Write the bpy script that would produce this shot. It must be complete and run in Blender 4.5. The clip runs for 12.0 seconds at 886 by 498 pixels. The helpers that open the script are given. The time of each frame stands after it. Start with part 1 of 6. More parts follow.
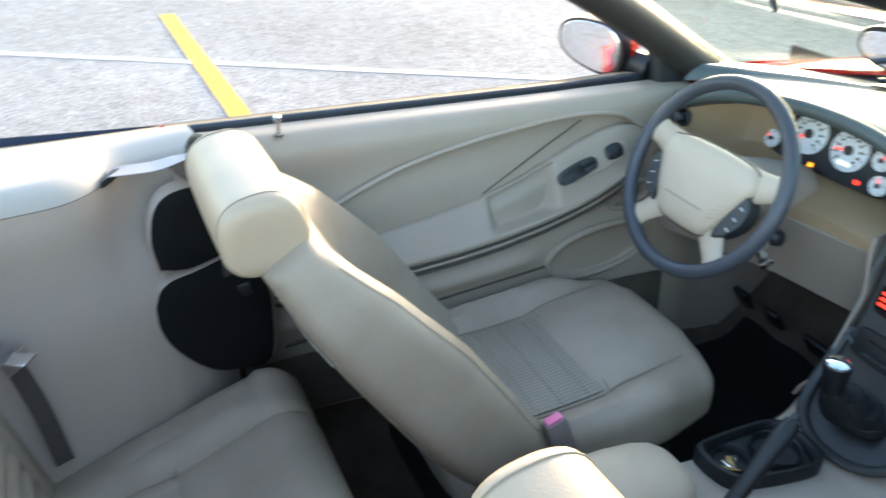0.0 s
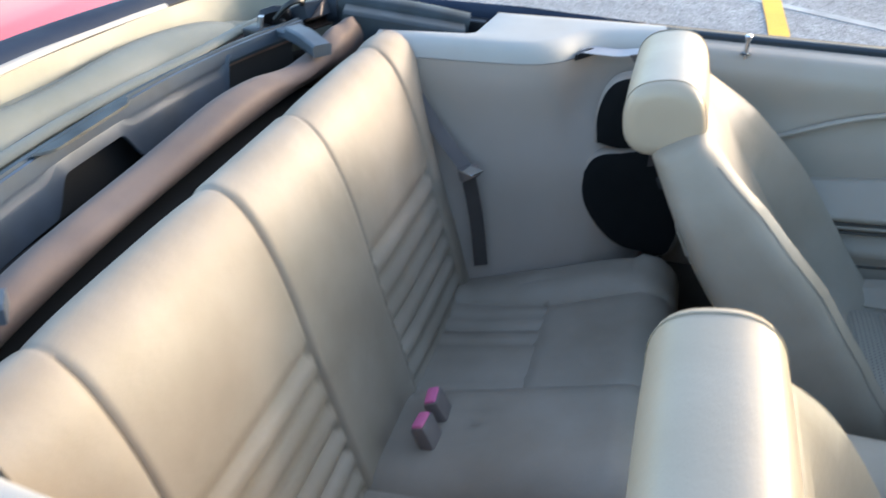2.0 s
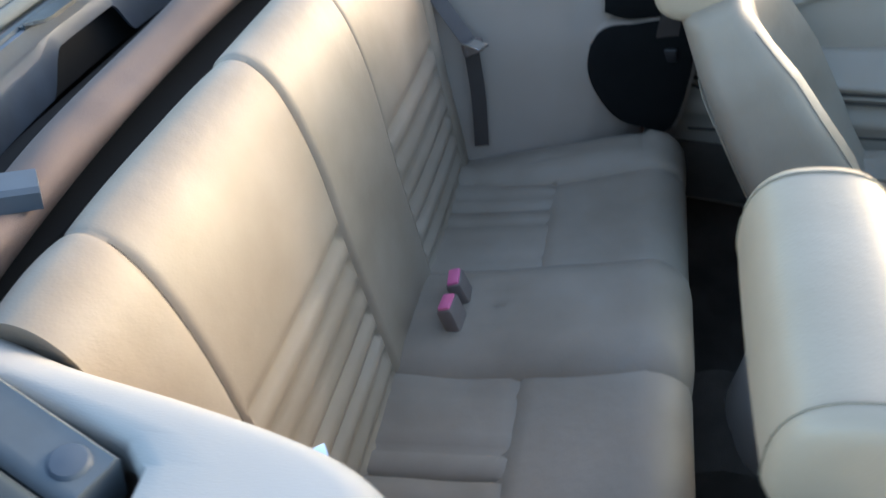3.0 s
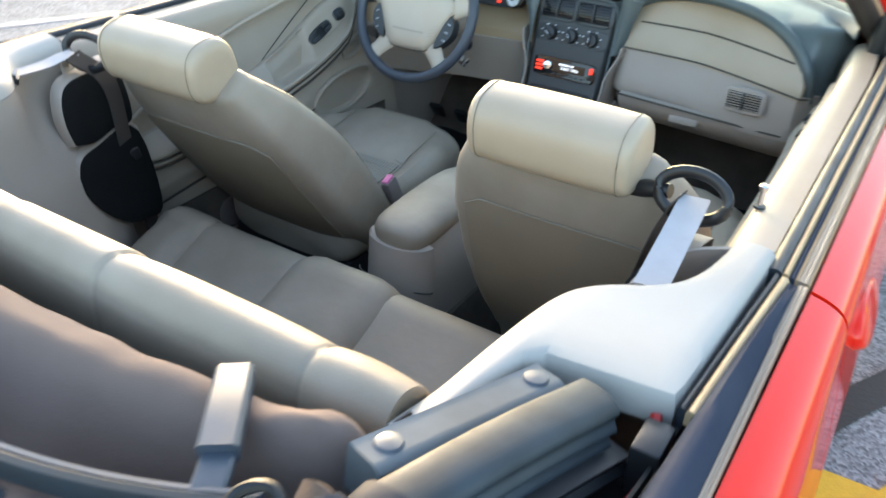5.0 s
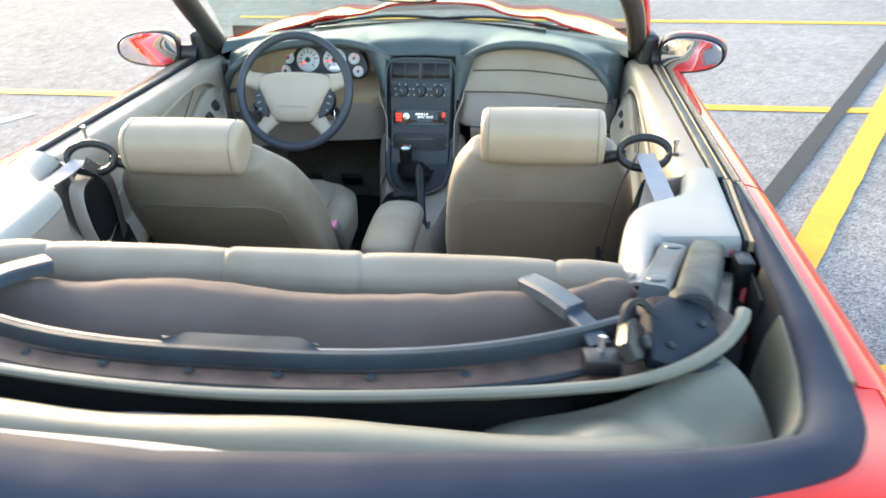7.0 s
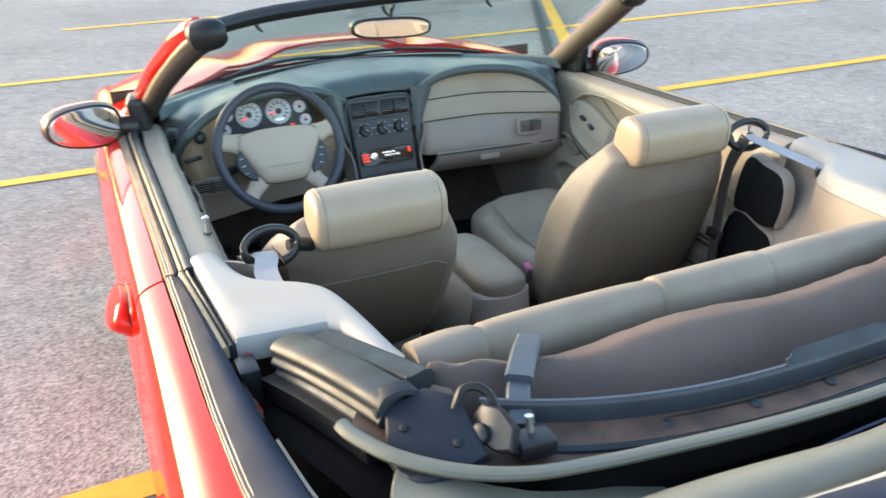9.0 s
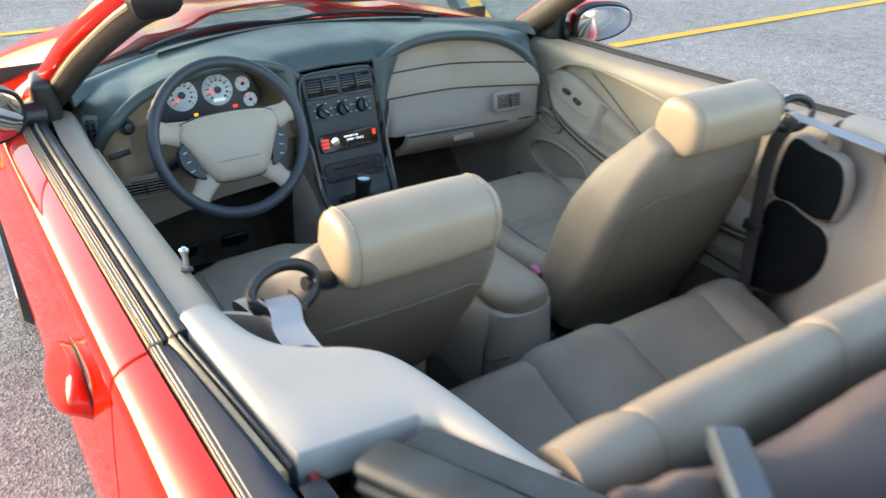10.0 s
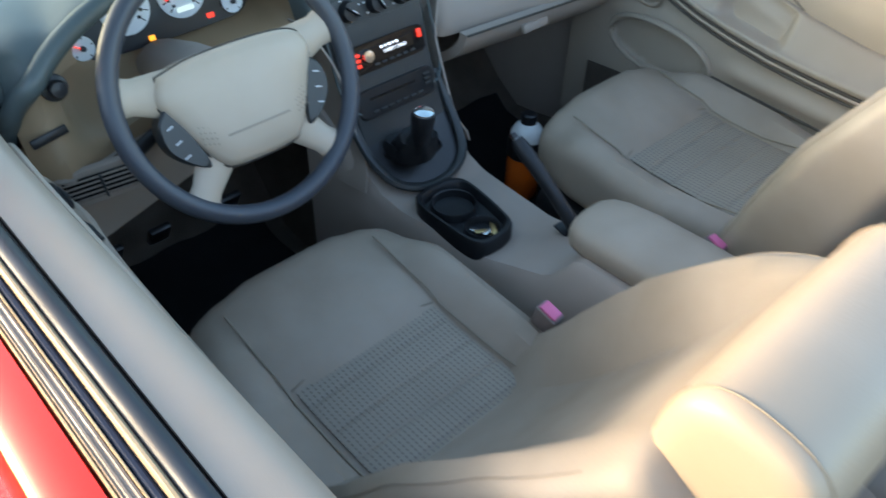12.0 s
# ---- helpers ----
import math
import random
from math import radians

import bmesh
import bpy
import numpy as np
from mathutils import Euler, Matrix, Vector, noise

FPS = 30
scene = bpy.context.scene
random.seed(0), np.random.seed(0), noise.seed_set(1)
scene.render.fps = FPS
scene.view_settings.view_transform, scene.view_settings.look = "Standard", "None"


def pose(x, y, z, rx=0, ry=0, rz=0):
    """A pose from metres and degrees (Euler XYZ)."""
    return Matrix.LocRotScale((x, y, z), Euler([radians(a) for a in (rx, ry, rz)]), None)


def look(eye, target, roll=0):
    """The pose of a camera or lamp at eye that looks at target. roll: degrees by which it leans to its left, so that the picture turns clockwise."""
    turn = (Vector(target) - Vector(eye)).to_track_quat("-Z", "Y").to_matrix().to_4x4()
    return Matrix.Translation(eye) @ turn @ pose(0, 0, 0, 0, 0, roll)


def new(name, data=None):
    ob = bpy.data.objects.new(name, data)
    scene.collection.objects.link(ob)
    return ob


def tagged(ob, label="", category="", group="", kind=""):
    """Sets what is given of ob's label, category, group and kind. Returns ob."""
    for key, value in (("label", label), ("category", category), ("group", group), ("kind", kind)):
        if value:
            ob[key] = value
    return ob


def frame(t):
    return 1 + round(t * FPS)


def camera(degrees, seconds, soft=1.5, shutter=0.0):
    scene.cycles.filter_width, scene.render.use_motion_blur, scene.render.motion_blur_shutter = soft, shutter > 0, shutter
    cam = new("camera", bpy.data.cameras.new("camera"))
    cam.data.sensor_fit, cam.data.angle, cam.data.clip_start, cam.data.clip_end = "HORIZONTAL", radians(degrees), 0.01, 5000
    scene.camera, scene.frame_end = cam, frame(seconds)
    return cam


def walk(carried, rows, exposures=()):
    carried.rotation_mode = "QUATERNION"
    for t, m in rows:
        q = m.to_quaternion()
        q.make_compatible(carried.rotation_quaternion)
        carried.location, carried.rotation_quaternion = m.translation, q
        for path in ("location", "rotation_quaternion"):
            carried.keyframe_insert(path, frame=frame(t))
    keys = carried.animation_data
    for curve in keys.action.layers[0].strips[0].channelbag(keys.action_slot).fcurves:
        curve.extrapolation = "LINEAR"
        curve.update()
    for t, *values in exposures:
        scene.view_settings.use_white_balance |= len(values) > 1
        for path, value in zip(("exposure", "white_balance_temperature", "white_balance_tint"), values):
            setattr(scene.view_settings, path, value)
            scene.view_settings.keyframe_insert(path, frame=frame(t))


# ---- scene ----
cam = camera(58.1, 12.0, 1.5, 0.5)
PATH = [
    (0, (0.641, -0.213, 1.444), (-0.938, 0.531, 0.468), 1.1),
    (0.5, (0.651, -0.165, 1.434), (-1.025, 0.231, 0.417), 0.7),
    (1, (0.689, -0.098, 1.442), (-1.01, -0.159, 0.389), -1.2),
    (1.5, (0.747, -0.08, 1.432), (-0.917, -0.381, 0.364), -1.5),
    (2, (0.846, -0.039, 1.434), (-0.757, -0.519, 0.338), -0.3),
    (2.5, (0.869, -0.04, 1.407), (-0.675, -0.588, 0.26), -1.9),
    (2.7, (0.853, -0.078, 1.389), (-0.671, -0.542, 0.18), -0.3),
    (4.3, (0.865, -0.653, 1.414), (-0.446, 0.094, 0.101), 1.1),
    (4.5, (0.864, -0.745, 1.423), (-0.332, 0.279, 0.19), 2.2),
    (5, (0.85, -1.005, 1.485), (-0.043, 0.42, 0.402), 1.1),
    (5.5, (0.894, -1.242, 1.504), (0.046, 0.269, 0.505), 0.9),
    (6, (0.857, -1.43, 1.537), (0.126, 0.186, 0.612), 1.3),
    (6.5, (0.637, -1.65, 1.56), (0.218, 0.054, 0.6), 0.9),
    (7, (0.369, -1.664, 1.55), (0.168, 0.109, 0.647), -0.9),
    (7.5, (0.0, -1.719, 1.563), (0.061, 0.101, 0.735), 1.6),
    (7.7, (-0.163, -1.771, 1.568), (-0.043, 0.046, 0.741), 0.6),
    (9.3, (-0.948, -1.321, 1.537), (-0.045, 0.235, 0.664), -0.2),
    (9.5, (-0.978, -1.244, 1.524), (0.001, 0.248, 0.62), 0.7),
    (10, (-0.948, -0.98, 1.501), (0.019, 0.5, 0.566), 0.2),
    (10.5, (-0.978, -0.717, 1.478), (-0.004, 0.7, 0.455), 0.9),
    (11, (-1.029, -0.493, 1.458), (0.092, 0.723, 0.334), 1.8),
    (11.4, (-0.963, -0.334, 1.405), (0.187, 0.77, 0.196), -0.3),
    (11.5, (-0.922, -0.292, 1.4), (0.199, 0.798, 0.153), 0.2),
    (12, (-0.846, -0.133, 1.395), (0.176, 1.002, 0.104), -0.5),
]
walk(cam, [(t, look(eye, target, roll)) for t, eye, target, roll in PATH], [(0, 3.12, 6560, 10), (0.5, 2.94, 6500, 10), (1.5, 2.60, 6000, 10), (2.5, 2.54, 5750, 10), (3.5, 2.62, 6150, 10), (4.5, 2.82, 6500, 10), (5.5, 3.08, 6650, 10), (7.5, 2.92, 6650, 10), (9.5, 2.52, 6480, 10), (10.5, 2.46, 6350, 10), (12, 2.66, 6120, 10)])

# ---- world, sun and exposure ----
world = bpy.data.worlds.new("sky")
scene.world = world
world.use_nodes = True
wn = world.node_tree
sky = wn.nodes.new("ShaderNodeTexSky")
sky.sky_type = 'NISHITA'
sky.sun_disc = False
sky.sun_elevation = radians(11)
sky.sun_rotation = radians(-42)
sky.air_density = 1.0
sky.dust_density = 2.0
sky.ozone_density = 1.0
wn.nodes["Background"].inputs[1].default_value = 0.15
wn.links.new(sky.outputs[0], wn.nodes["Background"].inputs[0])
SUN_AZ, SUN_EL = radians(-42), radians(11)
sun_data = bpy.data.lights.new("sun", 'SUN')
sun_data.energy = 0.47
sun_data.angle = radians(9)
sun_data.color = (1.0, 0.86, 0.72)
sun = new("sun", sun_data)
sun_dir = Vector((math.sin(SUN_AZ) * math.cos(SUN_EL), math.cos(SUN_AZ) * math.cos(SUN_EL), math.sin(SUN_EL)))
sun.matrix_world = look(sun_dir * 30, (0, 0, 0))


# ---- materials ----
def shader(name, color, rough=0.5, metal=0.0, coat=0.0, spec=0.5):
    m = bpy.data.materials.new(name)
    m.use_nodes = True
    b = m.node_tree.nodes["Principled BSDF"]
    b.inputs["Base Color"].default_value = (*color, 1)
    b.inputs["Roughness"].default_value = rough
    b.inputs["Metallic"].default_value = metal
    b.inputs["Coat Weight"].default_value = coat
    b.inputs["Coat Roughness"].default_value = 0.04
    b.inputs["Specular IOR Level"].default_value = spec
    return m


def vary(m, scale, amount, tint=(1, 1, 1), detail=4.0, rough=0.0):
    """Large uneven patches of tone, and of gloss."""
    t = m.node_tree
    b = t.nodes["Principled BSDF"]
    co = t.nodes.new("ShaderNodeTexCoord")
    n = t.nodes.new("ShaderNodeTexNoise")
    n.inputs["Scale"].default_value = scale
    n.inputs["Detail"].default_value = detail
    t.links.new(co.outputs["Object"], n.inputs["Vector"])
    r = t.nodes.new("ShaderNodeMapRange")
    r.inputs[1].default_value, r.inputs[2].default_value = 0.3, 0.7
    t.links.new(n.outputs["Fac"], r.inputs[0])
    mix = t.nodes.new("ShaderNodeMix")
    mix.data_type = 'RGBA'
    src = b.inputs["Base Color"]
    if src.is_linked:
        t.links.new(src.links[0].from_socket, mix.inputs["A"])
        base = (1, 1, 1)
        mix.blend_type = 'MULTIPLY'
        mix.inputs["B"].default_value = (*[1 - amount * (1 - 0.3 * c) for c in tint], 1)
    else:
        base = src.default_value[:3]
        mix.inputs["A"].default_value = (*base, 1)
        mix.inputs["B"].default_value = (*[c * (1 - amount) * k for c, k in zip(base, tint)], 1)
    t.links.new(r.outputs[0], mix.inputs["Factor"])
    t.links.new(mix.outputs["Result"], src)
    if rough:
        rr = t.nodes.new("ShaderNodeMapRange")
        v = b.inputs["Roughness"].default_value
        rr.inputs[1].default_value, rr.inputs[2].default_value = 0.3, 0.7
        rr.inputs[3].default_value, rr.inputs[4].default_value = v - rough, v + rough
        t.links.new(n.outputs["Fac"], rr.inputs[0])
        t.links.new(rr.outputs[0], b.inputs["Roughness"])
    return m


def relief(m, scale, strength, distance=0.001, kind="noise"):
    """Fine bump: leather pores, grain or weave."""
    t = m.node_tree
    b = t.nodes["Principled BSDF"]
    co = t.nodes.new("ShaderNodeTexCoord")
    if kind == "cells":
        n = t.nodes.new("ShaderNodeTexVoronoi")
        n.feature = 'DISTANCE_TO_EDGE'
        out = n.outputs["Distance"]
    else:
        n = t.nodes.new("ShaderNodeTexNoise")
        n.inputs["Detail"].default_value = 6
        out = n.outputs["Fac"]
    n.inputs["Scale"].default_value = scale
    t.links.new(co.outputs["Object"], n.inputs["Vector"])
    bump = t.nodes.new("ShaderNodeBump")
    bump.inputs["Strength"].default_value = strength
    bump.inputs["Distance"].default_value = distance
    t.links.new(out, bump.inputs["Height"])
    if b.inputs["Normal"].is_linked:
        t.links.new(b.inputs["Normal"].links[0].from_socket, bump.inputs["Normal"])
    t.links.new(bump.outputs[0], b.inputs["Normal"])
    return m


def perforate(m, scale):
    """Rows of small dark punched holes."""
    t = m.node_tree
    b = t.nodes["Principled BSDF"]
    co = t.nodes.new("ShaderNodeTexCoord")
    v = t.nodes.new("ShaderNodeTexVoronoi")
    v.voronoi_dimensions = '2D'
    v.inputs["Scale"].default_value = scale
    v.inputs["Randomness"].default_value = 0.0
    t.links.new(co.outputs["Object"], v.inputs["Vector"])
    r = t.nodes.new("ShaderNodeMapRange")
    r.inputs[1].default_value, r.inputs[2].default_value = 0.16, 0.24
    r.inputs[3].default_value, r.inputs[4].default_value = 0.40, 1.0
    t.links.new(v.outputs["Distance"], r.inputs[0])
    mix = t.nodes.new("ShaderNodeMix")
    mix.data_type = 'RGBA'
    mix.blend_type = 'MULTIPLY'
    mix.inputs["Factor"].default_value = 1.0
    src = b.inputs["Base Color"]
    t.links.new(src.links[0].from_socket, mix.inputs["A"])
    t.links.new(r.outputs[0], mix.inputs["B"])
    t.links.new(mix.outputs["Result"], src)
    return m


def glow(m, color, strength):
    b = m.node_tree.nodes["Principled BSDF"]
    b.inputs["Emission Color"].default_value = (*color, 1)
    b.inputs["Emission Strength"].default_value = strength
    return m


LEATHER = relief(relief(vary(shader("tan_leather", (0.375, 0.298, 0.218), 0.40), 5, 0.14, (1, 0.97, 0.92), 5, 0.06), 260, 0.25, 0.0006, "cells"), 12, 0.28, 0.005)
SEAT = relief(relief(vary(shader("parchment_leather", (0.298, 0.246, 0.192), 0.54, spec=0.35), 6, 0.24, (1, 0.96, 0.9), 5, 0.06), 260, 0.25, 0.0006, "cells"), 11, 0.42, 0.007)
HUBSKIN = relief(vary(shader("pale_tan_hub_vinyl", (0.47, 0.385, 0.295), 0.45), 7, 0.10, (1, 0.97, 0.93), 4, 0.05), 380, 0.25, 0.0005, "cells")
INSERT = perforate(relief(vary(shader("grey_tan_perforated_leather", (0.262, 0.222, 0.172), 0.6), 7, 0.15), 11, 0.3, 0.004), 125)
BACKPANEL = relief(vary(shader("tan_seatback_vinyl", (0.235, 0.19, 0.135), 0.55), 7, 0.12), 320, 0.3, 0.0006, "cells")
TRIM = relief(vary(shader("taupe_trim_plastic", (0.345, 0.288, 0.243), 0.55), 4, 0.10, (1, 0.97, 0.93), 4, 0.05), 420, 0.3, 0.0005, "cells")
PALE = relief(vary(shader("pale_trim_plastic", (0.375, 0.356, 0.330), 0.62), 6, 0.08, (1, 0.98, 0.95), 4, 0.06), 420, 0.25, 0.0005, "cells")
DOORTRIM = relief(vary(shader("sand_door_vinyl", (0.342, 0.284, 0.226), 0.5), 5, 0.10, (1, 0.97, 0.92), 4, 0.05), 380, 0.3, 0.0005, "cells")
GRILLE = relief(shader("perforated_taupe_grille", (0.165, 0.138, 0.108), 0.6), 300, 0.7, 0.0012, "cells")
TANDASH = relief(vary(shader("warm_tan_dash_vinyl", (0.36, 0.252, 0.152), 0.5), 6, 0.10, (1, 0.97, 0.92), 4, 0.05), 380, 0.3, 0.0005, "cells")
PIPING = shader("dark_seam_thread", (0.055, 0.045, 0.035), 0.7)
DASH = relief(vary(shader("charcoal_dash_vinyl", (0.080, 0.098, 0.098), 0.40), 8, 0.15, (1, 1, 1), 4, 0.05), 420, 0.35, 0.0006, "cells")
BEZEL = relief(vary(shader("charcoal_bezel_plastic", (0.030, 0.032, 0.032), 0.4), 9, 0.15), 500, 0.2, 0.0004)
BLACK = vary(shader("black_plastic", (0.014, 0.014, 0.016), 0.38), 12, 0.3)
GLOSSBLACK = shader("gloss_black_plastic", (0.006, 0.006, 0.007), 0.12)
RUBBER = relief(vary(shader("black_rubber_seal", (0.013, 0.014, 0.016), 0.45, spec=0.4), 10, 0.3, (1, 1, 1), 5, 0.1), 90, 0.15, 0.001)
BOOTTRIM = relief(vary(shader("blue_black_rubber_trim", (0.030, 0.039, 0.060), 0.8, spec=0.14), 7, 0.25, (1, 1, 1.1), 5, 0.1), 200, 0.25, 0.0008)
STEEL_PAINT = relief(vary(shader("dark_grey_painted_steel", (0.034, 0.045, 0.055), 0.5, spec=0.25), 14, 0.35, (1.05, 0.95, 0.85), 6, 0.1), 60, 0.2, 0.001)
# lighter copy of the rail steel: sky reflection put into the base colour
SKYLIT_PLATE = relief(vary(shader("sky_lit_plate_steel", (0.105, 0.122, 0.135), 0.5, spec=0.4), 14, 0.2, (1.02, 0.97, 0.92), 6, 0.1), 60, 0.2, 0.001)
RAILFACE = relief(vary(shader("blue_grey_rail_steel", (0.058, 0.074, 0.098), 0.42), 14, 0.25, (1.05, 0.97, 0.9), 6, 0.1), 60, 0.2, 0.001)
NAVYGLASS = shader("navy_tinted_window", (0.010, 0.013, 0.045), 0.16)
HEATER = shader("red_brown_heater_wire", (0.16, 0.03, 0.03), 0.5)
RUSTY = relief(vary(shader("brown_worn_rail_lining", (0.15, 0.086, 0.058), 0.55), 22, 0.5, (0.6, 0.62, 0.7), 6), 120, 0.4, 0.001)
CLOTH = relief(relief(vary(shader("brown_headliner_cloth", (0.142, 0.105, 0.090), 0.92), 6, 0.22, (1, 0.95, 0.92), 6), 700, 0.5, 0.0008), 9, 0.3, 0.01)
CANVAS = relief(relief(vary(shader("tan_grey_top_vinyl", (0.195, 0.188, 0.148), 0.5), 5, 0.2, (1, 0.98, 0.9), 5, 0.08), 500, 0.35, 0.0007, "cells"), 7, 0.3, 0.012)
BLACKCLOTH = relief(vary(shader("black_speaker_cloth", (0.007, 0.007, 0.007), 0.95, spec=0.2), 30, 0.2), 900, 0.4, 0.0006)
CARPET = relief(vary(shader("taupe_carpet", (0.125, 0.102, 0.082), 1.0, spec=0.1), 12, 0.35), 500, 0.9, 0.004)
MAT = relief(vary(shader("black_floor_mat", (0.010, 0.010, 0.011), 0.95, spec=0.2), 14, 0.3), 400, 0.8, 0.003)
WELL = vary(shader("black_well_lining", (0.020, 0.018, 0.016), 0.8), 8, 0.3)
WHEELSKIN = relief(shader("dark_blue_grey_leather", (0.045, 0.05, 0.062), 0.42), 300, 0.3, 0.0005, "cells")
PAINT = vary(shader("red_car_paint", (0.72, 0.018, 0.003), 0.5, coat=0.85, spec=0.0), 2.5, 0.08, (1, 0.7, 0.7))
PILLAR = relief(vary(shader("dark_taupe_pillar_pad", (0.040, 0.034, 0.029), 0.5), 9, 0.2), 300, 0.3, 0.0006, "cells")
HINGE = relief(vary(shader("blue_black_hinge_rubber", (0.022, 0.027, 0.037), 0.6, spec=0.25), 20, 0.3), 90, 0.3, 0.001)
WHITELINE = vary(shader("faded_white_line", (0.44, 0.437, 0.425), 0.85), 3, 0.4, (1, 1, 1), 8)
STITCH = shader("blue_grey_thread", (0.235, 0.195, 0.152), 0.7)
CHROME = shader("chrome", (0.85, 0.85, 0.86), 0.10, 1.0)
SATIN = vary(shader("worn_gold_moulding", (0.46, 0.335, 0.195), 0.5, 0.15, spec=0.35), 12, 0.12, (1, 0.95, 0.9), 4)
TANMOULD = vary(shader("tan_ribbed_moulding", (0.27, 0.205, 0.15), 0.5), 14, 0.15, (1, 0.96, 0.92), 5, 0.08)
SEAL = relief(vary(shader("blue_black_seal", (0.016, 0.023, 0.032), 0.5), 10, 0.25, (1, 1, 1), 5, 0.1), 90, 0.15, 0.001)
MIRROR = shader("mirror_glass", (0.93, 0.94, 0.95), 0.015, 1.0)
BELT = relief(vary(shader("grey_belt_webbing", (0.36, 0.35, 0.36), 0.7), 30, 0.1), 600, 0.5, 0.0006)
TAUPEBELT = relief(vary(shader("taupe_belt_webbing", (0.125, 0.105, 0.098), 0.75), 30, 0.15), 600, 0.5, 0.0006)
DARKBELT = relief(vary(shader("brown_belt_webbing", (0.055, 0.043, 0.037), 0.75), 30, 0.15), 600, 0.5, 0.0006)
PINK = glow(shader("pink_release_button", (0.62, 0.14, 0.28), 0.4), (0.6, 0.1, 0.25), 0.0)
TAUPEPLASTIC = vary(shader("taupe_buckle_plastic", (0.17, 0.135, 0.12), 0.5), 20, 0.15)
DIAL = shader("white_dial_face", (0.78, 0.80, 0.82), 0.5)
NEEDLE = glow(shader("red_needle", (0.75, 0.05, 0.04), 0.5), (1, 0.08, 0.05), 0.25)
REDLIGHT = glow(shader("red_warning_light", (0.6, 0.02, 0.01), 0.5), (1.0, 0.05, 0.02), 0.22)
AMBERLIGHT = glow(shader("amber_warning_light", (0.6, 0.25, 0.01), 0.5), (1.0, 0.33, 0.02), 0.35)
LCD = glow(shader("white_lcd_text", (0.7, 0.75, 0.8), 0.5), (0.85, 0.92, 1.0), 0.35)
LCDGREEN = glow(shader("green_grey_lcd", (0.35, 0.42, 0.38), 0.4), (0.5, 0.6, 0.55), 0.2)
WHITEINK = shader("white_ink", (0.6, 0.6, 0.6), 0.6)
GREYINK = shader("grey_emboss", (0.30, 0.25, 0.19), 0.6)
ORANGE = vary(shader("orange_drink", (0.75, 0.14, 0.015), 0.15), 20, 0.1)
CLEARCAP = shader("pale_plastic_shoulder", (0.72, 0.72, 0.70), 0.2)
YELLOW = relief(vary(vary(shader("yellow_road_paint", (0.84, 0.46, 0.03), 0.75), 3, 0.18, (1, 1, 1), 6), 55, 0.16, (1, 1, 1), 8), 180, 0.6, 0.003)
BRASS = shader("brass_keys", (0.65, 0.48, 0.22), 0.3, 0.9)
TYRE = relief(shader("tyre_rubber", (0.018, 0.018, 0.019), 0.75), 80, 0.3, 0.002)
PAINT.node_tree.nodes["Principled BSDF"].inputs["Coat IOR"].default_value = 1.5
ALLOY = vary(shader("silver_alloy", (0.62, 0.62, 0.62), 0.3, 0.9), 12, 0.1)
REDWIRE = shader("red_plastic_wire", (0.45, 0.02, 0.015), 0.4)

GLASS = bpy.data.materials.new("windscreen_glass")
GLASS.use_nodes = True
gt = GLASS.node_tree
gt.nodes.remove(gt.nodes["Principled BSDF"])
g_clear = gt.nodes.new("ShaderNodeBsdfTransparent")
g_clear.inputs[0].default_value = (0.74, 0.87, 0.82, 1)
g_gloss = gt.nodes.new("ShaderNodeBsdfGlossy")
g_gloss.inputs["Roughness"].default_value = 0.02
g_lw = gt.nodes.new("ShaderNodeLayerWeight")
g_lw.inputs[0].default_value = 0.5
g_pow = gt.nodes.new("ShaderNodeMath")
g_pow.operation = 'POWER'
g_pow.inputs[1].default_value = 4.0
gt.links.new(g_lw.outputs["Facing"], g_pow.inputs[0])
g_fres = gt.nodes.new("ShaderNodeMath")
g_fres.operation = 'MULTIPLY_ADD'
g_fres.inputs[1].default_value, g_fres.inputs[2].default_value = 0.7, 0.07
gt.links.new(g_pow.outputs[0], g_fres.inputs[0])
g_mix = gt.nodes.new("ShaderNodeMixShader")
gt.links.new(g_fres.outputs[0], g_mix.inputs[0])
gt.links.new(g_clear.outputs[0], g_mix.inputs[1])
gt.links.new(g_gloss.outputs[0], g_mix.inputs[2])
gt.links.new(g_mix.outputs[0], gt.nodes["Material Output"].inputs[0])


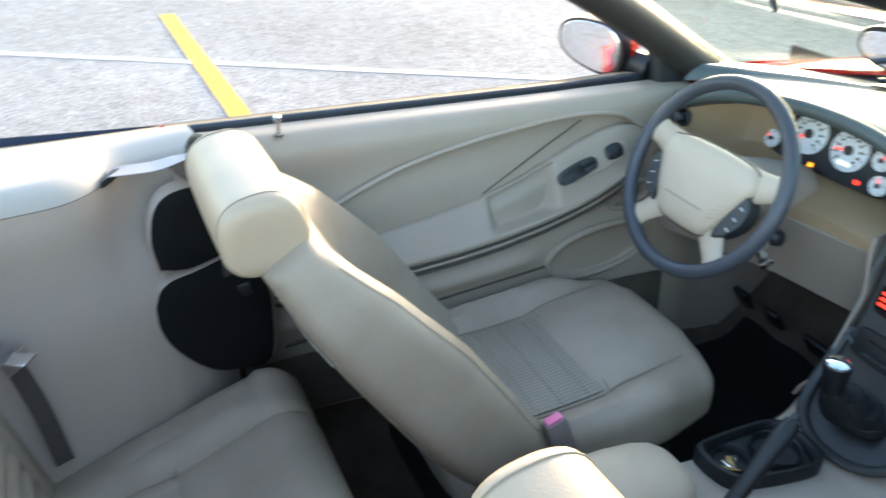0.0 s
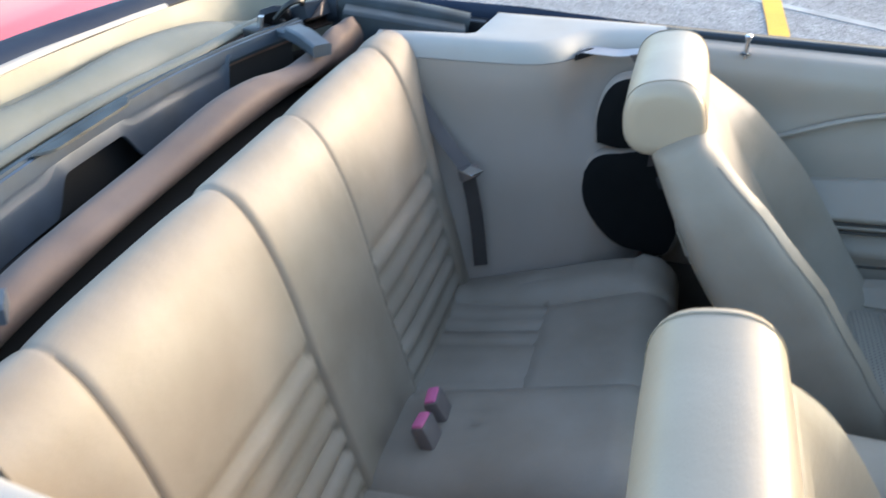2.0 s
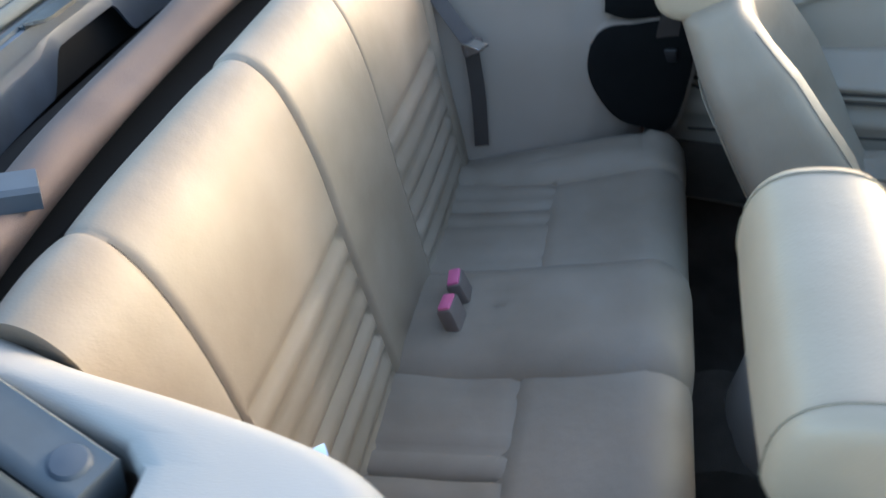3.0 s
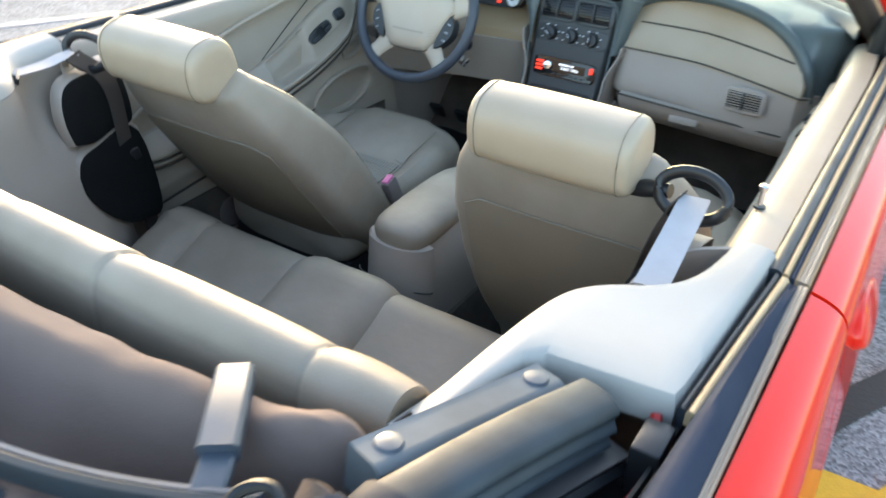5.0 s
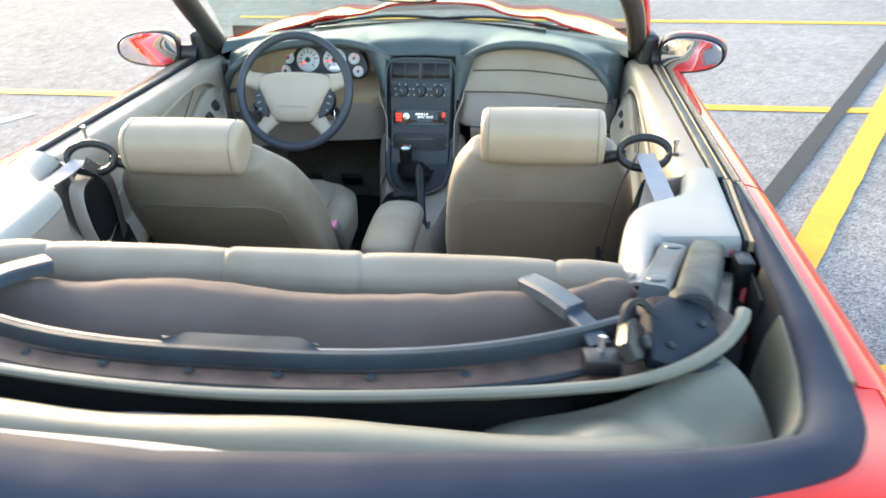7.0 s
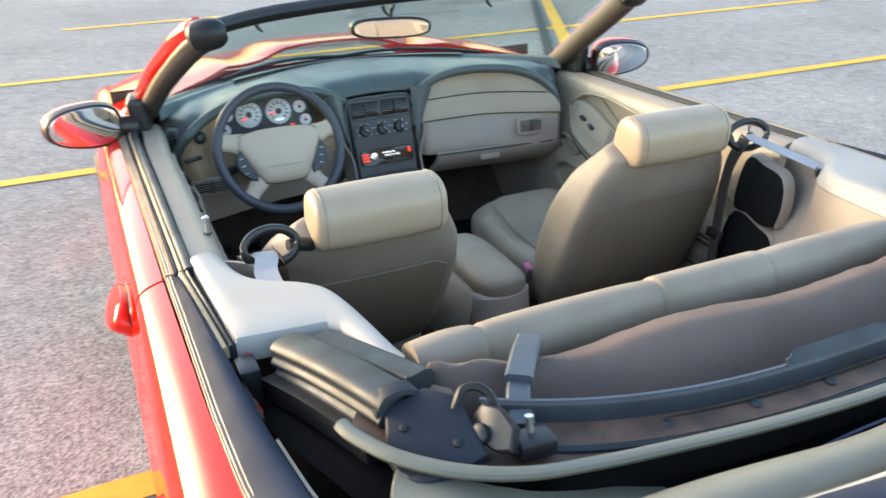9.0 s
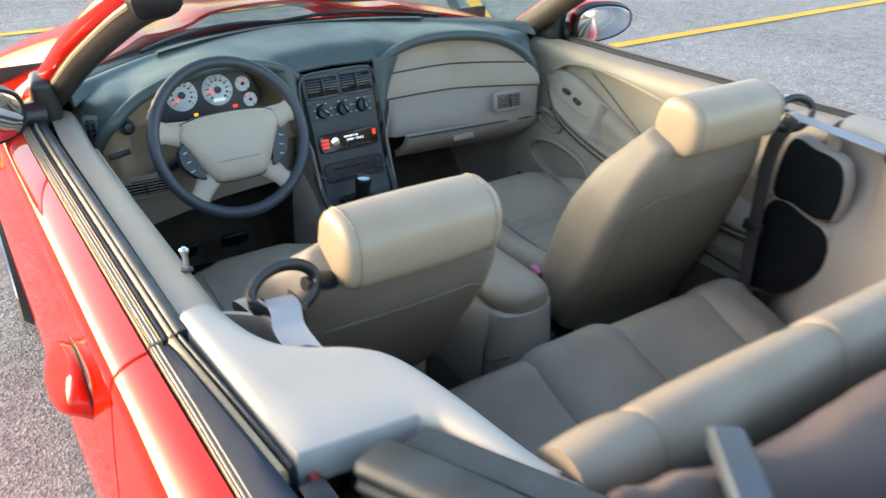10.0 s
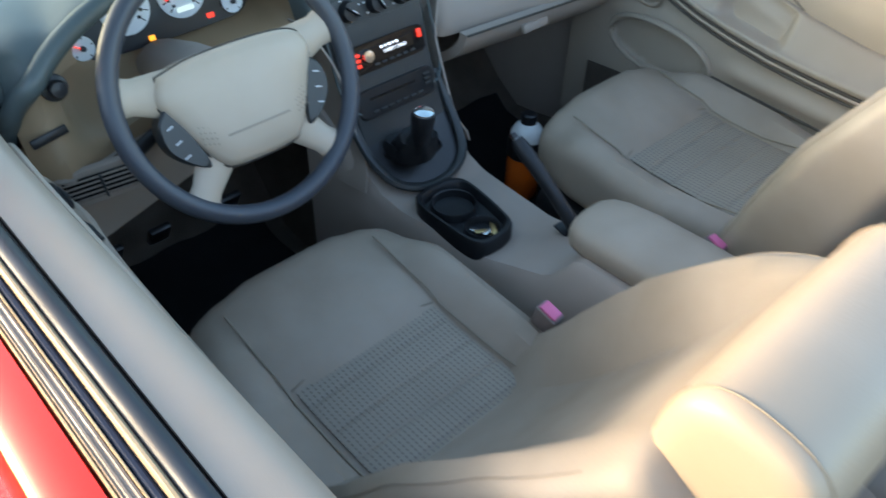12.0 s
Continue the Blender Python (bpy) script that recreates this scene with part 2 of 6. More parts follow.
def asphalt_material():
    m = shader("worn_asphalt", (0.2, 0.2, 0.2), 0.95, spec=0.06)
    t = m.node_tree
    b = t.nodes["Principled BSDF"]
    co = t.nodes.new("ShaderNodeTexCoord")

    def tex(kind, scale, detail=4):
        n = t.nodes.new(kind)
        n.inputs["Scale"].default_value = scale
        if kind == "ShaderNodeTexNoise":
            n.inputs["Detail"].default_value = detail
        t.links.new(co.outputs["Object"], n.inputs["Vector"])
        return n
    stones = tex("ShaderNodeTexVoronoi", 130)
    ramp = t.nodes.new("ShaderNodeValToRGB")
    ramp.color_ramp.elements[0].position, ramp.color_ramp.elements[0].color = 0.15, (0.155, 0.154, 0.151, 1)
    ramp.color_ramp.elements[1].position, ramp.color_ramp.elements[1].color = 0.85, (0.415, 0.408, 0.398, 1)
    bw = t.nodes.new("ShaderNodeRGBToBW")
    t.links.new(stones.outputs["Color"], bw.inputs[0])
    t.links.new(bw.outputs[0], ramp.inputs[0])
    big = tex("ShaderNodeTexNoise", 0.55, 6)
    mr = t.nodes.new("ShaderNodeMapRange")
    mr.inputs[1].default_value, mr.inputs[2].default_value = 0.3, 0.7
    mr.inputs[3].default_value, mr.inputs[4].default_value = 0.86, 1.12
    t.links.new(big.outputs["Fac"], mr.inputs[0])
    fine = tex("ShaderNodeTexNoise", 9, 8)
    mr2 = t.nodes.new("ShaderNodeMapRange")
    mr2.inputs[1].default_value, mr2.inputs[2].default_value = 0.3, 0.7
    mr2.inputs[3].default_value, mr2.inputs[4].default_value = 0.85, 1.12
    t.links.new(fine.outputs["Fac"], mr2.inputs[0])
    mul = t.nodes.new("ShaderNodeMath")
    mul.operation = 'MULTIPLY'
    t.links.new(mr.outputs[0], mul.inputs[0])
    t.links.new(mr2.outputs[0], mul.inputs[1])
    mix = t.nodes.new("ShaderNodeVectorMath")
    mix.operation = 'SCALE'
    t.links.new(ramp.outputs[0], mix.inputs[0])
    t.links.new(mul.outputs[0], mix.inputs["Scale"])
    t.links.new(mix.outputs[0], b.inputs["Base Color"])
    bump = t.nodes.new("ShaderNodeBump")
    bump.inputs["Strength"].default_value = 0.7
    bump.inputs["Distance"].default_value = 0.004
    t.links.new(stones.outputs["Distance"], bump.inputs["Height"])
    t.links.new(bump.outputs[0], b.inputs["Normal"])
    return m


ASPHALT = asphalt_material()
TAR = relief(vary(shader("black_sealer_stripe", (0.022, 0.022, 0.024), 0.7), 3, 0.5, (1, 1, 1), 6), 120, 0.5, 0.003)


# ---- geometry helpers ----
class Geo:
    """Vertices and faces of one part."""
    def __init__(self):
        self.v, self.f = [], []

    def add(self, verts, faces):
        k = len(self.v)
        self.v += [tuple(p) for p in verts]
        self.f += [tuple(i + k for i in f) for f in faces]
        return self

    def grid(self, P, wrap_u=False, wrap_v=False, cap_u=False):
        """P[u][v] points. cap_u closes the first and last rows."""
        P = np.asarray(P, float)
        n, m = P.shape[:2]
        faces = []
        for i in range(n if wrap_u else n - 1):
            for j in range(m if wrap_v else m - 1):
                a, b = i * m + j, i * m + (j + 1) % m
                c, d = ((i + 1) % n) * m + (j + 1) % m, ((i + 1) % n) * m + j
                faces.append((a, b, c, d))
        if cap_u:
            faces.append(tuple(range(m))[::-1])
            faces.append(tuple((n - 1) * m + j for j in range(m)))
        return self.add(P.reshape(-1, 3), faces)

    def sheet(self, P, t):
        """A grid with thickness t, along minus its normal."""
        P = np.asarray(P, float)
        du = np.gradient(P, axis=0)
        dv = np.gradient(P, axis=1)
        nrm = np.cross(du, dv)
        nrm /= np.linalg.norm(nrm, axis=2, keepdims=True) + 1e-12
        Q = P - nrm * t
        n, m = P.shape[:2]
        k = n * m
        faces = []
        for i in range(n - 1):
            for j in range(m - 1):
                a, b, c, d = i * m + j, i * m + j + 1, (i + 1) * m + j + 1, (i + 1) * m + j
                faces += [(a, b, c, d), (k + d, k + c, k + b, k + a)]
        rim = [(0, j) for j in range(m)] + [(i, m - 1) for i in range(1, n)] + [(n - 1, j) for j in range(m - 2, -1, -1)] + [(i, 0) for i in range(n - 2, 0, -1)]
        idx = [i * m + j for i, j in rim]
        for a, b in zip(idx, idx[1:] + idx[:1]):
            faces.append((b, a, k + a, k + b))
        return self.add(np.concatenate([P.reshape(-1, 3), Q.reshape(-1, 3)]), faces)

    def tube(self, path, r, n=8, closed=False, flat=1.0, up=(0, 0, 1)):
        """A round (or flattened) rod along a path; r may be a list."""
        path = np.asarray(path, float)
        rs = np.broadcast_to(np.asarray(r, float), (len(path),))
        rows = []
        for i, p in enumerate(path):
            a = path[i - 1] if i or closed else path[i]
            b = path[(i + 1) % len(path)] if i < len(path) - 1 or closed else path[i]
            d = b - a
            d /= np.linalg.norm(d) + 1e-12
            s = np.cross(d, up)
            if np.linalg.norm(s) < 1e-4:
                s = np.cross(d, (1, 0, 0))
            s /= np.linalg.norm(s)
            w = np.cross(s, d)
            rows.append([p + rs[i] * (math.cos(q) * s + flat * math.sin(q) * w) for q in np.linspace(0, 2 * math.pi, n, endpoint=False)])
        return self.grid(rows, wrap_u=closed, wrap_v=True, cap_u=not closed)

    def sweep(self, path, prof, up=(0, 0, 1), closed=False):
        """A closed profile of (side, up) pairs along a path. Side is to the right of the way."""
        path = np.asarray(path, float)
        rows = []
        for i, p in enumerate(path):
            a = path[i - 1] if i or closed else path[i]
            b = path[(i + 1) % len(path)] if i < len(path) - 1 or closed else path[i]
            d = (b - a) / (np.linalg.norm(b - a) + 1e-12)
            s = np.cross(d, up)
            s /= np.linalg.norm(s) + 1e-12
            w = np.cross(s, d)
            rows.append([p + x * s + z * w for x, z in prof])
        return self.grid(rows, wrap_u=closed, wrap_v=True, cap_u=not closed)

    def box(self, size, m=None, bevel=0.004, seg=2):
        bm = bmesh.new()
        bmesh.ops.create_cube(bm, size=1)
        bmesh.ops.scale(bm, vec=size, verts=bm.verts)
        if bevel:
            bmesh.ops.bevel(bm, geom=bm.edges[:], offset=min(bevel, min(size) * 0.45), segments=seg, affect='EDGES', profile=0.5)
        if m is not None:
            bm.transform(m)
        bm.verts.index_update()
        self.add([v.co[:] for v in bm.verts], [[v.index for v in f.verts] for f in bm.faces])
        bm.free()
        return self

    def disc(self, prof, m=None, n=24):
        """A turned body: profile of (radius, height) about z."""
        rows = [[(r * math.cos(q), r * math.sin(q), h) for q in np.linspace(0, 2 * math.pi, n, endpoint=False)] for r, h in prof]
        k = len(self.v)
        self.grid(rows, wrap_v=True, cap_u=True)
        if m is not None:
            self.v[k:] = [tuple(m @ Vector(p)) for p in self.v[k:]]
        return self

    def prism(self, poly, depth, m=None):
        """A flat outline (x, y) with depth along z, slightly rounded at the front."""
        n = len(poly)
        P = np.asarray(poly, float)
        c = P.mean(axis=0)
        e = min(0.0025, depth * 0.4)
        ins = c + (P - c) * (1 - e / (np.abs(P - c).max() + 1e-9) * 1.5)
        rows = [[(x, y, -depth) for x, y in P], [(x, y, -e) for x, y in P], [(x, y, 0) for x, y in ins]]
        k = len(self.v)
        self.grid(rows, wrap_v=True, cap_u=True)
        if m is not None:
            self.v[k:] = [tuple(m @ Vector(p)) for p in self.v[k:]]
        return self

    def mirror(self):
        self.v = [(-x, y, z) for x, y, z in self.v]
        self.f = [f[::-1] for f in self.f]
        return self

    def move(self, m):
        self.v = [tuple(m @ Vector(p)) for p in self.v]
        return self

    def mesh(self, name, mat, smooth=True, angle=38):
        me = bpy.data.meshes.new(name)
        me.from_pydata(self.v, [], self.f)
        bm = bmesh.new()
        bm.from_mesh(me)
        bmesh.ops.recalc_face_normals(bm, faces=bm.faces)
        for f in bm.faces:
            f.smooth = smooth
        for e in bm.edges:
            if len(e.link_faces) == 2 and e.calc_face_angle(0) > radians(angle):
                e.smooth = False
        bm.to_mesh(me)
        bm.free()
        me.materials.append(mat)
        return me


def rake(y):
    """The belt line climbs towards the rear of the car."""
    return 0.019 * (0.70 - min(0.70, max(-1.25, y))) + 0.035 * step(-0.80, -1.05, y)


def part(name, geo, mat, parent=None, label="", smooth=True, angle=38):
    if parent is not None and not parent.name.startswith("front_seat"):
        geo.v = [(x, y, z + rake(y) * step(0.62, 0.86, z)) for x, y, z in geo.v]
    ob = new(name, geo.mesh(name, mat, smooth, angle))
    if parent is not None:
        ob.parent = parent
    return tagged(ob, label) if label else ob


def spline(points, n):
    """A smooth curve through control points (Catmull-Rom), n points."""
    P = np.asarray(points, float)
    P = np.concatenate([[2 * P[0] - P[1]], P, [2 * P[-1] - P[-2]]])
    k = len(P) - 3
    out = []
    for t in np.linspace(0, k, n):
        i = min(int(t), k - 1)
        u = t - i
        a, b, c, d = P[i:i + 4]
        out.append(0.5 * (2 * b + (c - a) * u + (2 * a - 5 * b + 4 * c - d) * u * u + (3 * b - 3 * c + d - a) * u ** 3))
    return np.array(out)


def lerp(x, xs, ys):
    return float(np.interp(x, xs, ys))


def step(a, b, x):
    t = min(1, max(0, (x - a) / (b - a)))
    return t * t * (3 - 2 * t)


def bell(x, w):
    return math.exp(-(x / w) ** 2)


def squircle(a, b, e=4.0, n=32):
    """A rounded outline with half sizes a and b."""
    out = []
    for q in np.linspace(0, 2 * math.pi, n, endpoint=False):
        c, s = math.cos(q), math.sin(q)
        k = (abs(c) ** e + abs(s) ** e) ** (-1 / e)
        out.append((a * c * k, b * s * k))
    return out


def text_mesh(words, size, mat, m, parent, name="lettering"):
    cu = bpy.data.curves.new(name, 'FONT')
    cu.body = words
    cu.size = size
    cu.extrude = 0.0002
    cu.align_x = 'CENTER'
    cu.align_y = 'CENTER'
    tmp = bpy.data.objects.new(name, cu)
    scene.collection.objects.link(tmp)
    dg = bpy.context.evaluated_depsgraph_get()
    me = bpy.data.meshes.new_from_object(tmp.evaluated_get(dg))
    bpy.data.objects.remove(tmp)
    bpy.data.curves.remove(cu)
    me.transform(m)
    me.materials.clear()
    me.materials.append(mat)
    ob = new(name, me)
    ob.parent = parent
    return ob


# ---- ground and markings ----
ground = part("ground", Geo().grid([[(x, y, 0) for y in (-300, -40, 0, 40, 300)] for x in (-300, -40, 0, 40, 300)]), ASPHALT, None, "", False)
tagged(ground, "worn light grey asphalt of an empty car park", "ground", kind="structure")


def marking(a, b, width, mat, name, label, z=0.004):
    a, b = np.array(a, float), np.array(b, float)
    d = (b - a) / np.linalg.norm(b - a)
    s = np.array((-d[1], d[0])) * width / 2
    n = max(2, int(np.linalg.norm(b - a) / 0.15))
    rng = random.Random(int(abs(a[0] * 91 + b[1] * 37) * 10))
    L, R = [], []
    for i in range(n + 1):
        p = a + (b - a) * i / n
        L.append((*(p + s * (1 + rng.uniform(-0.06, 0.06))), z))
        R.append((*(p - s * (1 + rng.uniform(-0.06, 0.06))), z))
    ob = part(name, Geo().sheet([L, R], -0.003), mat, ground, label, False)
    return ob


HEAD = lambda y: 2.58 + 0.515 * (y - 3.46)          # the slanting head line of the stalls
for y in (-5.2, -2.3, 0.56, 3.57, 6.42, 9.35, 12.3, 15.3):
    a, b = (-4.0 + 0.55 * (y - 3.89)), HEAD(y) + 7.5
    k = -0.02 if y > 1 else 0.015
    marking((a, y + k * a), (b, y + k * b), 0.11, YELLOW, "stall_line", "worn yellow stall line")
marking((HEAD(-8), -8), (HEAD(18), 18), 0.13, YELLOW, "head_line", "yellow slanting head line", 0.006)
marking((0.30, -0.3), (5.32, 9.1), 0.095, TAR, "sealed_stripe", "black sealer stripe over an old line", 0.009)
marking((-6.2, -2.49), (-2.9, 3.15), 0.085, WHITELINE, "faded_line", "thin faded white line", 0.001)

# ---- car: outer body ----
car = tagged(new("car"), "red two-door convertible with tan leather interior and folded roof", "car")
FRONT_AXLE, REAR_AXLE = 1.76, -0.813
SIDE = [(0.810, 0.899), (0.824, 0.8955), (0.838, 0.890), (0.8455, 0.884), (0.849, 0.875), (0.851, 0.855), (0.859, 0.81), (0.871, 0.73), (0.880, 0.65), (0.880, 0.60), (0.877, 0.50), (0.872, 0.40), (0.864, 0.30), (0.82, 0.21)]


HAUNCH = {2: (0.830, 0.8895), 3: (0.843, 0.8805), 4: (0.854, 0.868), 5: (0.861, 0.852), 6: (0.866, 0.81)}


def side_section(y):
    sx = lerp(y, [-1.9, -1.7, -1.3, -0.8, 1.1, 1.8, 2.3, 2.68], [0.80, 0.93, 0.985, 1, 1, 0.985, 0.92, 0.70])
    dz = lerp(y, [-1.9, -1.2, -0.6, 0.9, 1.3, 1.9, 2.68], [-0.04, -0.005, 0, 0, -0.012, -0.06, -0.22])
    x0 = lerp(y, [-1.0, -0.8, -0.55, -0.1, 1.0], [0.775, 0.791, 0.802, 0.808, 0.812])
    out = []
    arch = 0
    for axle in (FRONT_AXLE, REAR_AXLE):
        if abs(y - axle) < 0.37:
            arch = max(arch, 0.30 + math.sqrt(0.37 ** 2 - (y - axle) ** 2))
    soft = step(0.10, -0.75, y)
    for i, (x, z) in enumerate(SIDE):
        if i in HAUNCH:
            x, z = x + (HAUNCH[i][0] - x) * soft, z + (HAUNCH[i][1] - z) * soft
        if i == 0:
            x = x0
        if i == 1:
            x = (x0 + 0.838) / 2
        z = z + dz * (z - 0.2) / 0.7
        out.append((x * sx, y, max(z, min(arch, 0.66 + dz))))
    return out


def side_panel(name, y0, y1, s, label, first=0, lean=0.0):
    n = max(6, int((y1 - y0) / 0.06))
    rows = []
    for y in np.linspace(y0, y1, n):
        rows.append([(x, yy, z) for x, yy, z in side_section(y)[first:]])
    P = np.array(rows)
    # the rear gap of the door leans with height
    if lean:
        w = np.linspace(1, 0, n)[:, None] if lean > 0 else np.linspace(0, 1, n)[:, None]
        P[:, :, 1] -= w * abs(lean) * np.sin(np.clip((0.9 - P[:, :, 2]) / 0.7, 0, 1) * 2.2)
    fine = []
    for r in P:
        fine.append(spline(r, 34))
    g = Geo().sheet(np.array(fine), 0.012)
    if s < 0:
        g.mirror()
    return part(name, g, PAINT, car, label)


for s in (1, -1):
    side_panel("fender", 1.142, 2.62, s, "red front wing panel")
    side_panel("quarter_panel", -0.80, -0.106, s, "red rear quarter panel", lean=-0.05)
    side_panel("quarter_panel", -1.88, -0.80, s, "red rear quarter panel", first=1)
doors = {}
for s in (1, -1):
    doors[s] = side_panel("door", -0.098, 1.135, s, "red door with tan inner trim, closed, window down", lean=0.05)

# trim band round the folded roof, and the rear deck
BAND = [(0.792, -0.108), (0.790, -0.25), (0.789, -0.40), (0.788, -0.55), (0.783, -0.70), (0.772, -0.825), (0.740, -0.934), (0.675, -1.012), (0.506, -1.078), (0.276, -1.128), (0.0, -1.152)]
half = spline([(x, y, 0.913) for x, y in BAND], 56)
band = np.concatenate([half, half[::-1][1:] * (-1, 1, 1)])
inside = []
for i in range(len(band)):
    bx, by = abs(band[i][0]), band[i][1]
    inside.append(lerp(by, [-0.85, -0.60, -0.40, -0.108], [0.050, 0.036, 0.026, 0.008]) + 0.046 * step(0.74, 0.25, bx) * step(-0.85, -0.95, by))


def band_rows():
    rows = []
    for i, p in enumerate(band):
        a, b = band[max(i - 1, 0)], band[min(i + 1, len(band) - 1)]
        d = (b - a) / np.linalg.norm(b - a)
        nrm = np.array((d[1], -d[0], 0))
        if np.dot(nrm, -p + (0, -0.5, 0)) < 0:
            nrm = -nrm
        w = inside[i]
        e = min(1, 0.25 + min(i, len(band) - 1 - i) / 12)      # the ends taper
        prof = [(-0.004, -0.03), (-0.005, -0.002), (0.004, 0.006), (0.35 * w, 0.013), (0.7 * w, 0.016), (w - 0.006, 0.013), (w, 0.004), (w - 0.002, -0.014)]
        rows.append([p + nrm * q + np.array((0, 0, h * e if h > 0 else h)) for q, h in prof])
    return rows


part("roof_well_trim", Geo().sheet(np.array(band_rows()), 0.004), BOOTTRIM, car, "dark rubber trim band round the folded roof", True, 60)


def inside_band(x, y):
    hx = lerp(y, [b[1] for b in BAND[::-1]], [b[0] for b in BAND[::-1]])
    return y > -1.147 and abs(x) < hx - 0.012


def deck():
    xs = np.linspace(-1, 1, 109)
    ys = np.concatenate([np.linspace(-1.88, -1.3, 14), np.linspace(-1.285, -0.76, 42)])
    g = Geo()
    ids = {}
    for j, y in enumerate(ys):
        top = side_section(y)[1]
        for i, u in enumerate(xs):
            x = u * top[0]
            z = top[2] + 0.012 + 0.016 * (1 - abs(u) ** 3.0) - 0.10 * step(-1.55, -1.95, y) * (1 - abs(u) ** 4)
            ids[i, j] = len(g.v)
            g.v.append((x, y, z))
    for j in range(len(ys) - 1):
        for i in range(len(xs) - 1):
            q = [ids[i, j], ids[i + 1, j], ids[i + 1, j + 1], ids[i, j + 1]]
            c = np.mean([g.v[k] for k in q], axis=0)
            if not inside_band(c[0], c[1]) and not (c[1] > -0.80):
                g.f.append(tuple(q))
    return g


part("trunk_lid", deck(), PAINT, car, "red rear deck lid")
for s in (1, -1):
    seam = [(s * 0.63, -1.105, 0.9105), (s * 0.64, -1.2, 0.911), (s * 0.62, -1.5, 0.905), (s * 0.58, -1.8, 0.83)]
    part("deck_gap", Geo().tube(spline(seam, 30), 0.0025, 6), BLACK, car)
part("rear_bumper", Geo().sheet([[(0.80 * 0.836 * u * (1 - 0.04 * k), -1.88 - 0.06 * math.sqrt(max(0, 1 - u * u)) * (1 if k else 0.3), z) for k, z in enumerate((0.80, 0.70, 0.55, 0.4, 0.28))] for u in np.linspace(-1, 1, 25)], 0.01), PAINT, car, "red rear bumper")


# bonnet, cowl and nose
def hood_z(x, y):
    base = 0.985 - 0.055 * (abs(x) / 0.72) ** 2 - 0.10 * ((y - 1.4) / 1.2) ** 1.6 * 1.9 if y > 1.4 else 0.985 - 0.055 * (abs(x) / 0.72) ** 2
    scoop = 0.030 * step(0.30, 0.17, abs(x)) * step(1.35, 1.55, y) * step(2.15, 1.9, y)
    ridge = 0.012 * bell(abs(x) - 0.42 - 0.04 * (y - 1.4), 0.05)
    return base + scoop + ridge


def base_y(x):
    """The foot of the windscreen."""
    return 1.47 - 0.78 * x * x


rows = []
for u in np.linspace(-1, 1, 61):
    row = []
    for v in np.linspace(0, 1, 30):
        x = 0.775 * u * (1 - 0.12 * v)
        y0 = base_y(0.775 * u) + 0.05
        y = y0 + (2.62 - 0.12 * u * u - y0) * v
        z = hood_z(x, y)
        edge = side_section(y)[1]
        k = step(0.80, 1.0, abs(u))
        row.append((x * (1 - k) + math.copysign(edge[0], u) * k if abs(u) > 0.8 else x, y, z * (1 - k) + (edge[2] + 0.003) * k))
    rows.append(row)
part("hood", Geo().sheet(rows, 0.01), PAINT, car, "red bonnet with a raised scoop, reflecting the sky")
part("front_bumper", Geo().sheet([[(0.60 * u, 2.60 + 0.08 * math.sqrt(max(0, 1 - u * u * 0.9)), z) for z in (0.70, 0.6, 0.45, 0.3)] for u in np.linspace(-1, 1, 25)], 0.01), PAINT, car, "red front bumper")
rows = [[(x, base_y(x) + d, z) for d, z in ((-0.05, 0.925), (-0.03, 0.94), (0.0, 0.945), (0.04, 0.945), (0.07, 0.93))] for x in np.linspace(-0.74, 0.74, 41)]
part("cowl_panel", Geo().sheet(rows, 0.006), BLACK, car, "black wiper cowl panel")
for x0, x1 in ((-0.45, 0.02), (0.02, 0.5)):
    w = part("wiper", Geo().tube([(x, base_y(x) - 0.015 + 0.02 * math.sin(i / 11 * 3.1), 0.955 + 0.01 * math.sin(i / 11 * 3.1)) for i, x in enumerate(np.linspace(x0, x1, 12))], 0.006, 6), BLACK, car, "black wiper arm")

# wheels
for s in (1, -1):
    for axle in (FRONT_AXLE, REAR_AXLE):
        m = pose(s * 0.79, axle, 0.318, 0, 90 * s, 0)
        tyre = [(0.215, -0.10), (0.29, -0.115), (0.315, -0.09), (0.318, 0), (0.315, 0.08), (0.292, 0.105), (0.225, 0.10), (0.215, 0.09)]
        w = part("wheel", Geo().disc([(0.02, -0.06), (0.20, -0.06), (0.20, 0.04), (0.03, 0.045)], m, 32), BLACK, car, "black tyre on a silver alloy wheel")
        part("tyre", Geo().disc(tyre, m, 48), TYRE, w, "black rubber tyre")
        g = Geo().disc([(0.19, 0.02), (0.22, 0.03), (0.225, 0.10), (0.215, 0.104), (0.205, 0.06), (0.19, 0.05)], m, 40)
        for k in range(5):
            g.box((0.055, 0.19, 0.035), m @ pose(0, 0, 0, 0, 0, 72 * k) @ pose(0, 0.11, 0.072), 0.012)
        g.disc([(0.0, 0.09), (0.045, 0.09), (0.055, 0.06), (0.0, 0.06)], m, 20)
        part("rim", g, ALLOY, w, "silver alloy rim with five spokes")

# ---- windscreen frame and mirrors ----
def pillar_path(s):
    return spline([(s * 0.735, 1.16, 0.885), (s * 0.715, 1.03, 0.955), (s * 0.675, 0.80, 1.085), (s * 0.635, 0.62, 1.175), (s * 0.605, 0.52, 1.222), (s * 0.585, 0.49, 1.235)], 24)


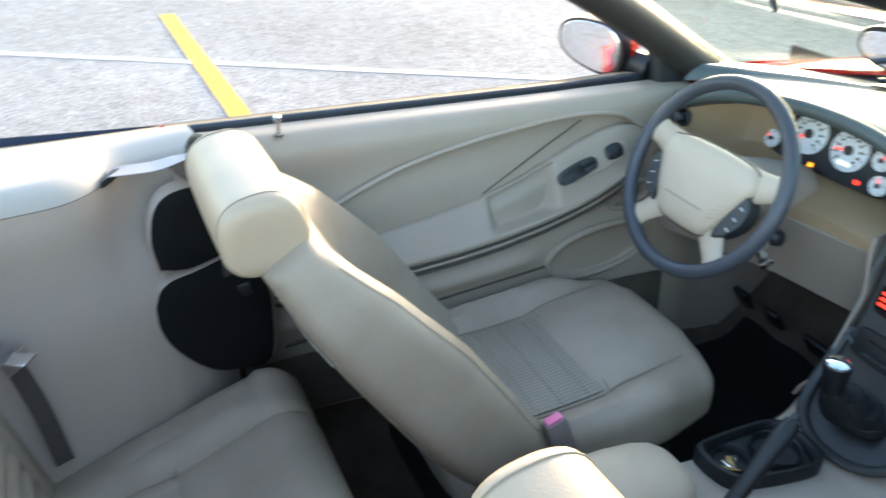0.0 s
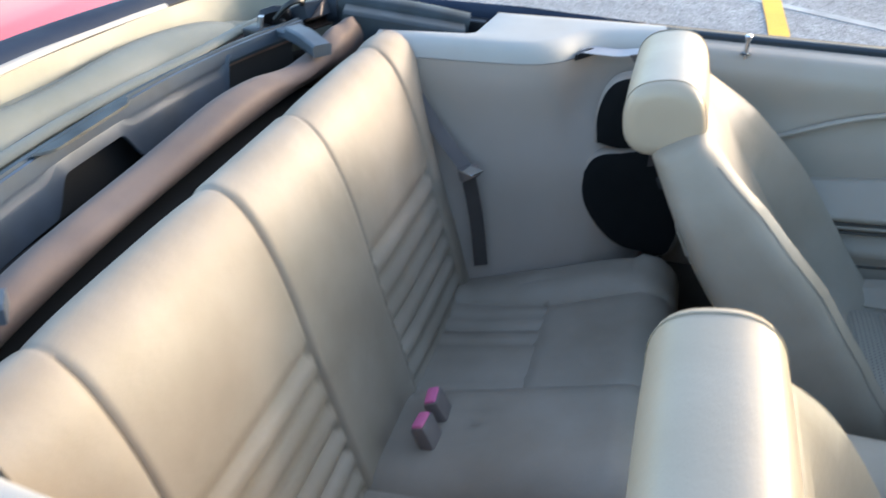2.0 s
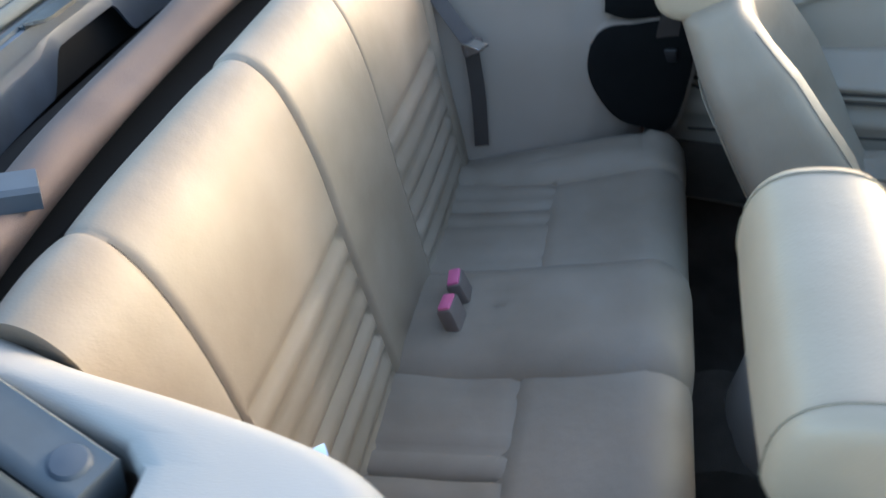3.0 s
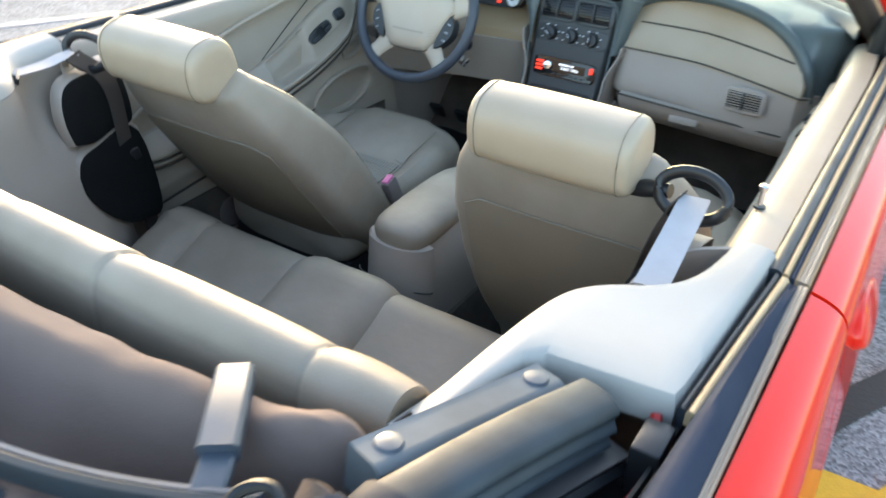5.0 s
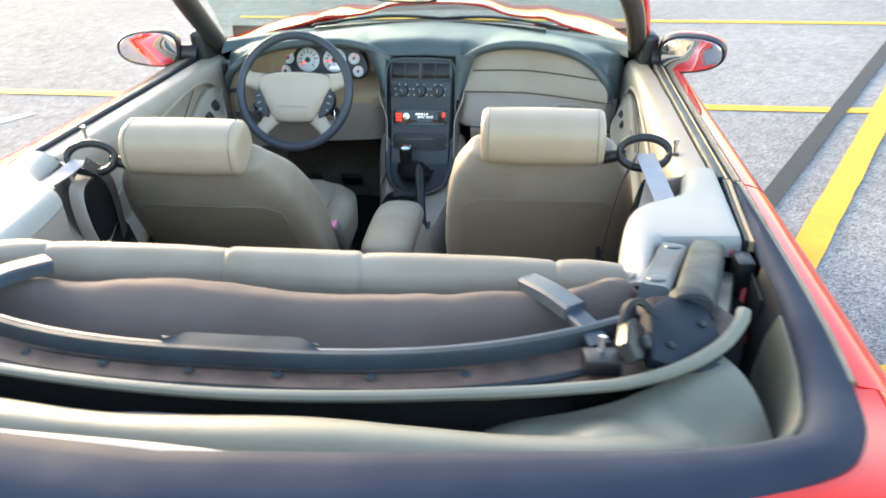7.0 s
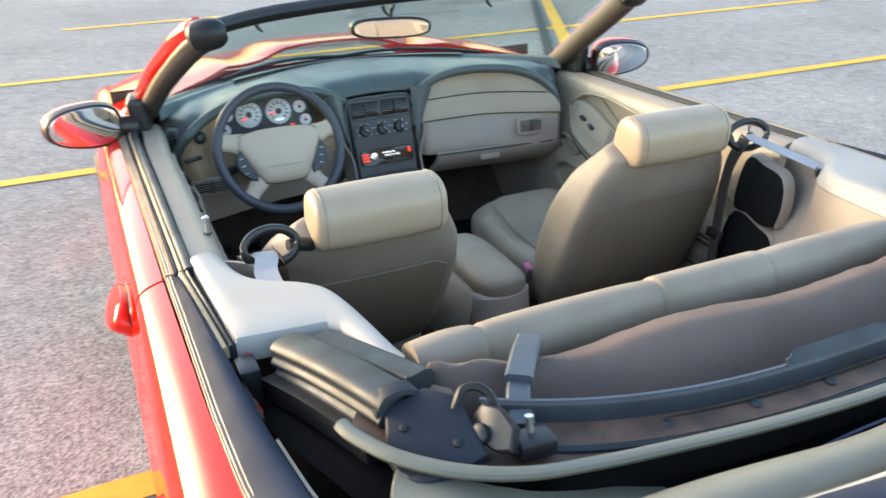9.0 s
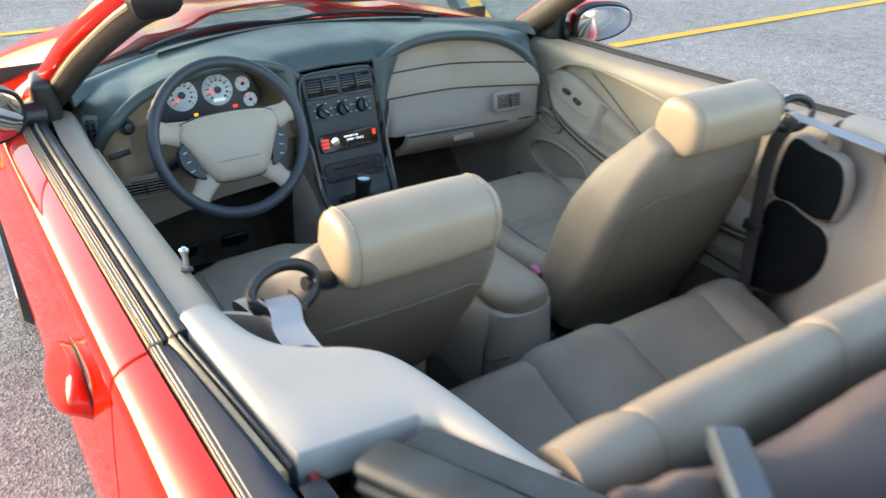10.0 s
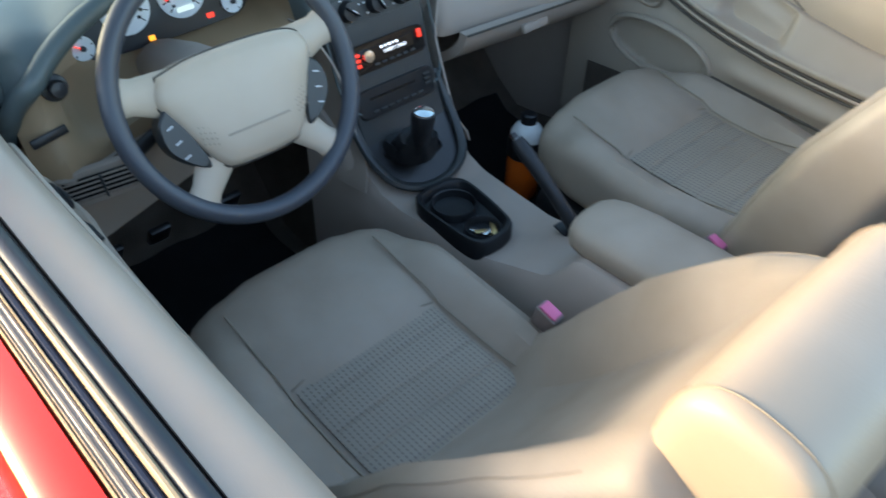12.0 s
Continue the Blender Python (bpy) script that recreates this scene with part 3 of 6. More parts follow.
for s in (1, -1):
    p = pillar_path(s)
    part("pillar", Geo().tube(p, 0.030, 12, flat=1.25), PILLAR, car, "black padded inner screen pillar")
    part("pillar_skin", Geo().tube(p + (s * 0.018, 0.022, 0.012), 0.027, 12), PAINT, car, "red outer screen pillar")
    part("pillar_seal", Geo().tube(p + (s * 0.020, -0.022, 0.004), 0.007, 8), SATIN, car, "bronze edge of the pillar seal")
    part("header_pad", Geo().tube(spline([(s * 0.63, 0.50, 1.232), (s * 0.585, 0.475, 1.236), (s * 0.55, 0.47, 1.24)], 8), [0.018, 0.034, 0.036, 0.037, 0.036, 0.034, 0.03, 0.02], 12), RUBBER, car, "black padded screen corner")
hp = spline([(-0.60, 0.50, 1.243), (-0.4, 0.555, 1.262), (0, 0.60, 1.272), (0.4, 0.555, 1.262), (0.60, 0.50, 1.243)], 31)
part("screen_header", Geo().tube(hp, 0.024, 10, flat=0.8), RUBBER, car, "black padded windscreen header")
for x in (-0.47, -0.12, 0.18, 0.47):
    part("header_latch", Geo().tube([(x, 0.600 - 0.3 * x * x, 1.25), (x + 0.006, 0.597 - 0.3 * x * x, 1.232), (x + 0.016, 0.595 - 0.3 * x * x, 1.222)], [0.006, 0.005, 0.003], 6), BLACK, car, "small black header hook")
rows = []
for u in np.linspace(-1, 1, 25):
    xb, xt = 0.70 * u, 0.575 * u
    b = np.array((xb, base_y(xb), 0.945))
    t = np.array((xt, 0.50 + 0.11 * (1 - u * u), 1.258))
    rows.append([b + (t - b) * v + np.array((0, 0.02, 0.02)) * math.sin(v * math.pi) for v in np.linspace(0, 1, 9)])
glass = part("windscreen", Geo().grid(rows), GLASS, car, "clear greenish windscreen glass")
glass.visible_shadow = False

m = pose(-0.024, 0.79, 1.158, 90, 2, -6)
mir = part("rear_view_mirror", Geo().prism(squircle(0.120, 0.031, 3, 36), 0.03, m), BLACK, car, "black rear view mirror hanging from the screen")
part("mirror_glass", Geo().prism(squircle(0.111, 0.024, 3, 36), 0.002, m @ pose(0, 0, 0.0035)), MIRROR, mir, "mirror glass")
part("mirror_stalk", Geo().tube([(-0.022, 0.80, 1.175), (-0.02, 0.80, 1.205), (-0.016, 0.79, 1.222)], 0.006, 8), BLACK, mir)

for s in (1, -1):
    # housing turned so that its glass faces back and slightly in
    m = pose(0.866 if s > 0 else -0.893, 0.885, 0.962, 98 if s > 0 else 92, 0, -14 * s) @ pose(0, 0, 0, 0, 0, 4 * s)
    shape = [(x * (1 + 0.10 * s * 0 + 0.0), y * (1 - 0.16 * (x * s / 0.098))) for x, y in squircle(0.098, 0.058, 2.6, 40)]
    g = Geo()
    rows = []
    for k, (sc, d) in enumerate(((1.0, 0.012), (1.04, 0.0), (1.04, -0.02), (0.95, -0.05), (0.75, -0.075), (0.4, -0.088), (0.05, -0.09))):
        rows.append([(x * sc, y * sc, d) for x, y in shape])
    g.grid(rows, wrap_v=True, cap_u=True).move(m)
    house = part("door_mirror", g, BLACK, car, "black door mirror with oval glass")
    part("mirror_glass", Geo().prism([(x * 0.92, y * 0.90) for x, y in shape], 0.003, m @ pose(0, 0, 0.0145)), MIRROR, house, "mirror glass")
    part("mirror_skin", Geo().grid([[(x * sc * 1.012, y * sc * 1.012, d) for x, y in shape] for sc, d in ((1.04, -0.012), (1.04, -0.021), (0.955, -0.052), (0.755, -0.077), (0.4, -0.0905), (0.05, -0.0925))], wrap_v=True, cap_u=False).move(m), PAINT, house, "red mirror shell")
    part("mirror_arm", Geo().tube([(s * 0.83, 0.93, 0.935), (s * 0.80, 0.945, 0.93), (s * 0.76, 0.955, 0.925)], [0.028, 0.026, 0.03], 10, flat=1.3), BLACK, house)
    sail = [(0.02, -0.045), (0.03, 0.04), (0.0, 0.062), (-0.04, 0.055), (-0.062, 0.02), (-0.06, -0.045)]
    part("sail_panel", Geo().box((0.055, 0.085, 0.125), pose(s * 0.742, 0.985, 0.948, 8, 0, 10 * s), 0.016, 3), BEZEL, car, "dark grey corner panel behind the mirror")


# ---- belt line: mouldings, seals and sills ----
def belt_path(x_of, z, y0, y1, n=30, s=1):
    return [(s * x_of(y), y, z) for y in np.linspace(y0, y1, n)]


BX = lambda y: lerp(y, [-0.8, -0.4, -0.1, 0.9, 1.05], [0.776, 0.792, 0.806, 0.812, 0.80])
FLAT = lambda w, h: [(-w / 2, -h), (w / 2, -h), (w / 2, -0.005), (w * 0.36, -0.0018), (w * 0.15, 0), (-w * 0.15, 0), (-w * 0.36, -0.0018), (-w / 2, -0.005)]
RIBS = [(-0.0062, -0.02), (0.0062, -0.02), (0.0062, -0.002), (0.0052, 0.0), (0.0034, 0.0004), (0.0018, -0.0010), (0.0006, -0.0010), (-0.0008, 0.0004), (-0.0024, 0.0004), (-0.0038, -0.0010), (-0.0052, 0.0), (-0.0062, -0.002)]
EDGE = lambda y: np.interp(y, [q[1] for q in BAND[:6][::-1]], [q[0] for q in BAND[:6][::-1]])      # outer edge of the trim band
INNER = lambda y: EDGE(y) - lerp(y, [-0.60, -0.40, -0.108], [0.036, 0.026, 0.008])
for s in (1, -1):
    for off, z, w, mat, name, label in (
            (0.0008, 0.9150, 0.0030, SATIN, "belt_moulding", "thin gold-tinted edge moulding"),
            (0.0157, 0.9180, 0.0032, SATIN, "belt_moulding", "thin gold-tinted moulding"),
            (0.0213, 0.9185, 0.0080, BOOTTRIM, "window_seal", "navy rubber window seal"),
            (0.0293, 0.9215, 0.0080, SATIN, "belt_moulding", "gold-tinted belt moulding"),
            (0.0424, 0.9235, 0.0180, SEAL, "window_seal", "blue-black rubber inner seal")):
        part(name, Geo().sweep(belt_path(lambda y: BX(y) - off, z, -0.094, 0.93, 24, s), FLAT(w, 0.03)), mat, car, label)
    part("belt_moulding", Geo().sweep(belt_path(lambda y: BX(y) - 0.0085, 0.9165, -0.094, 0.93, 24, s), RIBS), TANMOULD, car, "ribbed tan belt moulding")
    part("belt_moulding", Geo().sweep(belt_path(lambda y: EDGE(y) + 0.008, 0.9165, -0.80, -0.102, 24, s), RIBS), TANMOULD, car, "ribbed tan belt moulding")
    part("belt_moulding", Geo().sweep(belt_path(lambda y: INNER(y) - 0.0062, 0.921, -0.40, -0.102, 24, s), FLAT(0.0120, 0.02)), SATIN, car, "gold-tinted moulding beside the cover")
    part("window_seal", Geo().sweep(belt_path(lambda y: INNER(y) - 0.0160, 0.9225, -0.40, -0.102, 24, s), FLAT(0.007, 0.03)), SEAL, car, "black rubber seal beside the cover")
    part("window_glass_edge", Geo().sweep(belt_path(lambda y: BX(y) - 0.053, 0.908, 0.0, 0.93, 20, s), FLAT(0.012, 0.03)), GLOSSBLACK, car, "edge of the lowered side glass")

# ---- door inner trim ----
DOOR_PROF = [(0.752, 0.912), (0.722, 0.911), (0.704, 0.905), (0.692, 0.889), (0.684, 0.865), (0.680, 0.81), (0.672, 0.74), (0.664, 0.66), (0.655, 0.58), (0.648, 0.50), (0.642, 0.42), (0.636, 0.34)]


def door_x(y, z):
    zs = [p[1] for p in DOOR_PROF[2:]][::-1]
    xs = [p[0] for p in DOOR_PROF[2:]][::-1]
    return lerp(z, zs, xs) - 0.012 * step(0.75, 1.05, y)


SPEAR = ((0.0, 0.70), (0.173, 0.766), (0.32, 0.820), (0.50, 0.857), (0.70, 0.877), (0.82, 0.868), (0.885, 0.835))
SPEAR_Y, SPEAR_Z = spline([(y, z, 0) for y, z in SPEAR], 60)[:, :2].T
# top and foot of the sloping armrest plate that climbs to the switches
ZT = lambda y: lerp(y, [0.0, 0.13, 0.24, 0.36, 0.48, 0.57, 0.65, 0.72, 0.78, 0.83, 0.87, 0.905], [0.668, 0.677, 0.688, 0.702, 0.724, 0.750, 0.781, 0.809, 0.829, 0.838, 0.835, 0.812])
ZB = lambda y: lerp(y, [0.0, 0.15, 0.30, 0.42, 0.52, 0.62, 0.70, 0.757, 0.81, 0.86, 0.905], [0.626, 0.631, 0.638, 0.645, 0.655, 0.671, 0.689, 0.707, 0.732, 0.762, 0.800])


def door_relief(y, z):
    """How far the trim is sunk: field under the spear line, handle cup and speaker."""
    zs = lerp(y, SPEAR_Y, SPEAR_Z)
    d = 0.013 * step(zs + 0.001, zs - 0.009, z) * step(ZT(y) - 0.04, ZT(y) - 0.01, z) * step(-0.03, 0.05, y) * step(0.93, 0.86, y)
    d += 0.026 * step(1.0, 0.55, math.hypot((y - 0.855) / 0.050, (z - 0.688 - 0.23 * (y - 0.855)) / 0.025))
    d += 0.014 * step(1.0, 0.90, math.hypot((y - 0.785) / 0.132, (z - 0.572 - 0.09 * (y - 0.785)) / 0.056))
    # a ledge runs back from the speaker
    return d - 0.012 * bell((z - 0.545 - 0.07 * y) / 0.020, 1) * step(0.66, 0.55, y)


for s in (1, -1):
    rows = []
    for y in np.linspace(-0.035, 1.02, 120):
        sec = spline([(x, 0, z) for x, z in DOOR_PROF], 120)
        row = []
        for x, _, z in sec:
            x -= 0.012 * step(0.75, 1.05, y)
            # sculpted scallop under the belt roll and a fuller lower half
            x += 0.006 * bell((z - 0.80 - 0.05 * y) / 0.045, 1) * step(-0.03, 0.15, y)
            x -= 0.020 * step(0.70, 0.62, z) * step(-0.05, 0.4, y)
            row.append((s * (x + door_relief(y, z)), y, z))
        rows.append(row)
    g = Geo().sheet(np.array(rows), 0.010 * s)
    trim = part("door_trim", g, DOORTRIM, car, "tan moulded door trim panel")
    part("lock_stem", Geo().tube([(s * 0.702, 0.09, 0.890), (s * 0.702, 0.09, 0.938)], 0.0044, 10), CHROME, trim, "chrome lock stem")
    part("lock_button", Geo().disc([(0.0, 0.0), (0.0048, 0.0), (0.0066, 0.005), (0.0068, 0.009), (0.0045, 0.0115), (0, 0.012)], pose(s * 0.702, 0.09, 0.933), 16), CHROME, trim, "chrome lock button")
    part("lock_grommet", Geo().disc([(0.0, 0.0), (0.0095, 0.0), (0.0085, 0.003), (0, 0.003)], pose(s * 0.702, 0.09, 0.9075), 16), BLACK, trim)
    # raised spear line, which runs forward and round the switch pod
    sp = spline([(door_x(y, z) + 0.001, y, z) for y, z in SPEAR], 40) * (s, 1, 1)
    part("spear_line", Geo().tube(sp, 0.0055, 8), DOORTRIM, trim, "raised curved trim line")
    # joint of the separate plate that carries the switches
    joint = [(s * (door_x(y, z) + 0.0125), y, z) for y, z in zip(np.linspace(0.735, 0.50, 20), np.linspace(0.862, 0.735, 20))]
    part("plate_joint", Geo().tube(joint, 0.0014, 6), PIPING, trim)
    OUTW = lambda y: 0.050 * step(-0.02, 0.10, y) * step(0.925, 0.80, y) + 0.008
    XW = lambda y, z: door_x(y, z) + 0.006

    def pod_rows():
        rows = []
        for y in np.linspace(0.0, 0.915, 130):
            zt, zb, o = ZT(y), ZB(y), OUTW(y)
            xw = XW(y, zt)
            pts = [(xw + 0.01, zt + 0.004), (xw - 0.004, zt + 0.003), (xw - 0.3 * o, zt - 0.25 * (zt - zb) * 0.6), (xw - 0.8 * o, zb + 0.022), (xw - o, zb + 0.012), (xw - o, zb + 0.003), (xw - o + 0.006, zb - 0.002), (xw - 0.5 * o, zb - 0.006), (xw + 0.01, zb - 0.02)]
            # the pull cup is sunk into the plate
            row = []
            for k, (p, _, q) in enumerate(spline([(a, 0, b) for a, b in pts], 44)):
                cup = step(0.494, 0.530, y) * step(0.668, 0.630, y) * step(0.13, 0.21, k / 43) * step(0.46, 0.36, k / 43)
                row.append((s * (p + 0.032 * cup), y, q - 0.006 * cup))
            rows.append(row)
        return rows
    part("armrest", Geo().sheet(np.array(pod_rows()), 0.004 * s), DOORTRIM, trim, "tan door armrest that climbs to the switch panel")
    for k, (dz, r, dx) in enumerate(((-0.006, 0.0035, 0.0), (-0.014, 0.006, -0.004), (-0.024, 0.0030, 0.0))):
        ln = [(s * (XW(y, ZT(y)) - OUTW(y) + 0.006 - dx), y, ZB(y) + dz) for y in np.linspace(0.03, 0.90, 40)]
        part("armrest_groove", Geo().tube(ln, r, 6), DOORTRIM if k == 1 else PIPING, trim)

    def on_pod(y, f, d=0.002):
        """A pose on the sloping plate; f from its top (0) to its edge (1)."""
        zt, zb, o = ZT(y), ZB(y), OUTW(y)
        xw = XW(y, zt)
        z = zt + 0.003 + (zb + 0.022 - zt - 0.003) * f
        x = xw - 0.004 - (0.8 * o - 0.004) * f
        along = Vector((0, 1, (ZT(y + 0.03) - ZT(y - 0.03)) / 0.06)).normalized()
        down = Vector((-s * 0.8 * o, 0, zb + 0.022 - zt)).normalized()
        nrm = along.cross(down)
        if nrm.x * s > 0:
            nrm = -nrm
        down = nrm.cross(along)
        m = Matrix((along, down, nrm)).transposed().to_4x4()
        m.translation = Vector((s * x, y, z)) + nrm * d
        return m
    pod = part("switch_panel", Geo().prism(squircle(0.090, 0.025, 3, 36), 0.008, on_pod(0.755, 0.5, 0.005)), DOORTRIM, car, "tan switch panel")
    spots = ((0.712, 0.5, 0.100, 0.036), (0.802, 0.5, 0.044, 0.034)) if s < 0 else ((0.795, 0.5, 0.036, 0.016), (0.745, 0.5, 0.036, 0.016))
    for yy, f, w, h in spots:
        part("window_switch", Geo().prism(squircle(w / 2, h / 2, 3, 20), 0.008, on_pod(yy, f, 0.009)), BLACK, pod, "black window switch")
        for kx in ((-0.28, 0.28) if w > 0.09 else (0,)):
            for ky in ((-0.25, 0.25) if w > 0.09 else (0,)):
                part("switch_rocker", Geo().box((0.030 if w > 0.09 else w * 0.5, 0.012, 0.005), on_pod(yy, f, 0.010) @ pose(kx * w, ky * h, 0, 0, 8, 0), 0.0015), BEZEL, pod, "dark window rocker")
    mplate = Matrix(((0, 0, -s, s * 0.648), (1, 0, 0, 0), (0, 1, 0, 0), (0, 0, 0, 1)))
    # inner handle
    hr_ = [tuple(mplate @ Vector((0.855 + a * 0.052, 0.688 + b * 0.026 + a * 0.012, 0.0))) for a, b in squircle(1, 1, 2.4, 28)]
    part("handle_rim", Geo().tube(hr_, 0.0055, 8, closed=True), DOORTRIM, trim)
    part("door_handle", Geo().prism([(a * 0.036, b * 0.012 + a * 0.01) for a, b in squircle(1, 1, 2.6, 24)], 0.012, mplate @ pose(0.846, 0.682, -0.004)), DOORTRIM, trim, "tan inner door handle")
    # speaker
    ring = [(a * 0.135, b * 0.058 + a * 0.012) for a, b in squircle(1, 1, 2.2, 44)]
    ms = mplate @ pose(0.775, 0.572, 0.012)
    sp_ring = [tuple(ms @ Vector((x, y, 0.004))) for x, y in ring]
    part("speaker_surround", Geo().tube(sp_ring, 0.0075, 8, closed=True), DOORTRIM, trim, "tan speaker surround")
    part("speaker_grille", Geo().prism([(x * 0.95, y * 0.93) for x, y in ring], 0.012, ms @ pose(0, 0, -0.017)), GRILLE, trim, "taupe perforated speaker grille")
    part("pocket_line", Geo().tube(np.array([(s * (door_x(y, z) - 0.022), y, z) for y, z in zip(np.linspace(0.05, 0.64, 16), np.linspace(0.515, 0.560, 16))]), 0.003, 6), PIPING, trim)
    part("lower_carpet", Geo().sheet(np.array([[(s * (door_x(y, z) - 0.026), y, z) for z in np.linspace(0.36, 0.49, 5)] for y in np.linspace(0.0, 0.95, 12)]), 0.004 * s), CARPET, trim, "dark carpet strip along the door foot")
    # outer handle
    hm = Matrix(((0, 0, s, s * (0.866 if s > 0 else 0.872)), (1, 0, 0, 0.115), (0, 1, 0, 0.785), (0, 0, 0, 1)))
    hnd = part("outer_handle", Geo().grid([[(x * c, y * c, h) for x, y in squircle(0.10, 0.036, 2.2, 36)] for c, h in ((1, -0.04), (1, -0.002), (0.97, 0.005), (0.90, 0.009), (0.6, 0.0115), (0.3, 0.012), (0.02, 0.012))], wrap_v=True, cap_u=True).move(hm @ pose(0, -0.004, 0.024 if s < 0 else 0.010, -34 if s < 0 else -22, 0, -6)), PAINT, car, "red oval outer door handle")
    part("handle_gap", Geo().prism([(x * 1.06, y * 1.1) for x, y in squircle(0.10, 0.034, 2.2, 36)], 0.006, hm @ pose(0, -0.003, 0.004, -8, 0, -6)), BLACK, hnd)

# ---- floor pan, tunnel and lining ----
rows = []
for x in np.linspace(-0.80, 0.80, 33):
    hump = 0.17 * step(0.16, 0.08, abs(x))
    wall = 0.10 * step(0.60, 0.72, abs(x))
    rows.append([(x, y, 0.235 + hump * step(1.5, 1.2, y) * step(-0.05, 0.1, y) + wall + 0.10 * step(-0.02, -0.10, y) + 0.28 * step(1.15, 1.42, y)) for y in np.linspace(-0.75, 1.45, 34)])
part("floor_pan", Geo().sheet(rows, 0.01), CARPET, car, "dark taupe carpeted floor pan")
rows = [[(x, 1.42 + 0.0 * z, z) for z in np.linspace(0.2, 0.93, 6)] for x in np.linspace(-0.80, 0.80, 9)]
part("firewall", Geo().sheet(rows, 0.01), CARPET, car, "taupe carpeted firewall")
for s in (1, -1):
    part("kick_panel", Geo().sheet(np.array([[(s * (0.655 - 0.05 * step(1.0, 1.4, y)), y, z) for z in np.linspace(0.26, 0.80, 6)] for y in np.linspace(0.98, 1.42, 8)]), 0.01 * s), TRIM, car, "taupe kick panel")
for s in (1, -1):
    rows = []
    for u in np.linspace(-1, 1, 13):
        rows.append([(s * 0.385 + 0.19 * u, y, 0.262 + 0.28 * step(1.15, 1.42, y) + 0.004 * math.sin(9 * u + 7 * y)) for y in np.linspace(0.62, 1.22, 16)])
    part("floor_mat", Geo().sheet(np.array(rows), 0.008), MAT, None, "")
for ob in [o for o in scene.objects if o.name.startswith("floor_mat")]:
    tagged(ob, "black carpet floor mat in the footwell", "floor mat", "floor mats")

# ---- front seats ----
def seat_rings(line, n, half, depth, bolster, e=3.6, m=40):
    """Rings of a leaning cushion along its middle line of (y, z) points."""
    L = spline([(0, *p) for p in line], n)[:, 1:]
    T = np.gradient(L, axis=0)
    rows = []
    for i in range(n):
        v = i / (n - 1)
        ax = T[i] / np.linalg.norm(T[i])
        fwd = np.array((ax[1], -ax[0]))              # towards the front
        a, d, bo = lerp(v, *half), lerp(v, *depth), lerp(v, *bolster)
        ring = []
        for px, py in squircle(a, d, e, m):
            k = step(0.50, 0.86, abs(px) / a)
            dish = 0.034 * math.sin(math.pi * min(1, v * 1.05)) * (1 - step(0.42, 0.74, abs(px) / a))
            pt = L[i] + fwd * (py + (bo * k - dish if py > 0 else 0))
            ring.append((px, pt[0], pt[1]))
        rows.append(ring)
    return rows


def cap_round(rows, first=True, last=True, k=4, amount=0.025):
    """Rounds the ends of a stack of rings."""
    rows = [np.array(r) for r in rows]
    out = []
    if first:
        c = rows[0].mean(axis=0)
        d = rows[0].mean(axis=0) - rows[1].mean(axis=0)
        d /= np.linalg.norm(d)
        for q in np.linspace(math.pi / 2, 0, k + 1)[:-1]:
            out.append(c + (rows[0] - c) * (1 - 0.30 * (1 - math.cos(q)) - (0.68 if q > 1.5 else 0)) + d * amount * math.sin(q))
    out += rows
    if last:
        c = rows[-1].mean(axis=0)
        d = rows[-1].mean(axis=0) - rows[-2].mean(axis=0)
        d /= np.linalg.norm(d)
        for q in np.linspace(0, math.pi / 2, k + 1)[1:]:
            out.append(c + (rows[-1] - c) * (1 - 0.30 * (1 - math.cos(q)) - (0.68 if q > 1.5 else 0)) + d * amount * math.sin(q))
    return out


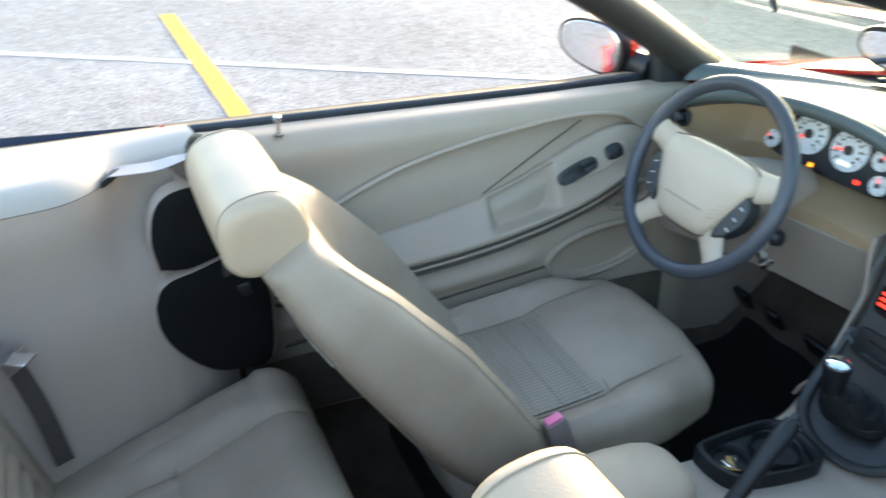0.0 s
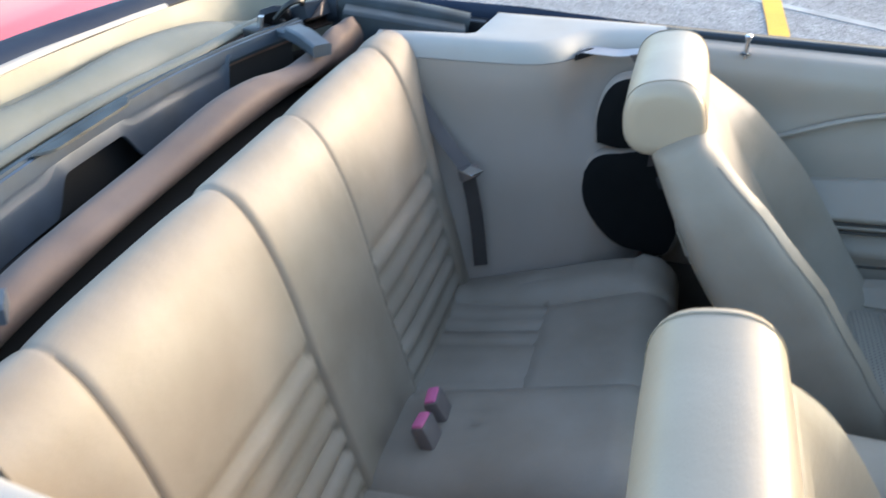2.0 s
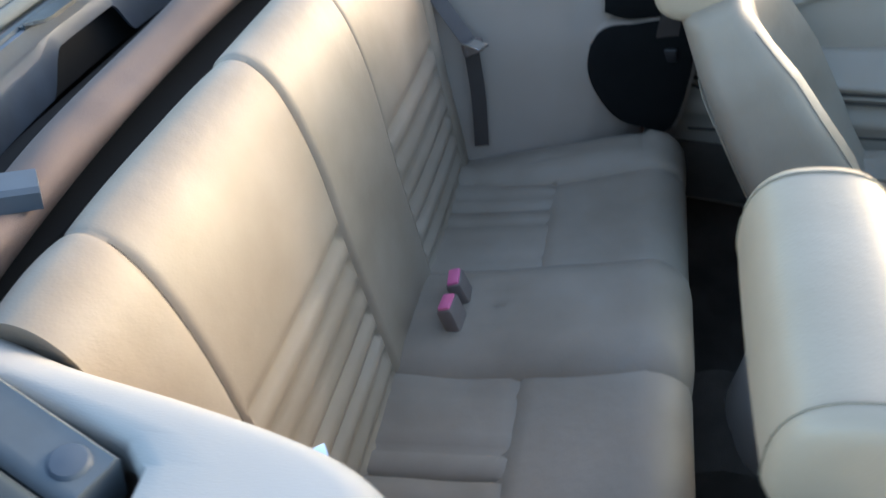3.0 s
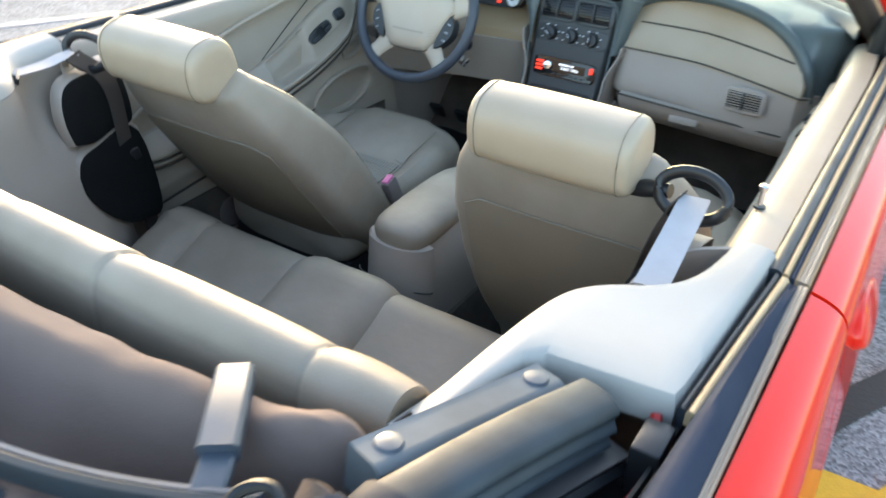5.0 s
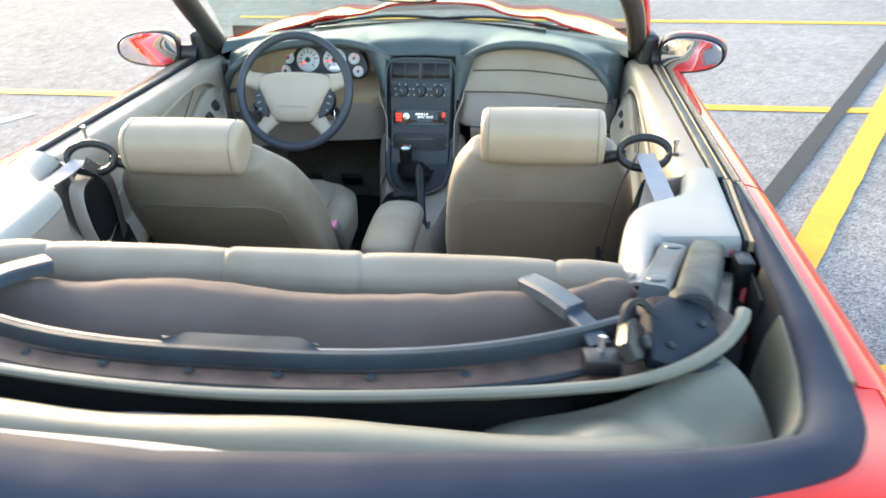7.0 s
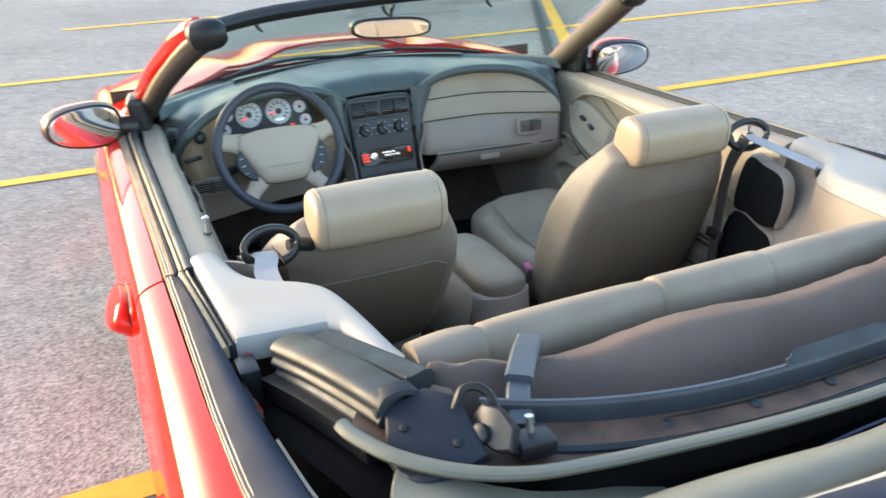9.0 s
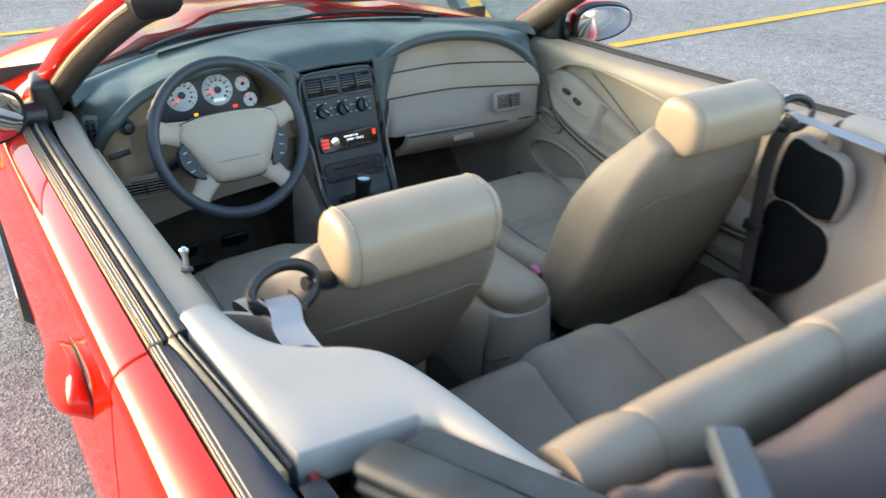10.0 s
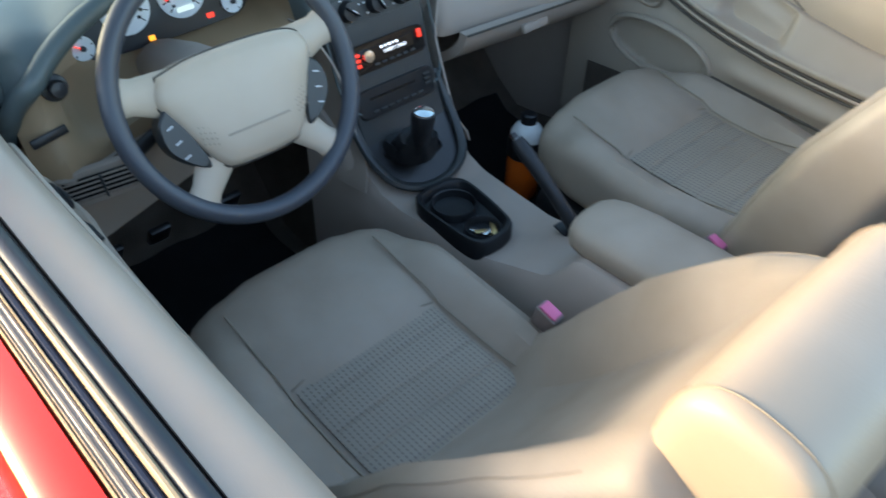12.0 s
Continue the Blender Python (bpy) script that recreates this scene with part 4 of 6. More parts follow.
def front_seat(s, lean):
    base = part("front_seat", Geo().box((0.40, 0.44, 0.16), pose(0, 0.52, 0.34), 0.03), BLACK, car, "tan leather bucket seat with a large headrest")
    # backrest
    line = [(0.062 + (y - 0.062) * lean, z) for y, z in ((0.43, 0.425), (0.395, 0.475), (0.310, 0.565), (0.222, 0.682), (0.130, 0.812), (0.055, 0.928))]
    back = seat_rings(line, 26, ([0, 0.25, 0.55, 0.75, 0.9, 1], [0.205, 0.228, 0.234, 0.224, 0.202, 0.168]), ([0, 0.5, 0.8, 1], [0.078, 0.066, 0.056, 0.046]), ([0, 0.15, 0.45, 0.65, 0.85, 1], [0.0, 0.022, 0.050, 0.056, 0.036, 0.006]))
    part("backrest", Geo().grid(cap_round(back, amount=0.020), wrap_v=True, cap_u=True), SEAT, base, "tan leather backrest with side bolsters")
    # fine seam where the bolster turns to the side
    for sx in (-1, 1):
        seam_pts = [np.array(back[i][4 if sx > 0 else 16]) for i in range(1, 25)]
        mid_pts = [np.array(back[i]).mean(axis=0) for i in range(1, 25)]
        line_a = spline([c + (p - c) * 1.002 for p, c in zip(seam_pts, mid_pts)], 110)
        part("side_seam", Geo().tube(line_a, 0.0007, 5), STITCH, base, "fine seam along the bolster")
    # rear panel, flush in the back of the seat, with a rounded top
    rows = []
    rear = [k for k, p in enumerate(squircle(1.0, 1.0, 3.6, 40)) if p[1] < -0.70]
    rear.sort(key=lambda k: squircle(1.0, 1.0, 3.6, 40)[k][0])
    stack = np.array(back)[:, rear]
    level = stack[:, :, 2].mean(axis=1)
    for j in range(stack.shape[1]):
        u = -1 + 2 * j / (stack.shape[1] - 1)
        top = 0.808 - 0.030 * max(0, abs(u) - 0.70) ** 2 / 0.30 ** 2
        row = []
        for v in np.linspace(0, 1, 18):
            z = level[0] + (top - level[0]) * v
            row.append([np.interp(z, level, stack[:, j, a]) for a in range(3)])
        row = [np.array(row[0]) + (0, 0.02, -0.075)] + row
        rows.append(row)
    P = np.array(rows)
    P[:, :, 1] -= 0.0035
    part("back_panel", Geo().sheet(P, 0.010), BACKPANEL, base, "darker tan vinyl seat back panel")
    edge = P[:, -1]
    part("panel_seam", Geo().tube(edge + (0, -0.001, 0.001), 0.0016, 6), BACKPANEL, base)
    # headrest roll
    rows = []
    prof = []
    for q in np.linspace(0, 2 * math.pi, 36, endpoint=False):
        c, sn = math.cos(q), math.sin(q)
        k = (abs(c) ** 2.7 + abs(sn) ** 2.7) ** (-1 / 2.7)
        prof.append((0.059 * c * k * (1 - 0.08 * sn), 0.0575 * sn * k))
    tilt = radians(10)
    for x, sc in ((-0.136, 0.25), (-0.1355, 0.62), (-0.133, 0.86), (-0.127, 0.955), (-0.119, 0.985), (-0.108, 0.985), (-0.085, 1), (-0.043, 1.012), (0, 1.016), (0.043, 1.012), (0.085, 1), (0.108, 0.985), (0.119, 0.985), (0.127, 0.955), (0.133, 0.86), (0.1355, 0.62), (0.136, 0.25)):
        ring = []
        for a, b in prof:
            b2 = b * (1.0 + 0.0 * a)
            yy, zz = a * math.cos(tilt) - b2 * math.sin(tilt), a * math.sin(tilt) + b2 * math.cos(tilt)
            ring.append((x, 0.026 + yy * sc, 0.972 + zz * sc))
        rows.append(ring)
    head = part("headrest", Geo().grid(rows, wrap_v=True, cap_u=True), LEATHER, base, "tan leather roll headrest with piped ends")
    for x in (-0.1175, 0.1175):
        ring = [(x, 0.026 + (a * math.cos(tilt) - b * math.sin(tilt)) * 0.992, 0.972 + (a * math.sin(tilt) + b * math.cos(tilt)) * 0.992) for a, b in prof]
        part("piping", Geo().tube(ring, 0.0010, 6, closed=True), BACKPANEL, base)
    # cushion: rings along y
    reach = 0.45 if s < 0 else 0.385
    rows = []
    for i, v in enumerate(np.linspace(0, 1, 20)):
        y = 0.33 + reach * v
        half = lerp(v, [0, 0.3, 0.8, 1], [0.205, 0.225, 0.225, 0.205])
        zc = 0.462 + 0.040 * v
        hh = 0.072
        ring = []
        for px, pz in squircle(half, hh, 3.4, 44):
            k = step(0.55, 0.85, abs(px) / half)
            z = zc + pz
            if pz > 0:
                z += 0.030 * k * step(1.0, 0.75, v) - 0.020 * (1 - k) * math.sin(math.pi * v) + 0.012 * (1 - k) * step(0.60, 0.66, v)
                z -= 0.008 * bell((abs(px) / half - 0.62) / 0.04, 1)
            ring.append((px, y, z))
        rows.append(ring)
    part("seat_cushion", Geo().grid(cap_round(rows, amount=0.04), wrap_v=True, cap_u=True), SEAT, base, "tan leather seat cushion with a woven insert")
    # insert with fine ribs, and the seams, on the cushion's top
    def top(x, y):
        v = (y - 0.33) / reach
        half = lerp(v, [0, 0.3, 0.8, 1], [0.205, 0.225, 0.225, 0.205])
        a = min(0.999, abs(x) / half)
        k = step(0.55, 0.85, a)
        z = 0.462 + 0.040 * v + 0.072 * (1 - a ** 3.4) ** (1 / 3.4)
        z += 0.030 * k * step(1.0, 0.75, v) - 0.020 * (1 - k) * math.sin(math.pi * v) + 0.012 * (1 - k) * step(0.60, 0.66, v)
        return z - 0.008 * bell((a - 0.62) / 0.04, 1)
    rows = []
    for u in np.linspace(-1, 1, 40):
        rows.append([(0.128 * u, y, top(0.128 * u, y) + 0.0025 - 0.0028 * bell(((y - 0.33) / 0.054) % 1 - 0.5, 0.045)) for y in np.linspace(0.33, 0.33 + reach * 0.61, 72)])
    part("seat_insert", Geo().sheet(np.array(rows), 0.004), INSERT, base, "grey-tan perforated leather seat insert in cross panels")
    for sx in (-1, 1):
        part("seam", Geo().tube([(sx * 0.139, y, top(0.139, y) + 0.0055) for y in np.linspace(0.33, 0.315 + reach, 30)], 0.0018, 6), BACKPANEL, base)
    part("seam", Geo().tube([(x, 0.335 + reach * 0.61 + 0.012 * math.cos(x * 11), top(x, 0.335 + reach * 0.61) + 0.0016) for x in np.linspace(-0.132, 0.132, 20)], 0.0016, 6), BACKPANEL, base)
    part("recliner_cover", Geo().prism(squircle(0.10, 0.045, 3, 24), 0.02, pose(s * 0.238, 0.38, 0.42, 90, 0, 90 * s)), TAUPEPLASTIC, base, "taupe recliner cover")
    # belt guide loop on the outboard shoulder
    loop = []
    for q in np.linspace(0, 2 * math.pi, 28, endpoint=False):
        loop.append((s * (0.220 + 0.052 * math.cos(q)), 0.005 + 0.012 * math.sin(q) - 0.010 * math.cos(q), 0.945 + 0.031 * math.sin(q) + 0.004 * math.cos(q)))
    part("belt_guide", Geo().tube(loop, 0.0072, 10, closed=True, flat=1.3), BLACK, base, "black looped belt guide")
    part("belt_guide_arm", Geo().tube([(s * 0.12, 0.035, 0.915), (s * 0.16, 0.025, 0.93), (s * 0.185, 0.02, 0.935)], [0.014, 0.014, 0.011], 10), BLACK, base)
    return base


seat_right = front_seat(1, 0.58)
seat_right.location = (0.402, 0.010, 0.002)
seat_left = front_seat(-1, 1.0)
seat_left.location = (-0.389, -0.064, -0.014)


# ---- rear bench ----
BACK_PROF = spline([(-0.362, 0.43), (-0.392, 0.55), (-0.433, 0.70), (-0.466, 0.82), (-0.496, 0.896), (-0.522, 0.932), (-0.549, 0.944), (-0.572, 0.937), (-0.587, 0.914), (-0.592, 0.868), (-0.593, 0.70)], 150)
rows = []
xs = np.concatenate([np.linspace(-0.525, -0.44, 14), np.linspace(-0.435, -0.405, 9), np.linspace(-0.395, -0.125, 20), np.linspace(-0.12, -0.095, 7), np.linspace(-0.085, 0.085, 12), np.linspace(0.095, 0.12, 7), np.linspace(0.125, 0.395, 20), np.linspace(0.405, 0.435, 9), np.linspace(0.44, 0.525, 14)])
tang = np.gradient(BACK_PROF, axis=0)
tang /= np.linalg.norm(tang, axis=1, keepdims=True)
nrm2 = np.stack([tang[:, 1], -tang[:, 0]], 1)       # towards the front and up
for x in xs:
    row = []
    ax = abs(x)
    for (y, z), nn in zip(BACK_PROF, nrm2):
        gr = 0.35 + 0.65 * step(-0.55, -0.51, y)
        off = -0.005 * gr * bell(ax - 0.11, 0.0035) - 0.0055 * gr * bell(ax - 0.42, 0.0035)
        mid = 0 if ax < 0.11 else (ax - 0.265) / 0.155 if ax < 0.42 else (ax - 0.49) / 0.07
        off += 0.004 * (1 - min(1, abs(mid)) ** 3.5) - 0.002
        if 0.118 < ax < 0.412 and y > -0.50:
            low = step(0.735, 0.725, z) * step(0.46, 0.47, z)
            off += low * (0.016 * abs(math.sin((z - 0.45) / 0.040 * math.pi)) ** 0.42 - 0.015) - 0.007 * bell(z - 0.735, 0.006)
        if ax > 0.42:
            off -= 0.05 * ((ax - 0.42) / 0.14) ** 2 * step(0.93, 0.78, z) + 0.006 * ((ax - 0.42) / 0.14) ** 3
        drop = 0.005 * step(0.46, 0.56, ax) * step(0.7, 0.93, z)
        row.append((x, y + nn[0] * off, z + nn[1] * off - drop))
    rows.append(row)
bench = part("rear_seat", Geo().box((1.0, 0.36, 0.12), pose(0, -0.19, 0.40), 0.03), TRIM, car, "tan leather rear bench seat with ribbed inserts")
part("bench_backrest", Geo().sheet(np.array(rows), -0.03), SEAT, bench, "tan leather rear backrest with ribbed panels", True, 70)
for x0 in (-0.42, -0.11, 0.11, 0.42):
    part("bench_seam", Geo().tube([(x0, y + nn[0] * -0.0068, z + nn[1] * -0.0068) for (y, z), nn in list(zip(BACK_PROF, nrm2))[4:104:2]], 0.0017, 6), PIPING, bench)
rows = []
for x in xs * 0.96:
    ax = abs(x)
    row = []
    for v in np.linspace(0, 1, 48):
        if v < 0.8:
            y = -0.40 + 0.37 * v / 0.8
            z = 0.448 + 0.110 * (v / 0.8) ** 1.1 - 0.04 * step(0.36, 0.50, ax) * (1 - v)
        else:
            q = (v - 0.8) / 0.2 * math.pi / 1.7
            y = -0.03 + 0.045 * math.sin(q)
            z = 0.56 - 0.045 * (1 - math.cos(q)) - 0.10 * step(0.9, 1, v)
        off = -0.014 * bell(ax - 0.105, 0.006) - 0.013 * bell(ax - 0.375, 0.008)
        off += 0.014 * step(0.10, 0.07, ax)
        off += 0.016 * step(0.375, 0.41, ax) * step(0.95, 0.6, v) - 0.03 * step(0.46, 0.505, ax)
        if 0.11 < ax < 0.37:
            off += -0.012 * math.sin(math.pi * min(1, v)) - 0.010 * bell(v - 0.46, 0.012)
            if v < 0.46:
                off += -0.009 * bell(((ax - 0.13) / 0.044) % 1 - 0.5, 0.09)
        off += 0.004 * noise.noise(Vector((x * 9, y * 9, 3)))
        # puckered leather beside the bolster and at the buckles
        off += 0.010 * noise.noise(Vector((x * 30, y * 14, 8))) * bell(ax - 0.395, 0.035) * step(0.75, 0.3, v)
        off += 0.006 * math.sin(x * 260) * step(0.09, 0.05, ax) * bell(v - 0.36, 0.07)
        row.append((x, y, z + off))
    rows.append(row)
part("bench_cushion", Geo().sheet(np.array(rows), -0.03), SEAT, bench, "tan leather rear seat cushion", True, 70)
for k, (x, tilt) in enumerate(((-0.034, 6), (0.024, -4))):
    m = pose(x, -0.312, 0.532, 24, 0, tilt)
    b = part("rear_buckle", Geo().box((0.042, 0.026, 0.085), m @ pose(0, 0, -0.018), 0.006), TAUPEPLASTIC, car, "taupe rear seat belt buckle")
    part("release_button", Geo().box((0.034, 0.019, 0.008), m @ pose(0, 0, 0.024), 0.003), PINK, b, "pink release button")
    part("buckle_pocket", Geo().prism(squircle(0.032, 0.022, 3, 20), 0.008, pose(x, -0.310, 0.4965, 14, 0, 0)), BLACK, b)

# ---- rear side trim, covers and speakers ----
COVER_IN = [(0.533, -0.578), (0.552, -0.50), (0.572, -0.40), (0.588, -0.30), (0.600, -0.22), (0.617, -0.15), (0.645, -0.095), (0.680, -0.06), (0.705, -0.040)]
COVER_EDGE = [(0.524, -0.580), (0.542, -0.50), (0.554, -0.40), (0.565, -0.325), (0.579, -0.275), (0.606, -0.240), (0.646, -0.213), (0.676, -0.184), (0.693, -0.148), (0.703, -0.105), (0.711, -0.050)]
for s in (1, -1):
    inn = spline([(*p, 0) for p in COVER_EDGE], 44)
    # the rear outer corner is square: rebuild that run with straight legs
    leg = []
    for a, b, n in (((0.552, -0.582), (0.583, -0.425), 14), ((0.583, -0.425), (0.604, -0.402), 4), ((0.604, -0.402), (0.734, -0.390), 8), ((0.734, -0.390), (0.752, -0.044), 18)):
        for i in range(n):
            leg.append((a[0] + (b[0] - a[0]) * i / n, a[1] + (b[1] - a[1]) * i / n, 0))
    out = np.array(leg)
    rows = []
    for p, q in zip(inn, out):
        row = []
        d = q - p
        w = np.linalg.norm(d)
        d = d / w
        r = min(0.022, w * 0.6)
        # wall, rolled inner edge, flat top, dropped outer edge
        wx = np.interp(p[1], [e[1] for e in COVER_IN], [e[0] for e in COVER_IN])
        for zz in np.linspace(0.45, 0.866, 13):
            lean = (0.905 - zz) * 0.22
            k = step(0.70, 0.872, zz)
            row.append(((wx - lean) * (1 - k) + (p[0] - 0.012) * k, p[1], zz))
        row.append((p[0] - 0.010, p[1], 0.876))
        for q_ in np.linspace(0, math.pi / 2, 8):
            row.append((p[0] + r * (1 - math.cos(q_)) * d[0] - 0.01 * (1 - q_ / 1.571), p[1] + r * (1 - math.cos(q_)) * d[1], 0.892 + 0.031 * math.sin(q_)))
        for k in (0.3, 0.6, 0.9):
            e = p + d * (r + (w - r) * k)
            row.append((e[0], e[1], 0.924))
        row.append((q[0], q[1], 0.9215))
        row.append((q[0] + 0.001, q[1] - 0.002, 0.916))
        row.append((q[0] + 0.001, q[1] - 0.002, 0.888))
        rows.append(row)
    P = np.array(rows) * (s, 1, 1)
    # side trim and pale cover share one outline, split below the roll
    part("side_trim", Geo().sheet(P[:, :15], 0.006 * s), TRIM, car, "taupe moulded rear side trim panel")
    cover = part("well_cover", Geo().sheet(P[:, 14:], 0.006 * s), PALE, car, "pale grey-tan hinged roof well cover", True, 50)
    part("cover_screw", Geo().disc([(0, 0), (0.007, 0), (0.006, 0.003), (0, 0.004)], pose(s * 0.69, -0.3975, 0.905, 90, 0, 0), 12), BLACK, cover, "black screw")
    wall_x = lambda y, z: np.interp(y, [p[1] for p in COVER_IN], [p[0] for p in COVER_IN]) - (0.905 - z) * 0.22
    part("trim_groove", Geo().tube([(s * (wall_x(y, 0.645) + 0.0002), y, 0.645) for y in np.linspace(-0.45, -0.17, 14)], 0.0022, 6), PIPING, car)
    # front return of the side panel to the door post
    rows = []
    for u in np.linspace(0, 1, 10):
        rows.append([(s * (wall_x(-0.10, z) + 0.0 + (0.72 - wall_x(-0.10, z)) * u), -0.10 + 0.075 * u ** 0.6, z) for z in np.linspace(0.40, 0.90, 10)])
    part("post_trim", Geo().sheet(np.array(rows), 0.006), TRIM, car, "taupe door post trim")
    # speaker pod with two black cloth grilles
    up = [(-0.155, 0.757), (-0.160, 0.80), (-0.148, 0.845), (-0.12, 0.868), (-0.06, 0.873), (0.01, 0.872), (0.012, 0.76), (-0.05, 0.755), (-0.11, 0.748)]
    lo = [(-0.172, 0.70), (-0.155, 0.728), (-0.11, 0.738), (0.012, 0.735), (0.014, 0.56), (-0.05, 0.553), (-0.10, 0.57), (-0.145, 0.615), (-0.17, 0.66)]
    for k, poly in enumerate((up, lo)):
        closed = np.array([(y, z, 0) for y, z in poly])
        cc = spline(np.concatenate([closed, closed[:1]]), 45)[:-1]
        g = Geo()
        rows = []
        c0 = cc.mean(axis=0)
        for sc, d in ((1.06, -0.02), (1.06, 0.004), (1.0, 0.012)):
            rows.append([(s * (wall_x(-0.16, c0[1] + (z - c0[1]) * sc) - d + 0.001 + 0.20 * max(0, (c0[0] + (y - c0[0]) * sc) + 0.16)), c0[0] + (y - c0[0]) * sc, c0[1] + (z - c0[1]) * sc) for y, z, _ in cc])
        g.grid(rows, wrap_v=True)
        pod = part("speaker_pod", g, TRIM, car, "taupe speaker pod")
        rows = []
        for sc, d in ((1.0, 0.008), (0.985, 0.017), (0.9, 0.020), (0.6, 0.022), (0.3, 0.022), (0.02, 0.022)):
            rows.append([(s * (wall_x(-0.16, c0[1] + (z - c0[1]) * sc) - d + 0.001 + 0.20 * max(0, (c0[0] + (y - c0[0]) * sc) + 0.16)), c0[0] + (y - c0[0]) * sc, c0[1] + (z - c0[1]) * sc) for y, z, _ in cc])
        part("grille_cloth", Geo().grid(rows, wrap_v=True, cap_u=True), BLACKCLOTH, pod, "black cloth speaker grille")
    # belt slot and front belt
    part("belt_slot", Geo().prism([(-0.024, -0.008), (0.022, -0.009), (0.024, 0.004), (-0.008, 0.010), (-0.024, 0.006)], 0.006, pose(s * 0.634, -0.203, 0.900, 75, 0, 35 * s)), BLACK, car, "black belt slot")


def strap(name, path, width, mat, label, across, parent=None, t=0.0016):
    path = spline(path, 24)
    A = np.asarray(across, float)
    if A.ndim == 1:
        A = np.repeat(A[None], len(path), 0)
    else:
        A = spline(A, 24)
    A = A / np.linalg.norm(A, axis=1, keepdims=True)
    return part(name, Geo().sheet(np.array([path - A * width / 2, path, path + A * width / 2]), t), mat, parent, label)


for s, dy, dz, hang in ((1, 0.015, 0.0, (0.578, 0.548, 0.515, 0.495)), (-1, -0.085, -0.012, (0.588, 0.580, 0.565, 0.55))):
    strap("seat_belt", [(s * 0.642, -0.205, 0.905), (s * 0.638, -0.14, 0.912 + dz / 2), (s * 0.628, -0.020 + dy, 0.927 + dz), (s * 0.625, 0.008 + dy, 0.930 + dz)], 0.042, BELT, "grey front seat belt webbing", (1, 0.12 * s, 0), car)
    strap("seat_belt", [(s * 0.606, -0.01 + dy, 0.932 + dz), (s * hang[0], 0.012 + dy * 0.6, 0.85), (s * hang[1], dy * 0.4, 0.70), (s * hang[2], -0.02, 0.51), (s * hang[3], -0.04, 0.36)], 0.042, DARKBELT, "dark brown front seat belt webbing hanging to the floor", (0.25 * s, 1, 0.2), car)
    part("belt_tongue", Geo().box((0.010, 0.050, 0.026), pose(s * (hang[1] - 0.002), dy * 0.4, 0.69, 10, 0, 12 * s), 0.004), BLACK, car, "dark belt tongue on the webbing")
for s in (1, -1):
    strap("seat_belt", [(s * 0.534, -0.572, 0.930), (s * 0.522, -0.530, 0.870), (s * 0.500, -0.462, 0.785), (s * 0.478, -0.388, 0.715)], 0.026, TAUPEBELT, "grey-brown rear seat belt webbing", (0.5 * s, 0.6, 0.5), car)
    strap("seat_belt", [(s * 0.477, -0.384, 0.705), (s * 0.476, -0.366, 0.62), (s * 0.470, -0.352, 0.51)], 0.028, DARKBELT, "brown rear lap belt webbing", (0.3 * s, 1, 0.1), car)
    m = pose(s * 0.470, -0.380, 0.712, 25, 0, 35 * s)
    tg = part("belt_tongue", Geo().box((0.046, 0.014, 0.024), m, 0.005), TAUPEPLASTIC, car, "grey belt tongue")
    part("tongue_plate", Geo().box((0.030, 0.003, 0.046), m @ pose(-s * 0.014, 0.022, 0.006, 70, 0, 0), 0.001), CHROME, tg, "chrome latch plate")

# ---- roof well and folded roof ----
rows = []
for q in [r[6] for r in band_rows() if r[0][1] < -0.46][::2]:
    rows.append([(q[0], q[1], 0.915), (q[0] * 0.985, q[1] * 0.985, 0.87), (q[0] * 0.975, q[1] * 0.975, 0.80), (q[0] * 0.97, q[1] * 0.97, 0.62), (0, -0.75, 0.60)])
part("roof_well", Geo().sheet(np.array(rows), 0.005), WELL, car, "black lined roof well")
wall_rows = [[np.array(p) * (0.992, 0.992, 1) for p in r[:3]] for r in rows if r[0][1] < -0.60]
part("well_lining", Geo().sheet(np.array(wall_rows), 0.004), CANVAS, car, "grey-tan vinyl lining of the roof well")
for s in (1, -1):
    part("well_side", Geo().sheet(np.array([[(s * x, y, z) for z in (0.895, 0.70, 0.42)] for x, y in ((0.752, -0.03), (0.756, -0.20), (0.750, -0.40), (0.738, -0.56))]), 0.004), WELL, car, "black side of the roof well")
part("well_bulkhead", Geo().sheet([[(x, y, z) for y, z in ((-0.635, 0.80), (-0.64, 0.60))] for x in np.linspace(-0.58, 0.58, 9)], 0.01), WELL, car)
part("well_edge_strip", Geo().tube(spline([(0.20, -1.062, 0.893), (0.10, -1.054, 0.910), (0, -1.050, 0.917), (-0.25, -1.040, 0.918), (-0.50, -1.012, 0.915)], 30), 0.014, 8, flat=0.5), PALE, car, "pale vinyl edge strip")

roof = part("folded_roof", Geo().box((0.9, 0.16, 0.10), pose(0, -0.735, 0.80), 0.03), WELL, car, "folded convertible roof of brown lining and grey-tan vinyl")
RAIL = lambda x: -0.828 + 0.066 * (abs(x) / 0.427) ** 2.6
